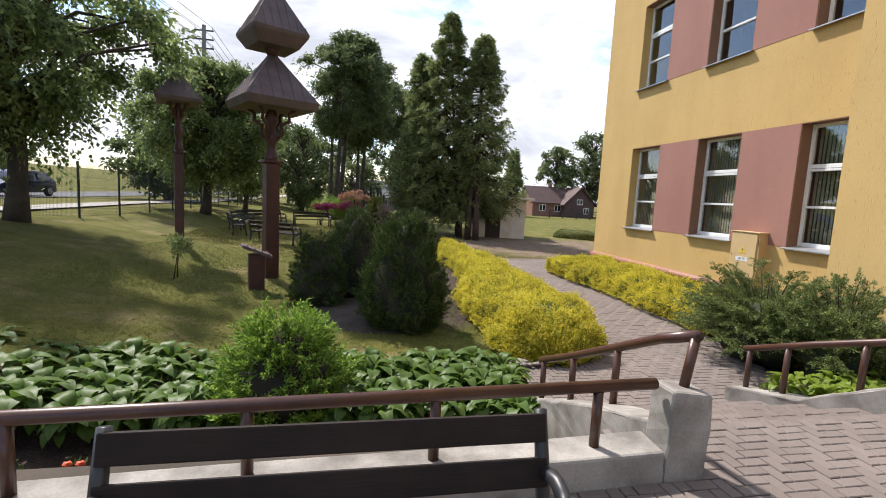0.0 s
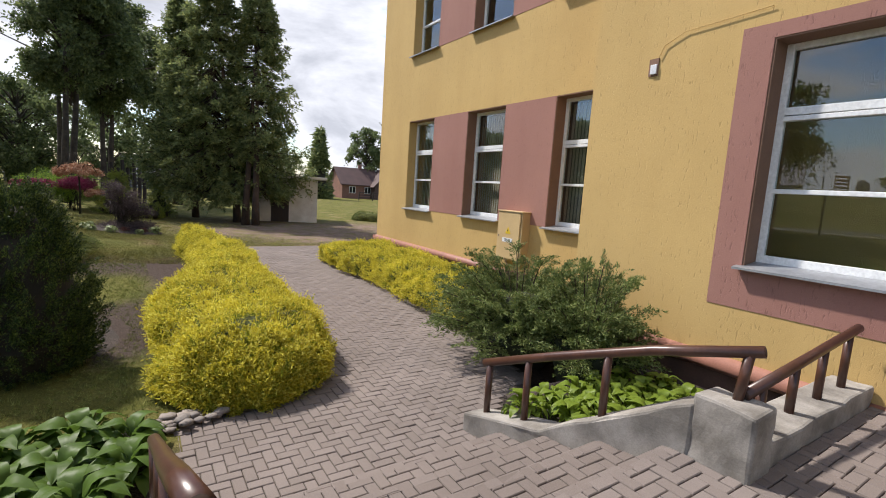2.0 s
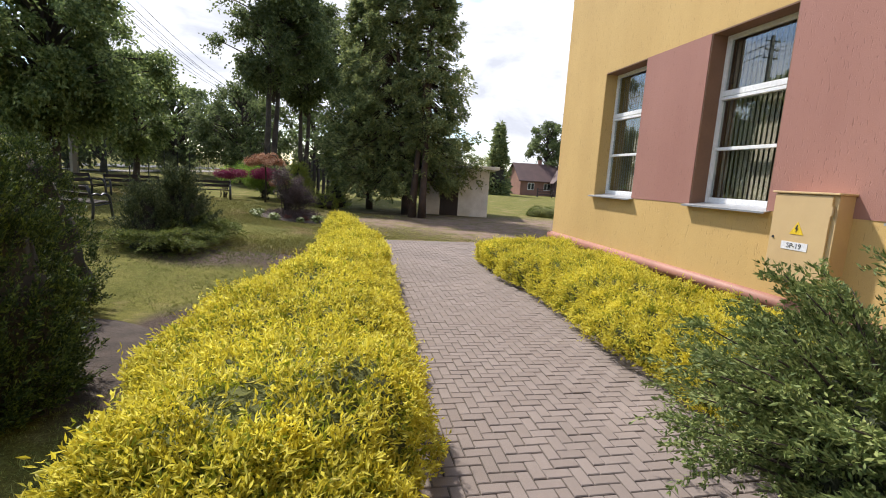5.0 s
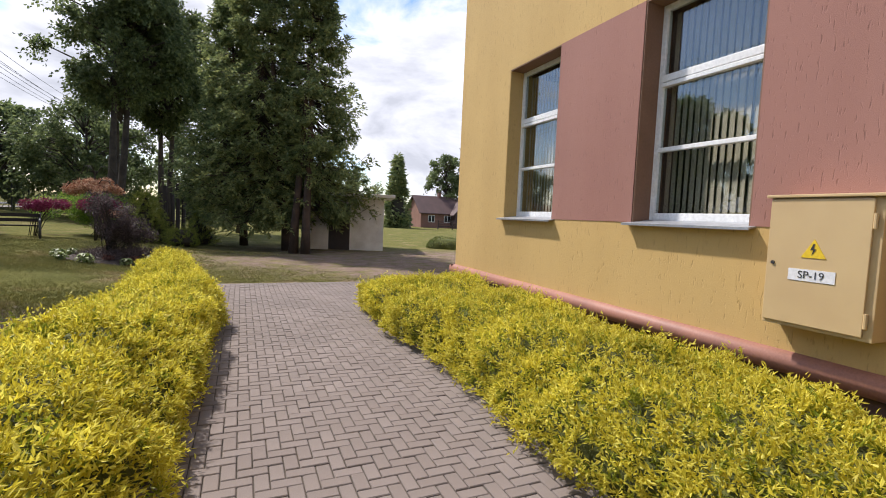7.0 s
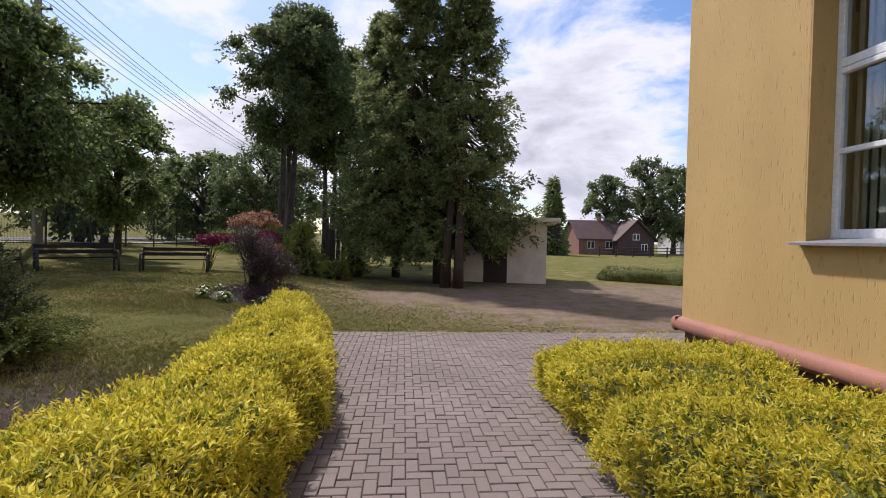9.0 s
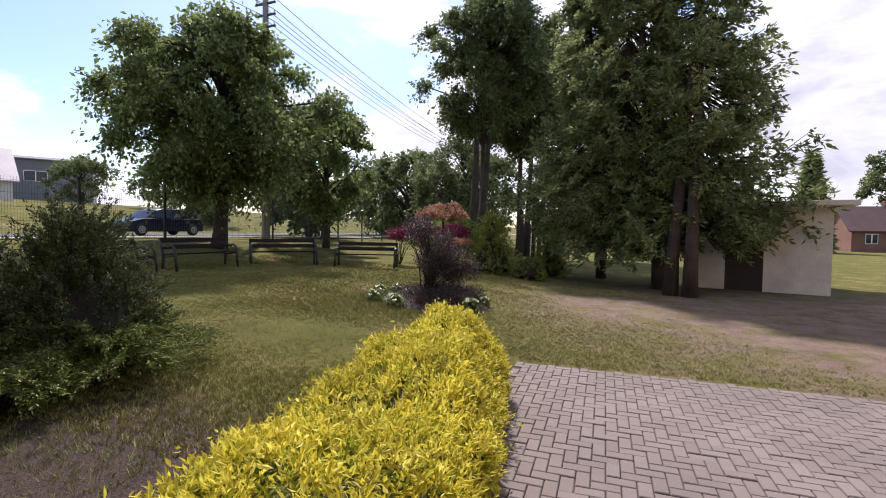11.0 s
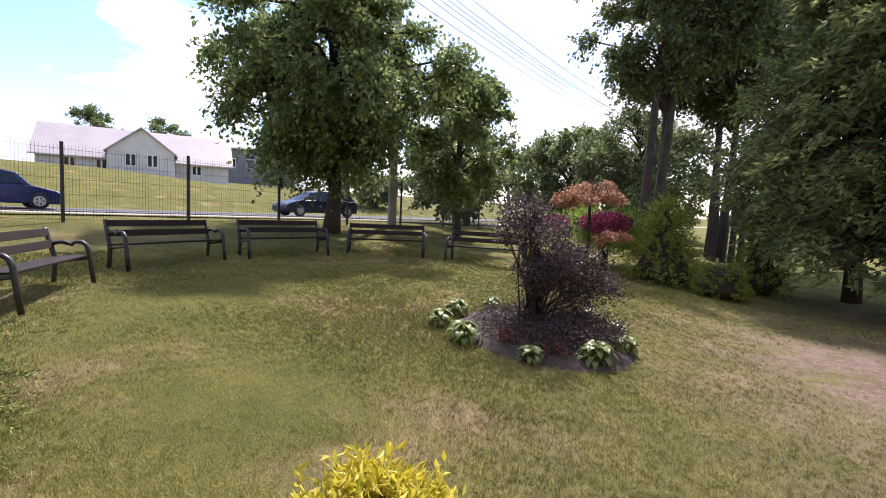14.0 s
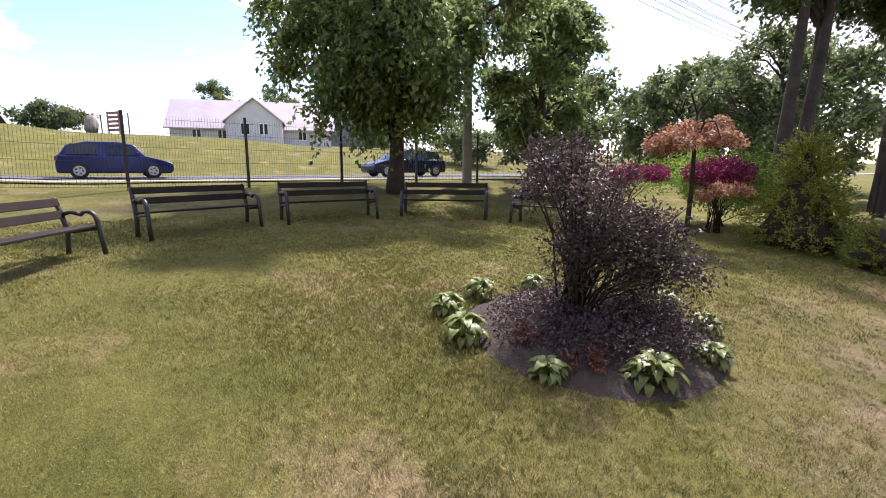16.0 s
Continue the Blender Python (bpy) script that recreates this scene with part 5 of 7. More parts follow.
shrub("green_bush", 0.2, 27.0, [(rs.normal() * 0.55, rs.normal() * 0.4, 0.85 + rs.normal() * 0.22, 0.5, 0.5, 0.42) for _ in range(14)], 14000, L_SPRUCE, 12, "rounded yellow-green bush behind the crimson ones", 75, 0.06)


def umbrella_tree(x, y):
    """A small grafted tree: one straight stem, bare arching hoops at its head and a bronze-pink umbrella of leaves."""
    rng = np.random.default_rng(76)
    top = empty("grafted_tree", pose(x, y, gz(x, y)), "small grafted tree with a bronze-pink umbrella crown and bare hoops", "tree")
    part("stem", tube([(0, 0, -0.05), (0.02, 0, 0.8), (0, 0.01, 1.6), (0, 0, 2.2)], [0.045, 0.035, 0.03, 0.018], 8), TWIG_AND_SHADE, top, smooth=True)
    for k in range(6):
        a = 2 * math.pi * k / 6 + 0.4
        lo = k % 2
        r, z = (0.72, 1.75) if lo else (0.55, 2.2)
        pts = [(0, 0, z - 0.15), (math.cos(a) * r * 0.35, math.sin(a) * r * 0.35, z + 0.16), (math.cos(a) * r * 0.75, math.sin(a) * r * 0.75, z + 0.14), (math.cos(a) * r, math.sin(a) * r, z - 0.12)]
        part("hoop", tube(pts, [0.016, 0.014, 0.012, 0.008], 6), TWIG_AND_SHADE, top, smooth=True)
    cl = [(0.64 * math.sqrt(q) * math.cos(b), 0.64 * math.sqrt(q) * math.sin(b), 1.8 - 0.2 * q + rng.normal() * 0.06, 0.2, 0.2, 0.12) for q, b in zip(rng.random(26), rng.uniform(0, 6.28, 26))]
    cl += [(0.35 + rng.normal() * 0.15, 0.1 + rng.normal() * 0.1, 0.85 + rng.normal() * 0.08, 0.15, 0.15, 0.1) for _ in range(5)]
    pos, ax = clump_leaves(cl, 6500, rng, 0.3, 0.9)
    part("crown", leaf_cloud("crown", pos, ax, 0.06, 0.035, rng), L_BRONZE, top)
    return top


umbrella_tree(0.75, 24.6)

for k, (dx, dy) in enumerate(((0.45, -0.62), (0.72, -0.3), (-0.05, -0.72))):
    shrub("heuchera_plant", 2.3 + dx, 19.9 + dy, [(rs.normal() * 0.06, rs.normal() * 0.06, 0.12, 0.07, 0.07, 0.05) for _ in range(6)], 150, L_CORAL, 5, "small coral-red leafy plant in the round bed", 90 + k, 0.042, "plant", 0.004)

# ---- carved posts and lectern ----


def hipped_roof(parent, half, z0, z1, skirt, rot, top_half=0.06):
    """A steep four-sided board roof with battens and a bevelled board skirt below."""
    m = Matrix.Rotation(radians(rot), 4, "Z")
    bm = bmesh.new()
    lo = [bm.verts.new(m @ Vector((sx * half, sy * half, z0))) for sx, sy in ((-1, -1), (1, -1), (1, 1), (-1, 1))]
    hi = [bm.verts.new(m @ Vector((sx * top_half, sy * top_half, z1))) for sx, sy in ((-1, -1), (1, -1), (1, 1), (-1, 1))]
    dn = [bm.verts.new(m @ Vector((sx * half * 0.97, sy * half * 0.97, z0 - 0.07))) for sx, sy in ((-1, -1), (1, -1), (1, 1), (-1, 1))]
    sk = [bm.verts.new(m @ Vector((sx * half * skirt[0], sy * half * skirt[0], z0 - skirt[1]))) for sx, sy in ((-1, -1), (1, -1), (1, 1), (-1, 1))]
    for a, b in ((lo, hi), (dn, lo), (sk, dn)):
        for k in range(4):
            bm.faces.new((a[k], a[(k + 1) % 4], b[(k + 1) % 4], b[k]))
    bm.faces.new(hi)
    bm.faces.new(sk[::-1])
    roof = part("roof", bm, ROOFWOOD, parent, "weathered grey-brown board roof")
    for s in range(4):
        r = m @ Matrix.Rotation(radians(90 * s), 4, "Z")
        for k in range(7):
            u = (k + 0.5) / 7 * 2 - 1
            a = Vector((u * half, -half - 0.008, z0))
            t = 1 - abs(u)
            b = Vector((u * half * (1 - t) + u * top_half * t if abs(u) < 0.15 else u * half, -half + (half - top_half) * t, z0 + (z1 - z0) * t)) if abs(u) > 0.1 else Vector((0, -top_half, z1))
            part("batten", tube([r @ a, r @ (a * 0.02 + b * 0.98 + Vector((0, -0.006, 0.006)))], 0.011, 4), ROOFWOOD, roof)
    return roof


ROOFWOOD = two_tone("weathered_roof_boards", (0.13, 0.09, 0.085), (0.085, 0.06, 0.058), 3, 30, 0.6, 0.4, 0.006, 0, (4, 4, 0.6))


def carved_post(x, y, z, h, w, roofs, rot, label, brackets):
    top = empty("carved_post", pose(x, y, z), label, "sculpture")
    bm = bmesh.new()
    m = Matrix.Rotation(radians(rot), 4, "Z")
    add_box(bm, -w / 2, w / 2, -w / 2, w / 2, -0.1, h * 0.62, 0.02, m)
    part("shaft", bm, REDWOOD, top)
    neck = bmesh.new()
    pts, rad = [], []
    for k in range(15):
        t = k / 14
        pts.append((0, 0, h * 0.62 + t * (roofs[0][1] - h * 0.62)))
        rad.append(w * (0.40 + 0.12 * math.sin(t * 19)))
    add_tube(neck, pts, rad, 8)
    part("carved_neck", neck, REDWOOD, top, "turned and carved upper shaft", smooth=True)
    part("collar", box(-w * 0.72, w * 0.72, -w * 0.72, w * 0.72, h * 0.62, h * 0.62 + 0.05, 0.01, m), REDWOOD, top)
    for half, z0, z1, skirt in roofs:
        hipped_roof(top, half, z0, z1, skirt, rot)
    if len(roofs) > 1:
        k2 = tube([(0, 0, roofs[0][2] - 0.05), (0, 0, roofs[0][2] + 0.08), (0, 0, roofs[1][1] - 0.25), (0, 0, roofs[1][1])], [0.10, 0.16, 0.13, 0.2], 8)
        part("upper_neck", k2, REDWOOD, top, smooth=True)
    for k in range(4):
        a = radians(rot + 45 + 90 * k)
        d = Vector((math.cos(a), math.sin(a), 0))
        z0 = roofs[0][1] - roofs[0][3][1]
        b = brackets
        pts = [d * (w * 0.4) + Vector((0, 0, z0 - b * 1.15)), d * (b * 0.45) + Vector((0, 0, z0 - b * 0.95)), d * (b * 0.40) + Vector((0, 0, z0 - b * 0.6)), d * (b * 0.75) + Vector((0, 0, z0 - b * 0.42)), d * (b * 0.72) + Vector((0, 0, z0 - b * 0.15)), d * b + Vector((0, 0, z0 + 0.02))]
        part("scroll_bracket", tube(pts, [0.035, 0.045, 0.04, 0.045, 0.038, 0.045], 6), REDWOOD, top, "carved scroll bracket", smooth=True)
    return top


carved_post(-1.21, 11.55, gz(-1.21, 11.55), 4.2, 0.30, [(0.78, 3.92, 4.95, (0.93, 0.16)), (0.60, 5.36, 6.35, (0.72, 0.30))], 28, "tall red-brown carved wooden post with two board roofs", 0.55)
carved_post(-3.73, 13.4, gz(-3.73, 13.4), 3.7, 0.21, [(0.50, 3.62, 4.22, (0.9, 0.10))], 20, "slim red-brown carved wooden post with a small board roof", 0.3)


def lectern():
    top = empty("info_stand", pose(-1.27, 10.25, gz(-1.27, 10.25), 0, 0, 18), "low red-brown wooden stand with a sloping lid", "stand")
    part("post", box(-0.15, 0.15, -0.11, 0.11, -0.05, 0.72, 0.015), REDWOOD, top)
    lid = part("lid", box(-0.30, 0.30, -0.20, 0.20, -0.03, 0.03, 0.008, pose(0, 0, 0.78, 0, 22, 0)), ROOFWOOD, top, "weathered sloping board lid")
    for k in range(4):
        x = -0.22 + 0.147 * k
        part("batten", box(x - 0.012, x + 0.012, -0.205, 0.205, 0.032, 0.05, 0, pose(0, 0, 0.78, 0, 22, 0)), ROOFWOOD, lid)
    return top


lectern()
shrub("standard_rose", -2.5, 9.85, [(rs.normal() * 0.1, rs.normal() * 0.1, 0.72 + rs.normal() * 0.07, 0.13, 0.13, 0.12) for _ in range(8)], 900, L_VARIEG, 2, "tiny round-headed standard shrub on a thin stem", 77, 0.05, "shrub", 0.012)

# ---- wall fittings ----
BEIGE = two_tone("beige_box_paint", (0.56, 0.41, 0.21), (0.52, 0.37, 0.19), 3, 260, 0.5, 0.12, 0.002)
SIGNY = two_tone("yellow_sign", (0.72, 0.50, 0.03), (0.66, 0.46, 0.03), 6, 40, 0.4, 0.05, 0.001)
SIGNW = two_tone("white_label", (0.72, 0.73, 0.75), (0.66, 0.67, 0.69), 6, 40, 0.4, 0.05, 0.001)
INK = two_tone("black_print", (0.03, 0.03, 0.035), (0.04, 0.04, 0.045), 6, 40, 0.5, 0.05, 0.001)


def switch_box():
    """The power cabinet on the wall: body, door with hinges, lid edge, warning triangle and label."""
    y0, y1, z0, z1, xf = 8.36, 9.06, 0.86, 1.82, 8.74
    top = empty("power_cabinet", pose(xf, y0, z0), "beige metal power cabinet with a warning sign on the wall", "cabinet")
    inv = top.matrix_world.inverted()

    def add(name, bm, mat, parent=top, label=""):
        bmesh.ops.transform(bm, matrix=inv, verts=bm.verts)
        return part(name, bm, mat, parent, label)

    add("body", box(xf + 0.012, XM + 0.01, y0, y1, z0, z1, 0.006), BEIGE)
    add("lid", box(xf - 0.025, XM + 0.01, y0 - 0.02, y1 + 0.02, z1, z1 + 0.022, 0.005), BEIGE)
    door = add("door", box(xf - 0.012, xf + 0.01, y0 + 0.05, y1 - 0.012, z0 + 0.03, z1 - 0.012, 0.004), BEIGE)
    for z in (z0 + 0.14, z1 - 0.16):
        add("hinge", tube([(xf - 0.012, y0 + 0.036, z - 0.05), (xf - 0.012, y0 + 0.036, z + 0.05)], 0.012, 8), BEIGE, door)
    add("lock", tube([(xf - 0.02, y1 - 0.06, 1.33), (xf - 0.01, y1 - 0.06, 1.33)], 0.014, 10), INK, door, "small dark lock")
    tri = bmesh.new()
    f = []
    for x in (xf - 0.016, xf - 0.012):
        f.append([tri.verts.new((x, y, z)) for y, z in ((8.81, 1.385), (8.65, 1.385), (8.73, 1.52))])
    tri.faces.new(f[0])
    tri.faces.new(f[1][::-1])
    for i in range(3):
        tri.faces.new((f[0][i], f[0][(i + 1) % 3], f[1][(i + 1) % 3], f[1][i]))
    sign = add("warning_sign", tri, SIGNY, door, "yellow triangular voltage warning sign")
    bolt = bmesh.new()
    vs = [bolt.verts.new((xf - 0.0185, y, z)) for y, z in ((8.735, 1.487), (8.752, 1.44), (8.733, 1.443), (8.742, 1.402), (8.712, 1.452), (8.73, 1.45), (8.722, 1.487))]
    bolt.faces.new(vs)
    add("bolt", bolt, INK, sign)
    lab = add("label_plate", box(xf - 0.016, xf - 0.012, 8.585, 8.885, 1.215, 1.30), SIGNW, door, "white plate with black letters")
    curve = bpy.data.curves.new("lettering", "FONT")
    curve.body, curve.size, curve.align_x, curve.align_y, curve.extrude = "SP-19", 0.075, "CENTER", "CENTER", 0.0008
    tmp = new("lettering", curve)
    me = bpy.data.meshes.new_from_object(tmp)
    bpy.data.objects.remove(tmp)
    me.transform(inv @ (pose(xf - 0.0178, 8.735, 1.258) @ Matrix(((0, 0, -1, 0), (-1, 0, 0, 0), (0, 1, 0, 0), (0, 0, 0, 1)))))
    part("lettering", me, INK, lab)
    return top


switch_box()


def wall_fitting():
    top = empty("wall_socket_box", pose(XP, 5.22, 3.74), "small white fitting in a dark niche on the wall", "fitting")
    part("niche", box(-0.012, 0.02, -0.06, 0.06, -0.10, 0.10, 0.003), REVEAL, top)
    part("cover", box(-0.03, -0.012, -0.05, 0.03, -0.08, 0.03, 0.006), SIGNW, top, "white plastic cover")
    pts = [(-0.02, -0.06, 0.1), (-0.02, -0.12, 0.22), (-0.02, -0.35, 0.32), (-0.02, -0.8, 0.34), (-0.02, -1.2, 0.36)]
    part("cable", tube(pts, 0.005, 6), YELLOW, top, "thin cable painted over on the wall")
    return top


wall_fitting()

# ---- fence, pole and wires ----


def wire_panel():
    """A welded mesh panel 2.3 m long in its own axes (x along)."""
    v, f = [], []

    def bar(a, b, r):
        a, b = np.array(a), np.array(b)
        u = np.array([0, 1, 0]) if abs(b[0] - a[0]) > 0.5 else np.array([1, 0, 0])
        w = np.cross(unit((b - a)[None])[0], u)
        i = len(v)
        for p in (a, b):
            for q in (u, -0.5 * u + 0.87 * w, -0.5 * u - 0.87 * w):
                v.append(p + q * r)
        for k in range(3):
            f.append((i + k, i + (k + 1) % 3, i + 3 + (k + 1) % 3, i + 3 + k))

    for x in np.arange(0.05, 2.3, 0.055):
        bar((x, 0, 0.03), (x, 0, 1.5), 0.0028)
    for z in (0.05, 0.25, 0.55, 0.85, 1.15, 1.42):
        bar((0, 0, z), (2.3, 0, z), 0.0034)
    return flat_mesh("mesh_panel", np.array(v), np.array(f))


def wire_fence():
    top = empty("wire_fence", pose(-6.8, 5.8, gz(-6.8, 5.8)), "tall dark welded-mesh wire fence along the lawn", "fence")
    inv = top.matrix_world.inverted()
    panel = wire_panel()
    panel.materials.append(GALV)
    post = part("post", box(-0.03, 0.03, -0.02, 0.02, -0.3, 1.56, 0.004), GALV, top)
    for k in range(18):
        y = 5.8 + 2.3 * k
        za, zb = gz(-6.8, y), gz(-6.8, y + 2.3)
        o = post if k == 0 else hang(new("post", post.data), top)
        o.matrix_local = inv @ pose(-6.8, y, za, 0, 0, 90)
        p = hang(new("mesh_panel", panel), top)
        p.matrix_local = inv @ pose(-6.8, y, za) @ Matrix.Rotation(radians(90), 4, "Z") @ Matrix.Rotation(-math.atan2(zb - za, 2.3), 4, "Y")
    return top


wire_fence()


def power_pole(x, y, h, yaw, arms, label):
    z = gz(x, y)
    top = empty("power_pole", pose(x, y, z, 0, 0, yaw), label, "power pole")
    part("pole", tube([(0, 0, -0.2), (0, 0, h * 0.5), (0, 0, h)], [0.15, 0.125, 0.10], 6), POLE_C, top)
    for k in range(arms):
        zz = h - 0.25 - 0.42 * k
        arm = part("crossarm", box(-0.45, 0.45, -0.03, 0.03, zz - 0.03, zz + 0.03), GALV, top)
        for s in (-0.4, 0.4):
            part("insulator", tube([(s, 0, zz + 0.03), (s, 0, zz + 0.09), (s, 0, zz + 0.16)], [0.02, 0.035, 0.02], 8), SIGNW, arm, "white porcelain insulator")
    return top


P1, P2, P0 = (-6.7, 26.0), (-5.6, 49.5), (-10.5, -12.0)
power_pole(*P1, 8.9, -2, 3, "concrete power pole with three crossarms")
power_pole(*P2, 7.6, 0, 2, "distant concrete power pole with crossarms")
power_pole(*P0, 8.9, 5, 3, "concrete power pole with three crossarms")


def cable(a, b, sag, r):
    """A wire hung between two places."""
    a, b = Vector(a), Vector(b)
    pts = [a.lerp(b, t) - Vector((0, 0, sag * 4 * t * (1 - t))) for t in np.linspace(0, 1, 15)]
    ob = part("power_line", tube(pts, r, 4), WIRE)
    return tagged(ob, "thin overhead power line between the poles", "cable", "overhead power lines")


for k in range(3):
    for s in (-0.4, 0.4):
        za = gz(*P1) + 8.9 - 0.09 - 0.42 * k
        cable((P1[0] + s, P1[1], za), (P2[0] + s, P2[1], gz(*P2) + 7.6 - 0.09 - 0.42 * min(k, 1) - 0.1 * k), 0.5, 0.012)
        cable((P1[0] + s, P1[1], za), (P0[0] + s, P0[1], gz(*P0) + 8.9 - 0.09 - 0.42 * k), 0.6, 0.012)

# ---- cars ----
CARBLUE = two_tone("dark_blue_car_paint", (0.018, 0.026, 0.11), (0.016, 0.023, 0.10), 1, 10, 0.25, 0.02, 0.001, 0.3)
CARDARK = two_tone("black_blue_car_paint", (0.014, 0.018, 0.05), (0.013, 0.016, 0.045), 1, 10, 0.25, 0.02, 0.001, 0.3)
RUBBER = two_tone("tyre_rubber", (0.02, 0.02, 0.02), (0.025, 0.025, 0.025), 6, 40, 0.85, 0.2, 0.003)
ALLOY = two_tone("wheel_silver", (0.55, 0.56, 0.58), (0.45, 0.46, 0.48), 6, 40, 0.35, 0.05, 0.001, 0.7)
CARGLASS = two_tone("tinted_car_glass", (0.02, 0.025, 0.03), (0.025, 0.03, 0.035), 2, 10, 0.06, 0.0, 0.001)
LAMP_R = two_tone("red_tail_lamp", (0.28, 0.015, 0.012), (0.25, 0.012, 0.01), 6, 40, 0.2, 0.02, 0.001)
LAMP_W = two_tone("clear_headlamp", (0.55, 0.56, 0.58), (0.5, 0.51, 0.53), 6, 40, 0.12, 0.02, 0.001)


def car(x, y, yaw, length, roof_pts, paint, label):
    """A parked car from its side outline, narrowed towards the roof; +x is its front."""
    top = empty("car", pose(x, y, gz(x, y) + 0.06, 0, 0, yaw), label, "car")
    w = 0.86
    low = [(-length / 2, 0.35), (-length / 2 + 0.05, 0.22), (length / 2 - 0.12, 0.20), (length / 2, 0.34), (length / 2 - 0.02, 0.58), (length / 2 - 0.25, 0.72)]
    belt = [(length / 2 - 0.95, 0.90)]
    rear = [(-length / 2 + 0.08, 0.92), (-length / 2 + 0.0, 0.62)]
    outline = low + belt + rear
    bm = bmesh.new()
    s = [[bm.verts.new((px, sy * (w - 0.05 * abs(px) / length * 2), pz)) for px, pz in outline] for sy in (-1, 1)]
    for i in range(len(outline)):
        j = (i + 1) % len(outline)
        bm.faces.new((s[0][i], s[0][j], s[1][j], s[1][i]))
    bm.faces.new(s[0][::-1])
    bm.faces.new(s[1])
    bmesh.ops.recalc_face_normals(bm, faces=bm.faces)
    bmesh.ops.bevel(bm, geom=list(bm.edges), offset=0.06, segments=3, affect="EDGES", profile=0.6)
    part("body", bm, paint, top, smooth=True)
    cab = bmesh.new()
    base = [(-length / 2 + 0.1, 0.88), (length / 2 - 0.98, 0.88)]
    s = [[cab.verts.new((px, sy * (0.80 if pz < 1 else 0.60), pz)) for px, pz in (base[0], base[1], *roof_pts)] for sy in (-1, 1)]
    for i in range(len(s[0])):
        j = (i + 1) % len(s[0])
        cab.faces.new((s[0][i], s[0][j], s[1][j], s[1][i]))
    cab.faces.new(s[0][::-1])
    cab.faces.new(s[1])
    bmesh.ops.recalc_face_normals(cab, faces=cab.faces)
    bmesh.ops.bevel(cab, geom=list(cab.edges), offset=0.05, segments=3, affect="EDGES", profile=0.6)
    part("cabin", cab, paint, top, smooth=True)
    fx, rx = roof_pts[0], roof_pts[-1]
    for sy in (-1, 1):
        for a, b in ((0.04, 0.46), (0.50, 0.94)):
            g = bmesh.new()
            xa0, xa1 = base[0][0] + (base[1][0] - base[0][0]) * a + 0.12, base[0][0] + (base[1][0] - base[0][0]) * b - 0.10
            xb0, xb1 = rx[0] + (fx[0] - rx[0]) * a + 0.05, rx[0] + (fx[0] - rx[0]) * b - 0.03
            q = [(xa0, 0.795, 0.95), (xa1, 0.795, 0.95), (xb1, 0.632, 1.36), (xb0, 0.632, 1.36)]
            vs = [g.verts.new((px, sy * (py + 0.012), pz)) for px, py, pz in q]
            ws = [g.verts.new((px, sy * (py - 0.01), pz)) for px, py, pz in q]
            g.faces.new(vs)
            g.faces.new(ws[::-1])
            for i in range(4):
                g.faces.new((vs[i], vs[(i + 1) % 4], ws[(i + 1) % 4], ws[i]))
            part("side_window", g, CARGLASS, top)
        for px in (-length / 2 + 0.72, length / 2 - 0.78):
            tyre = part("wheel", tube([(px, sy * 0.66, 0.31), (px, sy * 0.69, 0.31), (px, sy * 0.85, 0.31), (px, sy * 0.875, 0.31)], [0.27, 0.315, 0.315, 0.28], 20), RUBBER, top, smooth=True)
            part("rim", tube([(px, sy * 0.862, 0.31), (px, sy * 0.884, 0.31)], [0.205, 0.19], 18), ALLOY, tyre, "silver wheel trim")
            for k in range(5):
                a = 2 * math.pi * k / 5
                part("slot", tube([(px + 0.11 * math.cos(a), sy * 0.883, 0.31 + 0.11 * math.sin(a)), (px + 0.11 * math.cos(a), sy * 0.888, 0.31 + 0.11 * math.sin(a))], 0.035, 6), RUBBER, tyre)
        part("tail_lamp", box(-length / 2 - 0.01, -length / 2 + 0.12, sy * 0.62 - 0.12, sy * 0.62 + 0.12, 0.70, 0.86, 0.02), LAMP_R, top, "red tail lamp")
        part("headlamp", box(length / 2 - 0.36, length / 2 - 0.06, sy * 0.62 - 0.14, sy * 0.62 + 0.14, 0.56, 0.69, 0.03), LAMP_W, top, "clear headlamp")
        part("mirror", box(length / 2 - 1.36, length / 2 - 1.2, sy * 0.92 - 0.08, sy * 0.92 + 0.08, 0.92, 1.05, 0.03), paint, top)
    return top


car(-19.6, 17.6, 90, 3.98, [(0.62, 1.36), (0.1, 1.47), (-1.0, 1.46), (-1.62, 1.30)], CARBLUE, "dark blue hatchback parked on the road")
car(-17.9, 30.7, -92, 4.55, [(0.62, 1.34), (0.1, 1.44), (-1.2, 1.43), (-1.95, 1.26)], CARDARK, "dark blue estate car parked on the road")

# ---- houses ----
ROOF_PALE = two_tone("pale_metal_roof", (0.50, 0.44, 0.43), (0.44, 0.39, 0.38), 1, 20, 0.5, 0.2, 0.01, 0, (6, 0.5, 0.5))
ROOF_DARK = two_tone("dark_grey_roof", (0.075, 0.075, 0.085), (0.06, 0.06, 0.07), 1, 20, 0.6, 0.3, 0.01, 0, (0.5, 0.5, 6))
ROOF_BROWN = two_tone("brown_red_roof", (0.085, 0.045, 0.04), (0.065, 0.035, 0.032), 1, 20, 0.7, 0.3, 0.01)
HOUSEWHITE = two_tone("white_house_wall", (0.66, 0.64, 0.60), (0.58, 0.56, 0.52), 1, 20, 0.9, 0.2, 0.005)
HOUSEGREY = two_tone("grey_house_wall", (0.20, 0.21, 0.22), (0.17, 0.18, 0.19), 1, 20, 0.9, 0.2, 0.005)
BRICKY = two_tone("reddish_house_wall", (0.27, 0.14, 0.10), (0.22, 0.115, 0.085), 1, 20, 0.9, 0.2, 0.005)


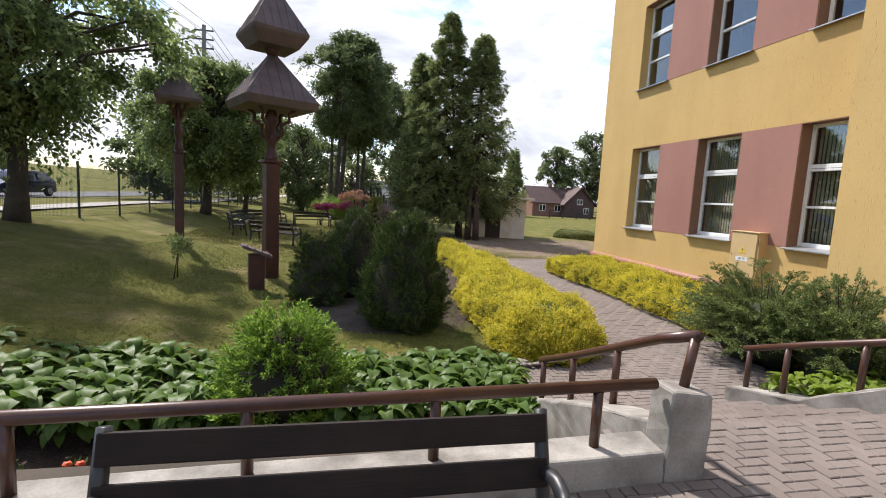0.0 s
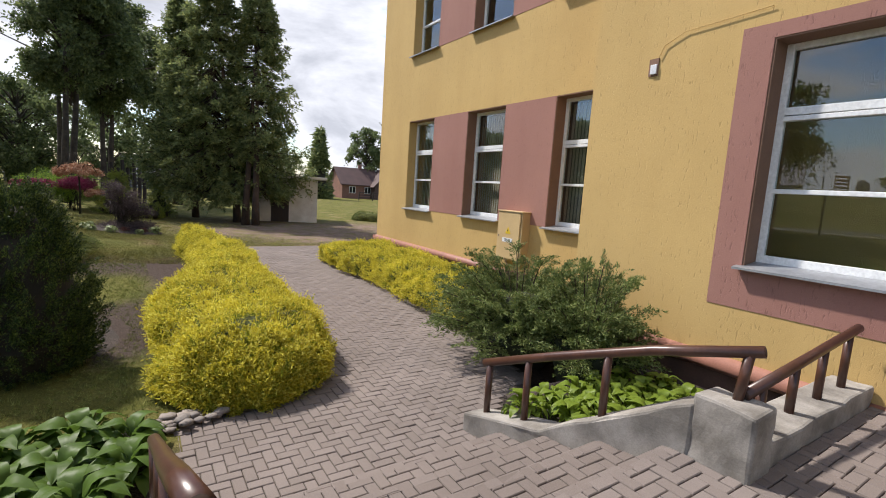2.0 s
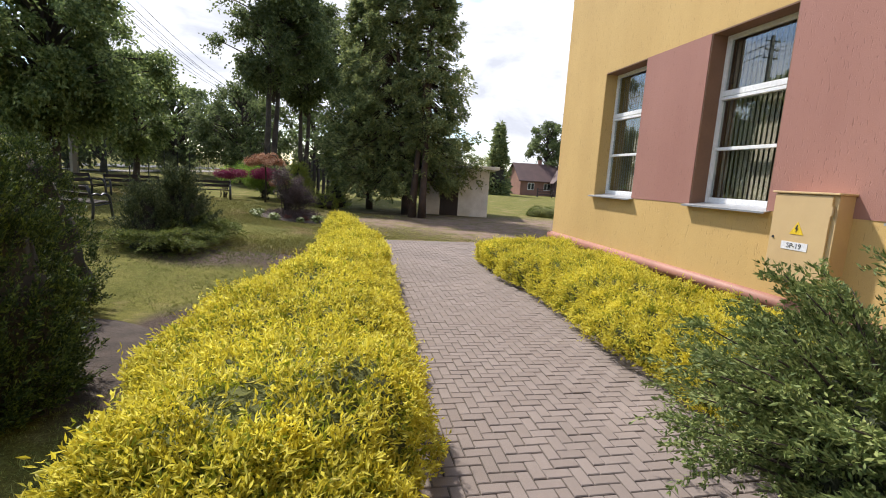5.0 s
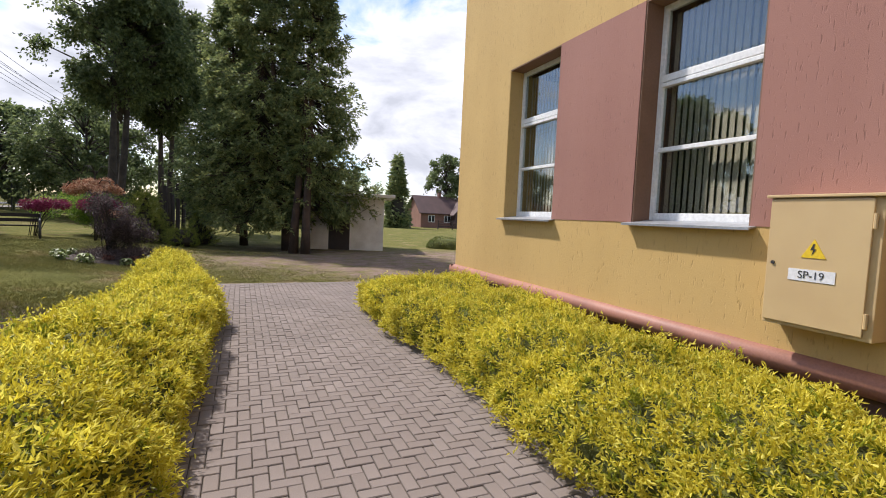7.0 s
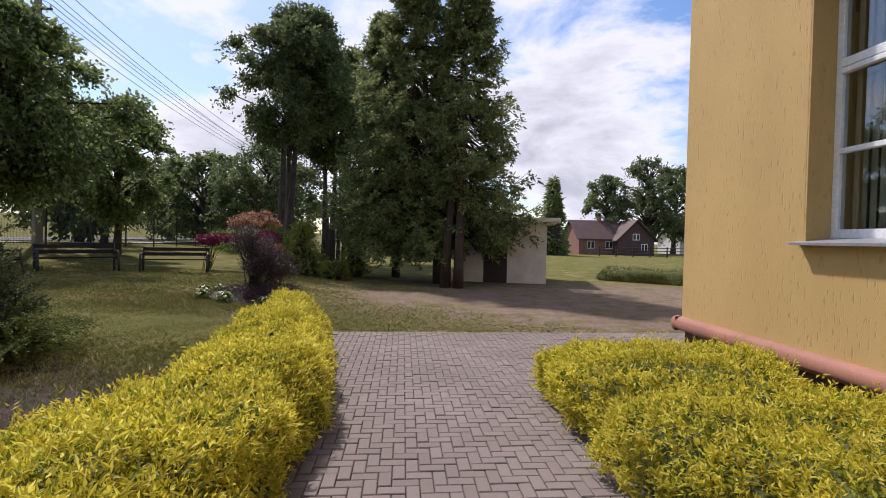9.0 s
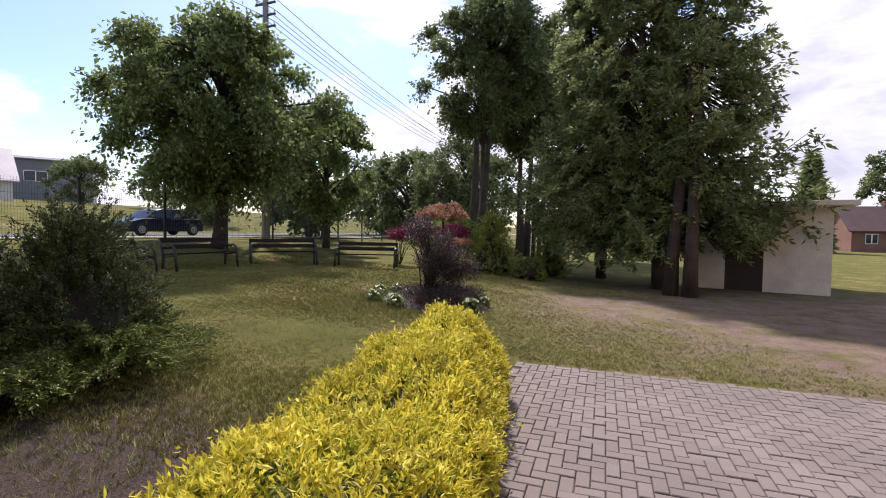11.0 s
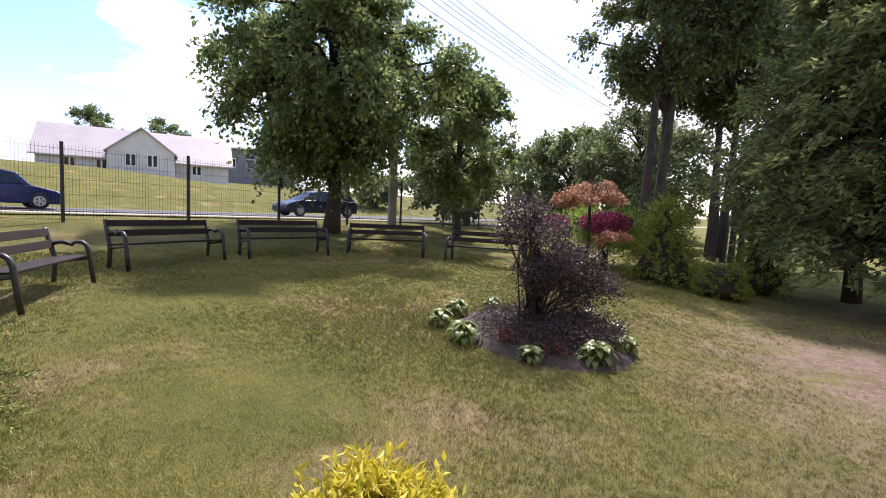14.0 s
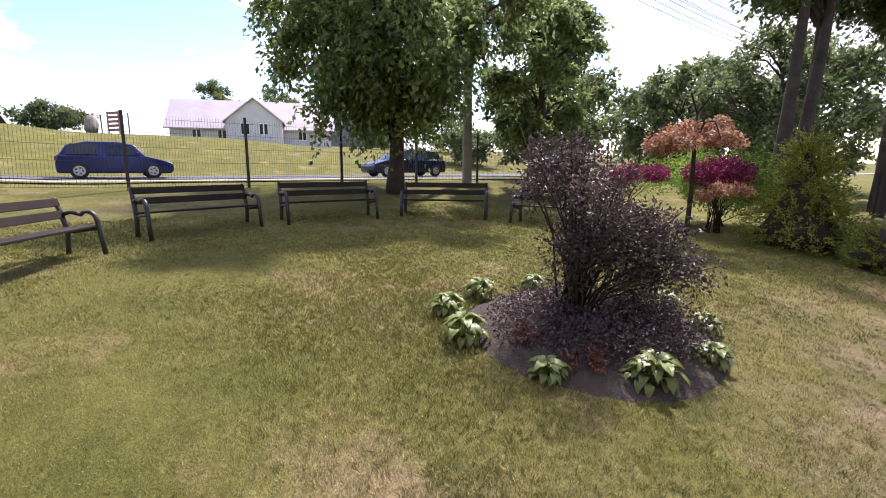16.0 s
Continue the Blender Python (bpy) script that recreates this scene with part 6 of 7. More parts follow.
def house(x, y, yaw, lx, ly, eave, ridge, wall, roof, windows, label, z=None, chimney=True, over=0.4):
    """A gabled house, ridge along its x: walls, pitched roof with thickness, windows with frames, chimney."""
    top = empty("house", pose(x, y, gz(x, y) - 0.3 if z is None else z, 0, 0, yaw), label, "house")
    part("wall", prism([(-lx / 2, -ly / 2), (lx / 2, -ly / 2), (lx / 2, ly / 2), (-lx / 2, ly / 2)], -1.5, eave), wall, top)
    for s in (-1, 1):
        g = bmesh.new()
        v = [[g.verts.new((s * (lx / 2 - d), yy, zz)) for yy, zz in ((-ly / 2, eave), (ly / 2, eave), (0, ridge - 0.05))] for d in (0.0, 0.2)]
        g.faces.new(v[0])
        g.faces.new(v[1][::-1])
        for i in range(3):
            g.faces.new((v[0][i], v[0][(i + 1) % 3], v[1][(i + 1) % 3], v[1][i]))
        part("gable", g, wall, top)
    slope = (ridge - eave) / (ly / 2)
    for s in (-1, 1):
        g = bmesh.new()
        e = ly / 2 + over
        q = [(-lx / 2 - over, 0, ridge + 0.1), (lx / 2 + over, 0, ridge + 0.1), (lx / 2 + over, s * e, eave - over * slope + 0.1), (-lx / 2 - over, s * e, eave - over * slope + 0.1)]
        a = [g.verts.new(p) for p in q]
        b = [g.verts.new((p[0], p[1], p[2] - 0.12)) for p in q]
        g.faces.new(a)
        g.faces.new(b[::-1])
        for i in range(4):
            g.faces.new((a[i], a[(i + 1) % 4], b[(i + 1) % 4], b[i]))
        part("roof", g, roof, top)
    if chimney:
        part("chimney", box(lx * 0.12, lx * 0.12 + 0.5, -0.25, 0.25, ridge - 0.3, ridge + 0.7), BRICKY, top)
    for wx, wz, side, ww, wh in windows:
        if side in ("s", "n"):
            sg = -1 if side == "s" else 1
            fr = part("window", box(wx - ww / 2, wx + ww / 2, sg * ly / 2 - 0.03, sg * ly / 2 + 0.03, wz, wz + wh, 0.01), PVC, top)
            for k in (-1, 1):
                part("pane", box(wx + k * ww / 4 - ww / 4 + 0.06, wx + k * ww / 4 + ww / 4 - 0.06, sg * (ly / 2 + 0.034) - 0.004, sg * (ly / 2 + 0.034) + 0.004, wz + 0.08, wz + wh - 0.08), CARGLASS, fr)
        else:
            sg = 1 if side == "e" else -1
            fr = part("window", box(sg * lx / 2 - 0.03, sg * lx / 2 + 0.03, wx - ww / 2, wx + ww / 2, wz, wz + wh, 0.01), PVC, top)
            for k in (-1, 1):
                part("pane", box(sg * (lx / 2 + 0.034) - 0.004, sg * (lx / 2 + 0.034) + 0.004, wx + k * ww / 4 - ww / 4 + 0.06, wx + k * ww / 4 + ww / 4 - 0.06, wz + 0.08, wz + wh - 0.08), CARGLASS, fr)
    return top


house(-46.2, 30.6, 70, 14.5, 6.0, 1.6, 4.2, HOUSEWHITE, ROOF_PALE, [(x, 0.35, "s", 0.8, 0.9) for x in (-5, -2.8, 4.5)], "long low white house with a pale metal roof", 3.75, False)
house(-43.6, 29.9, -20, 4.0, 4.9, 2.0, 4.0, HOUSEWHITE, ROOF_PALE, [(-0.8, 0.7, "e", 0.8, 1.1), (0.8, 0.7, "e", 0.8, 1.1)], "white gabled porch of the long house with two windows", 3.75, False, 0.25)
house(-73.16, 51.38, 54, 22.0, 12.0, 5.5, 6.4, HOUSEGREY, HOUSEGREY, [(x, 2.6, "s", 2.4, 1.4) for x in (-7, -3, 1, 5)], "large pale blue-grey flat-roofed hall behind the houses", 4.6, False)
house(-57.0, 5.0, 70, 9.0, 6.0, 2.0, 4.6, BRICKY, ROOF_DARK, [(0, 0.8, "s", 1.2, 1.1)], "dark-roofed house on the bank", 3.2)
house(6.0, 70.5, 4, 9.5, 7.0, 2.4, 4.6, HOUSEGREY, ROOF_DARK, [(-3.2, 1.0, "s", 1.5, 1.0), (-1.0, 1.0, "s", 1.0, 1.0), (2.0, 1.0, "s", 1.5, 1.0)], "low grey house with a dark roof behind the trees", -0.6)
house(33.6, 77.0, 0, 6.5, 6.5, 2.5, 5.0, BRICKY, ROOF_BROWN, [(-1.5, 0.9, "s", 1.1, 1.1), (1.2, 0.9, "s", 1.1, 1.1)], "red-brown house with a steep brown roof", -0.2)
house(38.0, 74.5, 88, 5.0, 5.2, 2.4, 5.0, ROOF_BROWN, ROOF_BROWN, [(0, 2.2, "w", 1.0, 0.9), (-1.2, 0.7, "w", 0.9, 1.0)], "dark gabled house with a steep roof", -0.2, False)
house(56.0, 88.0, 5, 8.0, 6.0, 2.6, 5.0, HOUSEWHITE, ROOF_DARK, [(-1.5, 0.9, "s", 1.1, 1.1)], "distant pale house behind the field", -0.2)


def rail_fence(x0, y0, x1, y1, n, h, label):
    top = empty("field_fence", pose(x0, y0, gz(x0, y0)), label, "fence")
    for k in range(n + 1):
        t = k / n
        x, y = (x1 - x0) * t, (y1 - y0) * t
        part("post", box(x - 0.06, x + 0.06, y - 0.06, y + 0.06, -0.2, h), DARKDOOR, top)
    d = Vector((x1 - x0, y1 - y0, 0))
    for z in (h * 0.35, h * 0.62, h * 0.9):
        part("rail", tube([(0, 0, z), d + Vector((0, 0, z))], 0.05, 5), DARKDOOR, top)
    return top


rail_fence(30.0, 66.0, 50.0, 62.0, 10, 1.3, "dark wooden rail fence by the field")
rail_fence(-1.0, 62.0, 14.0, 61.0, 9, 1.1, "dark wooden rail fence before the grey house")
for k, (x, y, h) in enumerate(((1.45, 33.9, 2.3), (1.75, 34.0, 2.0), (1.95, 34.3, 2.5), (2.2, 34.4, 2.1), (2.5, 34.9, 2.4), (2.75, 35.2, 2.2), (3.0, 35.6, 2.0), (1.2, 34.6, 1.2))):
    tagged(part("wooden_stake", tube([(x, y, gz(x, y) - 0.1), (x + 0.03, y, gz(x, y) + h * 0.5), (x, y, gz(x, y) + h)], [0.11, 0.10, 0.09], 7), DARKDOOR), "tall dark upright wooden stake on the lawn", "stake", "upright stakes on the lawn")
loaf_hedge("low_box_hedge", [(13.8, 28.9), (16.5, 25.9), (19.5, 22.8)], [0.5, 0.5, 0.5], [0.5, 0.5, 0.5], [0.6, 0.6, 0.6], 12000, (L_JUN, L_JUN), "low clipped dark green hedge by the sandy yard", 8)


def playground():
    top = empty("climbing_frame", pose(-43.5, 18.5, gz(-43.5, 18.5) - 0.1, 0, 0, 30), "small red climbing frame on the grassy bank", "climbing frame")
    for s in (-0.7, 0.7):
        part("post", tube([(s, 0, 0), (s, 0, 1.9)], 0.06, 6), BRICKY, top)
    for k in range(5):
        part("slat", box(-0.7, 0.7, -0.03, 0.03, 0.3 + 0.34 * k, 0.5 + 0.34 * k), BRICKY, top)
    for s in (-1.6, 1.9):
        part("side_post", tube([(s, 0, 0), (s, 0, 1.7)], 0.05, 6), GALV, top)
    st = tagged(part("memorial_stone", blob((-43.8, 17.0, gz(-43.8, 17.0) + 0.55), (0.75, 0.5, 0.85), 5, 0.3), STONE, smooth=True), "grey upright boulder on the grassy bank", "stone")
    return st


playground()
for k, (x, y, h, r) in enumerate(((-52.0, 28.2, 6.2, 2.4), (-57.76, 36.5, 7.0, 3.5), (-40.13, 49.67, 6.5, 3.0), (-46.74, 45.47, 5.0, 3.0), (-48.98, 14.19, 2.0, 2.2), (-26.93, 42.94, 3.0, 2.4))):
    tree("bank_tree", x, y, h, 0.5, 0.15, r, 5000, L_FAR, BARK, "round green tree on the grassy bank", 50 + k, 0.2, 0.3, (0, 0), 20)


FLAGRED = two_tone("dark_red_cloth", (0.16, 0.03, 0.03), (0.10, 0.025, 0.03), 4, 80, 0.9, 0.1, 0.002)


def flagpole():
    top = empty("flagpole", pose(18.1, 29.3, gz(18.1, 29.3)), "white metal flagpole at the edge of the yard", "flagpole")
    part("pole", tube([(0, 0, -0.1), (0, 0, 2.5), (0, 0, 5.2)], [0.06, 0.05, 0.04], 10), PVC, top, smooth=True)
    part("finial", blob((0, 0, 5.25), (0.07, 0.07, 0.07), 1, 0.05, 6, 10), PVC, top, smooth=True)
    part("foot", box(-0.2, 0.2, -0.2, 0.2, -0.1, 0.12, 0.02), CONCRETE, top)
    cloth = bmesh.new()
    rows = []
    for i in range(9):
        z = 5.1 - 1.35 * i / 8
        rows.append([cloth.verts.new((-0.05 - 0.16 * k / 5 * (0.5 + 0.5 * math.sin(i * 0.35 + 0.6)), 0.05 * math.sin(k * 2.1 + i * 0.3), z - 0.05 * k)) for k in range(6)])
    for a, b in zip(rows, rows[1:]):
        for k in range(5):
            cloth.faces.new((a[k], a[k + 1], b[k + 1], b[k]))
    part("flag", cloth, FLAGRED, top, "dark red flag hanging limp", smooth=True)
    return top


flagpole()

# ---- hostas ----


def hosta_leaf(size, wide, seed):
    """One arched, ribbed, pointed leaf on its stalk, along +x from the root."""
    bm = bmesh.new()
    rows = []
    for i in range(7):
        t = i / 6
        w = wide * math.sin(math.pi * min(1, t * 0.93 + 0.07)) ** 0.75 * (1 if t < 1 else 0.02)
        x, z = size * (0.45 + 0.9 * t), size * (0.62 + 0.35 * math.sin(t * 2.3) - 0.55 * t * t)
        rows.append([bm.verts.new((x, s * w, z + 0.22 * abs(s) * w - 0.1 * w * (s * s) + 0.008 * math.sin(9 * t + 4 * s + seed))) for s in (-1, -0.5, 0, 0.5, 1)])
    for a, b in zip(rows, rows[1:]):
        for k in range(4):
            bm.faces.new((a[k], a[k + 1], b[k + 1], b[k]))
    st = [bm.verts.new((0, 0, 0)), bm.verts.new((size * 0.03, 0.012, 0)), rows[0][2]]
    bm.faces.new(st)
    me = bpy.data.meshes.new("leaf")
    bm.to_mesh(me)
    bm.free()
    me.polygons.foreach_set("use_smooth", np.full(len(me.polygons), True))
    return me


def make_hosta(size, count, mat, label, group, seed, slim=0.28):
    rng = random.Random(seed)
    top = empty("hosta_plant", pose(0, 0, 0), label, "hosta", group)
    shapes = [hosta_leaf(size * s, size * s * slim, k) for k, s in enumerate((1.0, 0.85, 1.1))]
    for me in shapes:
        me.materials.append(mat)
    for k in range(count):
        t = k / count
        o = hang(new("leaf", shapes[k % 3]), top)
        o.matrix_local = pose(rng.uniform(-0.03, 0.03), rng.uniform(-0.03, 0.03), 0, rng.uniform(-14, 14), -34 + 44 * (1 - t) - 18 * t + rng.uniform(-8, 8) + 20, k * 137.5 + rng.uniform(-15, 15))
        s = 0.65 + 0.4 * t
        o.scale = (s, s, s)
    return top


rg = random.Random(5)
hosta = make_hosta(0.225, 40, L_HOSTA, "lush green hosta with broad pointed leaves in the bed", "hostas in the porch bed", 1)
spots = [(-4.2 + 0.36 * k + rg.uniform(-0.08, 0.08), y + rg.uniform(-0.07, 0.07)) for k in range(17) for y in (4.7, 5.1, 5.5, 5.9)]
spots = [s for s in spots if (s[0] + 0.02) ** 2 + (s[1] - 5.0) ** 2 > 0.2] + [(2.1, 5.55), (2.25, 5.05), (1.95, 4.7), (2.3, 4.55), (1.85, 5.3), (1.8, 5.85), (2.2, 5.95), (2.5, 5.4), (2.5, 5.8)]
hosta.matrix_world = pose(*spots[0], gz(*spots[0]))
for x, y in spots[1:]:
    h = copy_thing(hosta, pose(x, y, max(0.0, gz(x, y) * 0.5), rg.uniform(-6, 6), rg.uniform(-6, 6), rg.uniform(0, 360)) @ Matrix.Scale(rg.uniform(0.85, 1.2), 4))
hosta2 = make_hosta(0.165, 32, L_LIME, "bright green hosta in the bed by the juniper", "hostas beside the steps", 2)
spots = [(5.62 + 0.34 * i + 0.1 * (j % 2) - 0.19 * (j == 4), 3.4 + 0.3 * j) for j in range(5) for i in range(5)]
hosta2.matrix_world = pose(*spots[0], 0.22)
for x, y in spots[1:]:
    copy_thing(hosta2, pose(x, y, 0.22, rg.uniform(-6, 6), rg.uniform(-6, 6), rg.uniform(0, 360)))
tagged(part("bed_right", prism([(5.54, 3.12), (7.67, 3.12), (7.67, 5.0), (5.54, 5.0)], -0.05, 0.22), SOIL), "dark soil of the raised bed beside the steps", "soil", kind="structure")
hosta3 = make_hosta(0.13, 44, L_VARIEG, "small cream-edged hosta in the round bed", "hostas round the purple shrub", 3, 0.26)
spots = [(1.44, 19.08), (1.94, 18.86), (2.65, 18.96), (3.04, 19.52), (3.12, 20.16), (2.82, 20.76), (1.25, 19.61), (1.34, 20.25), (2.33, 21.04)]
hosta3.matrix_world = pose(*spots[0], gz(*spots[0]) + 0.02)
for x, y in spots[1:]:
    copy_thing(hosta3, pose(x, y, gz(x, y) + 0.02, 0, 0, rg.uniform(0, 360)) @ Matrix.Scale(rg.uniform(0.85, 1.25), 4))


def soil_bed(name, cx, cy, rx, ry, label, seed):
    bm = bmesh.new()
    ring, inner = [], []
    for k in range(28):
        a = 2 * math.pi * k / 28
        s = 1 + 0.08 * lump((math.cos(a), math.sin(a), 0), 2, seed)
        x, y = cx + rx * s * math.cos(a), cy + ry * s * math.sin(a)
        ring.append(bm.verts.new((x, y, gz(x, y) - 0.03)))
        x, y = cx + rx * 0.8 * math.cos(a), cy + ry * 0.8 * math.sin(a)
        inner.append(bm.verts.new((x, y, gz(x, y) + 0.05)))
    c = bm.verts.new((cx, cy, gz(cx, cy) + 0.08))
    for k in range(28):
        j = (k + 1) % 28
        bm.faces.new((ring[k], ring[j], inner[j], inner[k]))
        bm.faces.new((inner[k], inner[j], c))
    return tagged(part(name, bm, SOIL, smooth=True), label, "soil", kind="structure")


soil_bed("bed_round", 2.3, 19.9, 1.08, 1.12, "round bed of dark soil on the lawn", 1)
soil_bed("bed_conifers", 1.15, 8.9, 1.3, 1.45, "dark soil under the conifers", 2)

FLOWER = two_tone("orange_petals", (0.62, 0.09, 0.02), (0.55, 0.05, 0.02), 6, 40, 0.6, 0.1, 0.001)


def marigold(x, y, seed):
    rng = np.random.default_rng(seed)
    top = empty("marigold", pose(x, y, max(0.0, gz(x, y))), "small orange marigold in the soil bed", "flower", "marigolds in the porch bed")
    part("leaves", leaf_cloud("leaves", rng.normal(size=(70, 3)) * [0.05, 0.05, 0.03] + [0, 0, 0.08], rand_dirs(70, rng) + [0, 0, 0.5], 0.05, 0.014, rng), L_HOSTA, top)
    for k in range(2):
        c = Vector((rng.normal() * 0.04, rng.normal() * 0.04, 0.16 + 0.02 * k))
        part("flower", blob(c, (0.03, 0.03, 0.02), seed, 0.4, 5, 8), FLOWER, top, "orange flower head")
    return top


for k in range(16):
    marigold(-3.0 + 0.36 * k + rg.uniform(-0.1, 0.1), 3.65 + rg.uniform(-0.2, 0.35), 100 + k)

# ---- stones at the path edge ----
for k in range(84):
    t = rg.random()
    x = 2.45 + 1.05 * t + rg.uniform(-0.10, 0.10)
    y = 5.95 + 0.42 * t + rg.uniform(-0.12, 0.12)
    s = rg.uniform(0.03, 0.062)
    tagged(part("edging_stone", blob((x, y, 0.03 + rg.uniform(0, 0.04)), (s * rg.uniform(1, 1.5), s, s * 0.5), k * 3.1, 0.55, 6, 9), STONE, smooth=True), "rounded grey-brown field stone at the path edge", "stone", "edging stones")

# ---- pavers ----
U = 0.0888
LEFT = ([4.4, 6.05, 6.8, 7.6, 17.3], [2.72, 2.72, 3.75, 4.52, 4.27])
RIGHT = ([4.4, 4.95, 5.6, 9.0, 13.5, 14.8, 15.3, 17.3], [5.22, 5.3, 6.45, 7.35, 7.25, 8.15, 10.4, 10.4])


def herringbone(x0, x1, y0, y1):
    """Centre, half-length along x and y of every paver in a herringbone over a rectangle."""
    for j in range(int(y0 / U) - 2, int(y1 / U) + 2):
        for i in range(int(x0 / U) - 2, int(x1 / U) + 2):
            r = (i - j) % 4
            if r == 0:
                yield (i + 1) * U, (j + 0.5) * U, U, U / 2
            elif r == 3:
                yield (i + 0.5) * U, (j + 1) * U, U / 2, U


def paver_shape(hx, hy, th=0.05, gap=0.0035, ch=0.005):
    a, b = hx - gap, hy - gap
    v = [(-a, -b, -th), (a, -b, -th), (a, b, -th), (-a, b, -th), (-a, -b, -ch), (a, -b, -ch), (a, b, -ch), (-a, b, -ch), (-a + ch, -b + ch, 0), (a - ch, -b + ch, 0), (a - ch, b - ch, 0), (-a + ch, b - ch, 0)]
    f = [(0, 1, 5, 4), (1, 2, 6, 5), (2, 3, 7, 6), (3, 0, 4, 7), (4, 5, 9, 8), (5, 6, 10, 9), (6, 7, 11, 10), (7, 4, 8, 11), (8, 9, 10, 11)]
    return np.array(v), np.array(f)


def lay(spots, name, parent, zf, ya=-99.0, yb=99.0):
    """Lays pavers as one joined part, cut off at two lines across."""
    rng = np.random.default_rng(9)
    vv, ff, n = [], [], 0
    for x, y, hx, hy in spots:
        v, f = paver_shape(hx, hy)
        v = v + [x, y, zf(x, y)]
        v[:, 1] = np.clip(v[:, 1], ya, yb)
        v[:, 2] += rng.normal() * 0.0018 + (v[:, 0] - x) * rng.normal() * 0.008 + (v[:, 1] - y) * rng.normal() * 0.008
        vv.append(v)
        ff.append(f + n)
        n += 12
    ob = part(name, flat_mesh(name, np.concatenate(vv), np.concatenate(ff)), PAVER, parent)
    return tagged(ob, kind="stuff")


bed = bpy.data.objects["path_bed"]
near, rest = [], []
for p in herringbone(2.6, 10.5, 4.5, 17.3):
    x, y = p[0], p[1]
    if np.interp(y, *LEFT) < x < np.interp(y, *RIGHT) and 4.52 < y < 17.26:
        (near if 4.7 < x < 6.5 and 7.9 < y < 10.8 else rest).append(p)
lay(rest, "pavers", bed, lambda x, y: 0.0, 4.56, 17.25)
flat_a, flat_b = (flat_mesh("paver", *paver_shape(hx, hy)) for hx, hy in ((U, U / 2), (U / 2, U)))
for me in (flat_a, flat_b):
    me.materials.append(PAVER)
for x, y, hx, hy in near:
    o = hang(new("paver", flat_a if hx > hy else flat_b), bed)
    o.matrix_world = pose(x, y, rg.gauss(0, 0.0018), rg.gauss(0, 0.4), rg.gauss(0, 0.4), 0)
slab = bpy.data.objects["porch_slab"]
for x0, x1, y1 in ((-4.0, 2.42, 2.68), (2.42, 5.5, 3.30), (5.5, XP - 0.05, 2.86)):
    lay([p for p in herringbone(x0, x1, -2.0, y1 + 0.1) if x0 < p[0] <= x1 and p[1] < y1 + 0.02], "pavers", slab, lambda x, y: PORCH, -3.0, y1)
for i in range(3):
    st = bpy.data.objects[f"steps_{i + 1}"]
    ya, yb = Y0 + TREAD * i, Y0 + TREAD * (i + 1)
    z = PORCH - RISE * (i + 1)
    lay([p for p in herringbone(2.6, 5.5, ya, yb) if 2.7 < p[0] < 5.48 and ya - 0.03 < p[1] < yb + 0.03], "pavers", st, lambda x, y, z=z: z, ya, yb)
for i in range(4):
    yr, zt = Y0 + TREAD * i, PORCH - RISE * i
    par = slab if i == 0 else bpy.data.objects[f"steps_{i}"]
    for k in range(15):
        x = 2.72 + (k + 0.5) * 0.183
        if x < 5.45 - 0.21 * (yr - 3.16):
            part("riser_block", box(x - 0.0885, x + 0.0885, yr - 0.06, yr + 0.012, zt - RISE + 0.002, zt - 0.001, 0.005), PAVER, par)

# ---- grass ----


def grass_mat(name, g0, g1, g2, dry):
    k = Mat(name, 0.65, 0.0, 0.25)
    patch = k.noise(0.85, 6.0, 0.62)
    green = k.ramp(k.island(), (0, g0), (0.5, g1), (1, g2))
    straw = k.ramp(k.island(), (0, (0.25, 0.17, 0.08)), (0.5, (0.36, 0.26, 0.14)), (1, (0.48, 0.38, 0.22)))
    col = k.mix(k.ramp(patch, (0.54, (0.08,) * 3), (0.70, (dry,) * 3)), green, straw)
    k.color(k.mix(0.6, col, k.ramp(k.noise(1.3, 5.0, 0.6), (0.3, (0.75,) * 3), (0.7, (1.25,) * 3)), "MULTIPLY"))
    return k.m


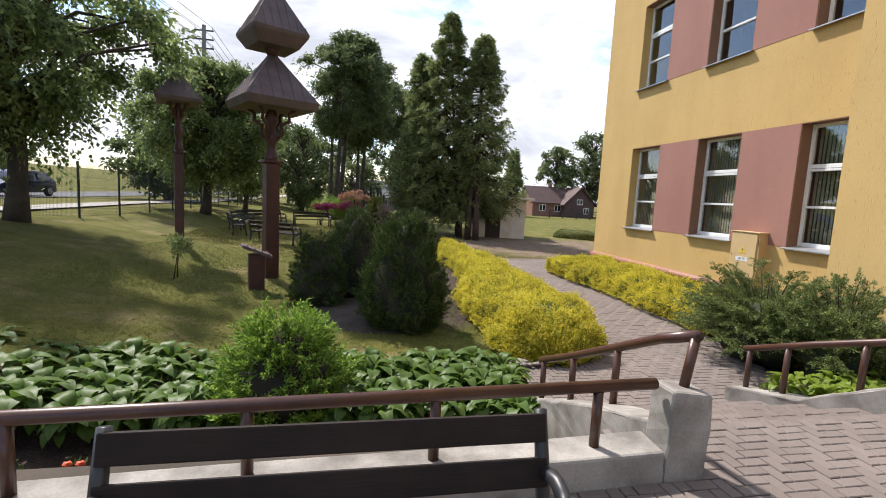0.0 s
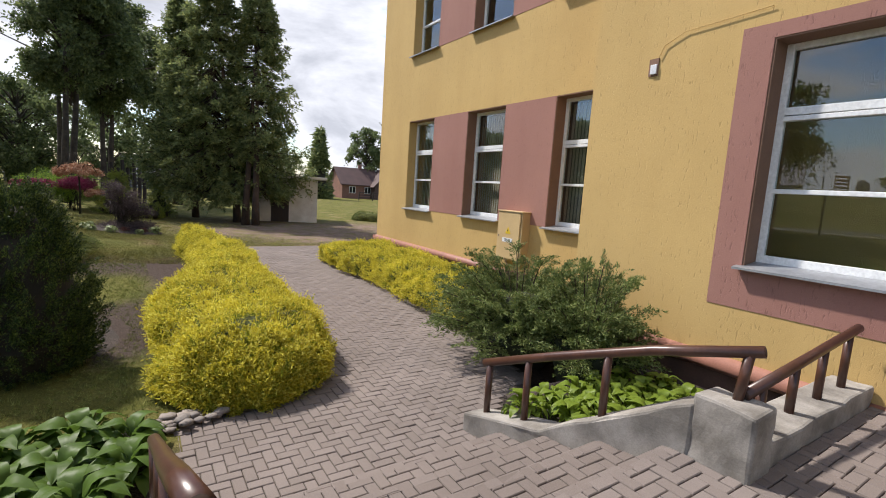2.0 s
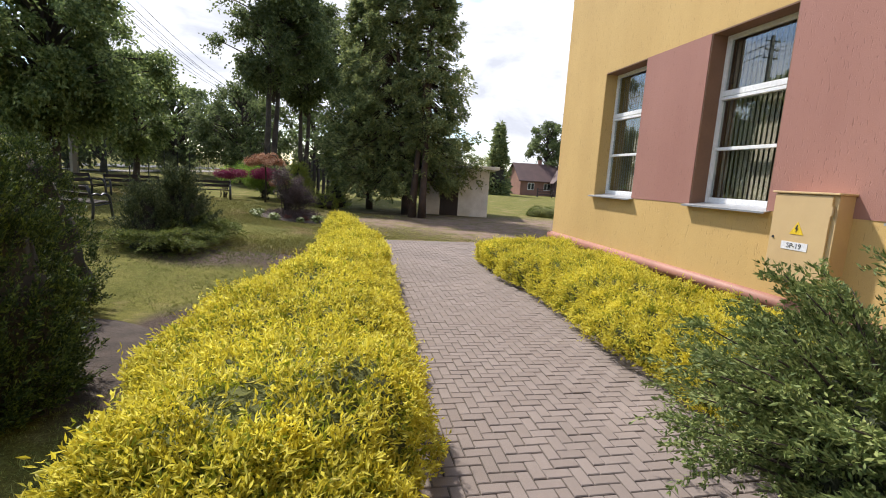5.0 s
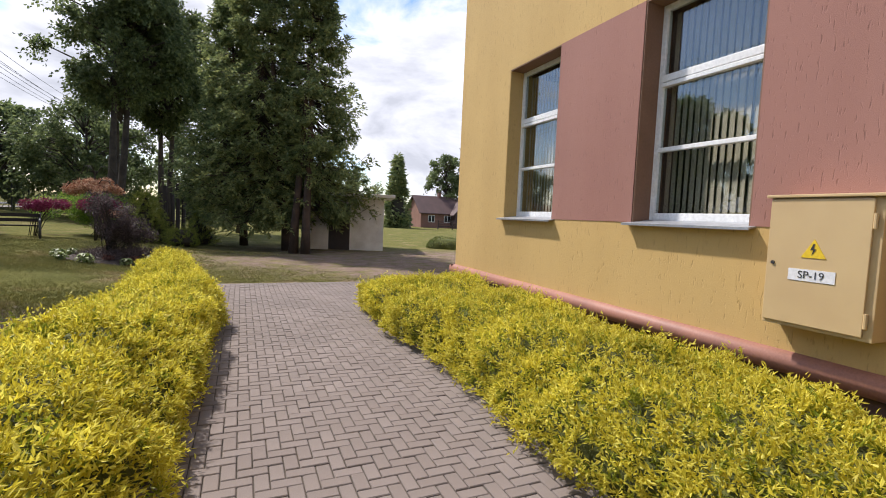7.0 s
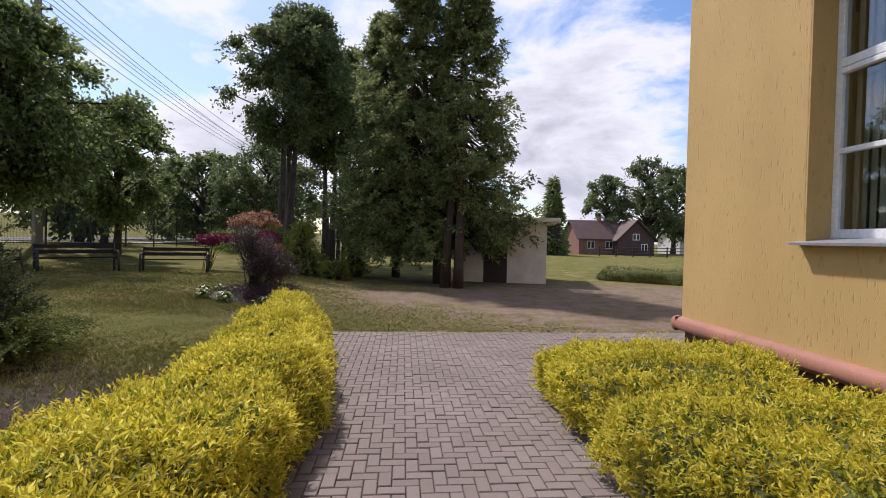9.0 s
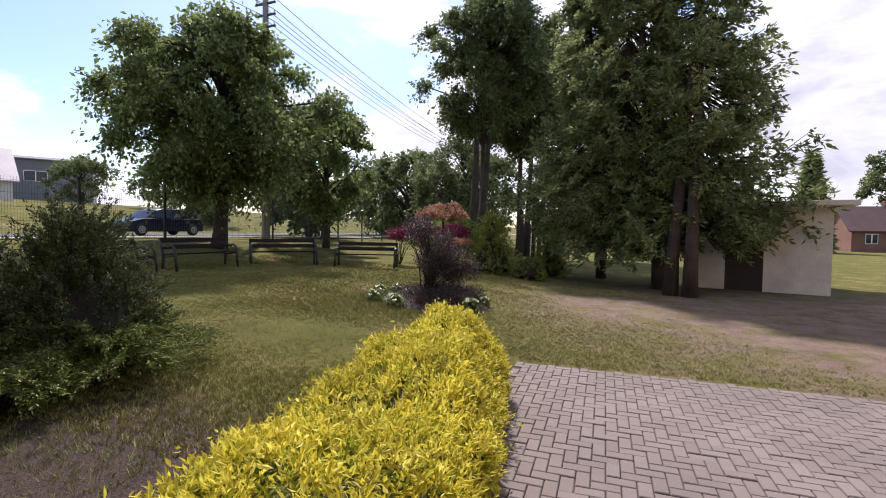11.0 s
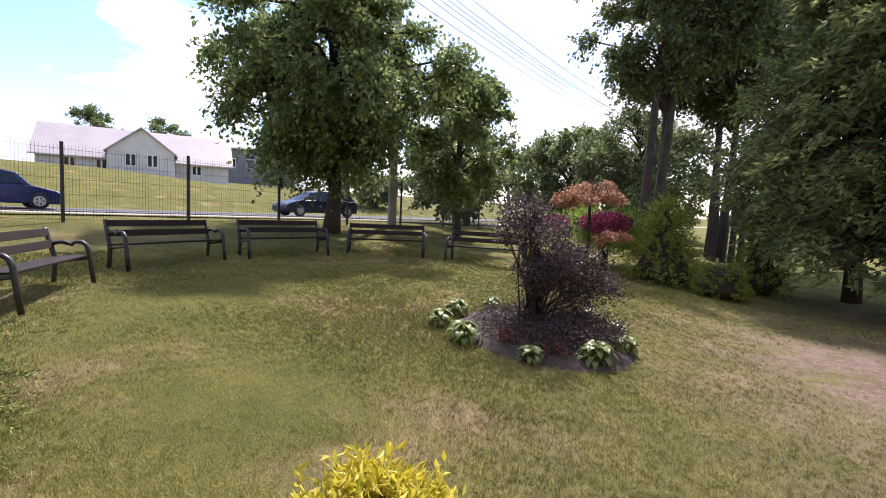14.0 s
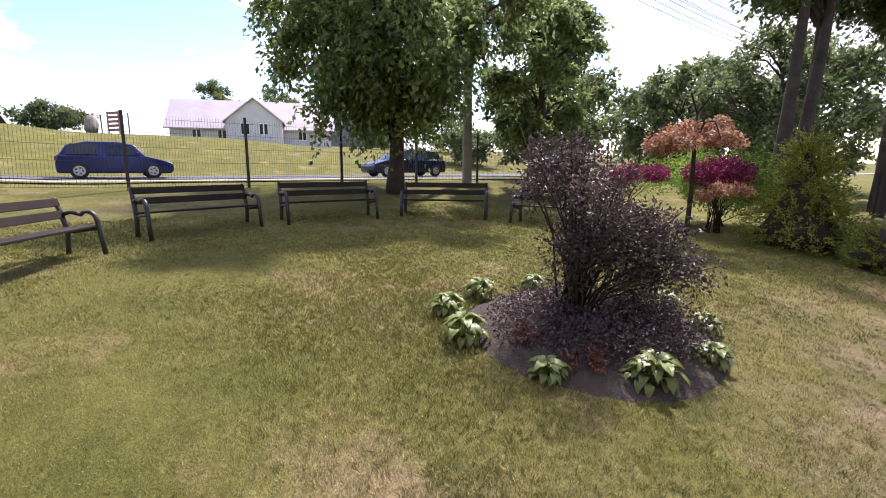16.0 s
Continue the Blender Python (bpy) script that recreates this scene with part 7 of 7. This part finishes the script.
def blades(name, n, x0, x1, y0, y1, keep, hgt, seed, near=None, mat=None):
    """Thin bent blades in small tufts, thinning out with the distance from a place."""
    rng = np.random.default_rng(seed)
    per = 8
    n = n // per
    x, y = rng.uniform(x0, x1, n), rng.uniform(y0, y1, n)
    wide = np.full(n, 1.0)
    if near is not None:
        far = np.maximum(np.hypot(x - near[0], y - near[1]), 0.5)
        ok = rng.random(n) < np.clip((2.4 / far) ** 1.5, 0.05, 1)
        wide = np.clip(far / 2.6, 1, 2.6)
        x, y, wide = x[ok], y[ok], wide[ok]
    ok = keep(x, y)
    x, y, wide = x[ok], y[ok], np.repeat(wide[ok], per)
    tall, bend = np.repeat(rng.uniform(0.5, 1.5, len(x)), per), np.repeat(rng.normal(size=(len(x), 2)) * 0.6, per, 0)
    x, y = np.repeat(x, per), np.repeat(y, per)
    m = len(x)
    x, y = x + rng.normal(size=m) * 0.011 * wide, y + rng.normal(size=m) * 0.011 * wide
    z = Z(x, y) - 0.008
    a = rng.uniform(0, 2 * math.pi, m)
    h = hgt * rng.uniform(0.5, 1.3, m) * tall
    w = 0.0021 * wide
    ln = (rng.normal(size=(m, 2)) * 0.6 + bend) * h[:, None]
    v = np.stack([np.stack([x - w * np.cos(a), y - w * np.sin(a), z], 1), np.stack([x + w * np.cos(a), y + w * np.sin(a), z], 1), np.stack([x + ln[:, 0], y + ln[:, 1], z + h + 0.012], 1)], 1).reshape(-1, 3)
    return tagged(part(name, flat_mesh(name, v, np.arange(m * 3).reshape(-1, 3)), mat or GRASS), "short mown grass blades of the lawn", "grass", kind="stuff")


GRASS = grass_mat("grass_blades", (0.06, 0.072, 0.014), (0.20, 0.205, 0.046), (0.46, 0.43, 0.15), 0.8)
FRESH = grass_mat("greener_grass_blades", (0.07, 0.10, 0.016), (0.17, 0.215, 0.04), (0.34, 0.37, 0.10), 0.35)
hedge_x = lambda y: np.interp(y, [6, 12, 14, 16.3], [2.9, 3.0, 3.5, 3.6])
sandy = lambda x, y: 1.5 * np.exp(-((x - 10.8) / 4.8) ** 2 - ((y - 20.3) / 3.6) ** 2) + 0.7 * np.exp(-((x - 7.2) / 2.6) ** 2 - ((y - 25.5) / 3.2) ** 2) + 0.55 * np.exp(-((x - 4.6) / 1.8) ** 2 - ((y - 22) / 2) ** 2)
thin = np.random.default_rng(4)
blades("lawn_grass", 2000000, -4.5, 9.0, 14.0, 25.0, lambda x, y: ((x - 2.3) ** 2 / 1.0 + (y - 19.9) ** 2 / 1.08 > 1) & ((x < hedge_x(y)) | ((y > 17.0) & (x < 4.15)) | (y > 17.32)) & (sandy(x, y) < 0.1 + 0.75 * thin.random(len(x))), 0.018, 1, (3.0, 17.6))
blades("lawn_grass", 170000, -4.0, 2.75, 6.0, 14.0, lambda x, y: ((x - 1.05) ** 2 / 2.0 + (y - 9.15) ** 2 / 2.2 > 1), 0.024, 2, None, FRESH)
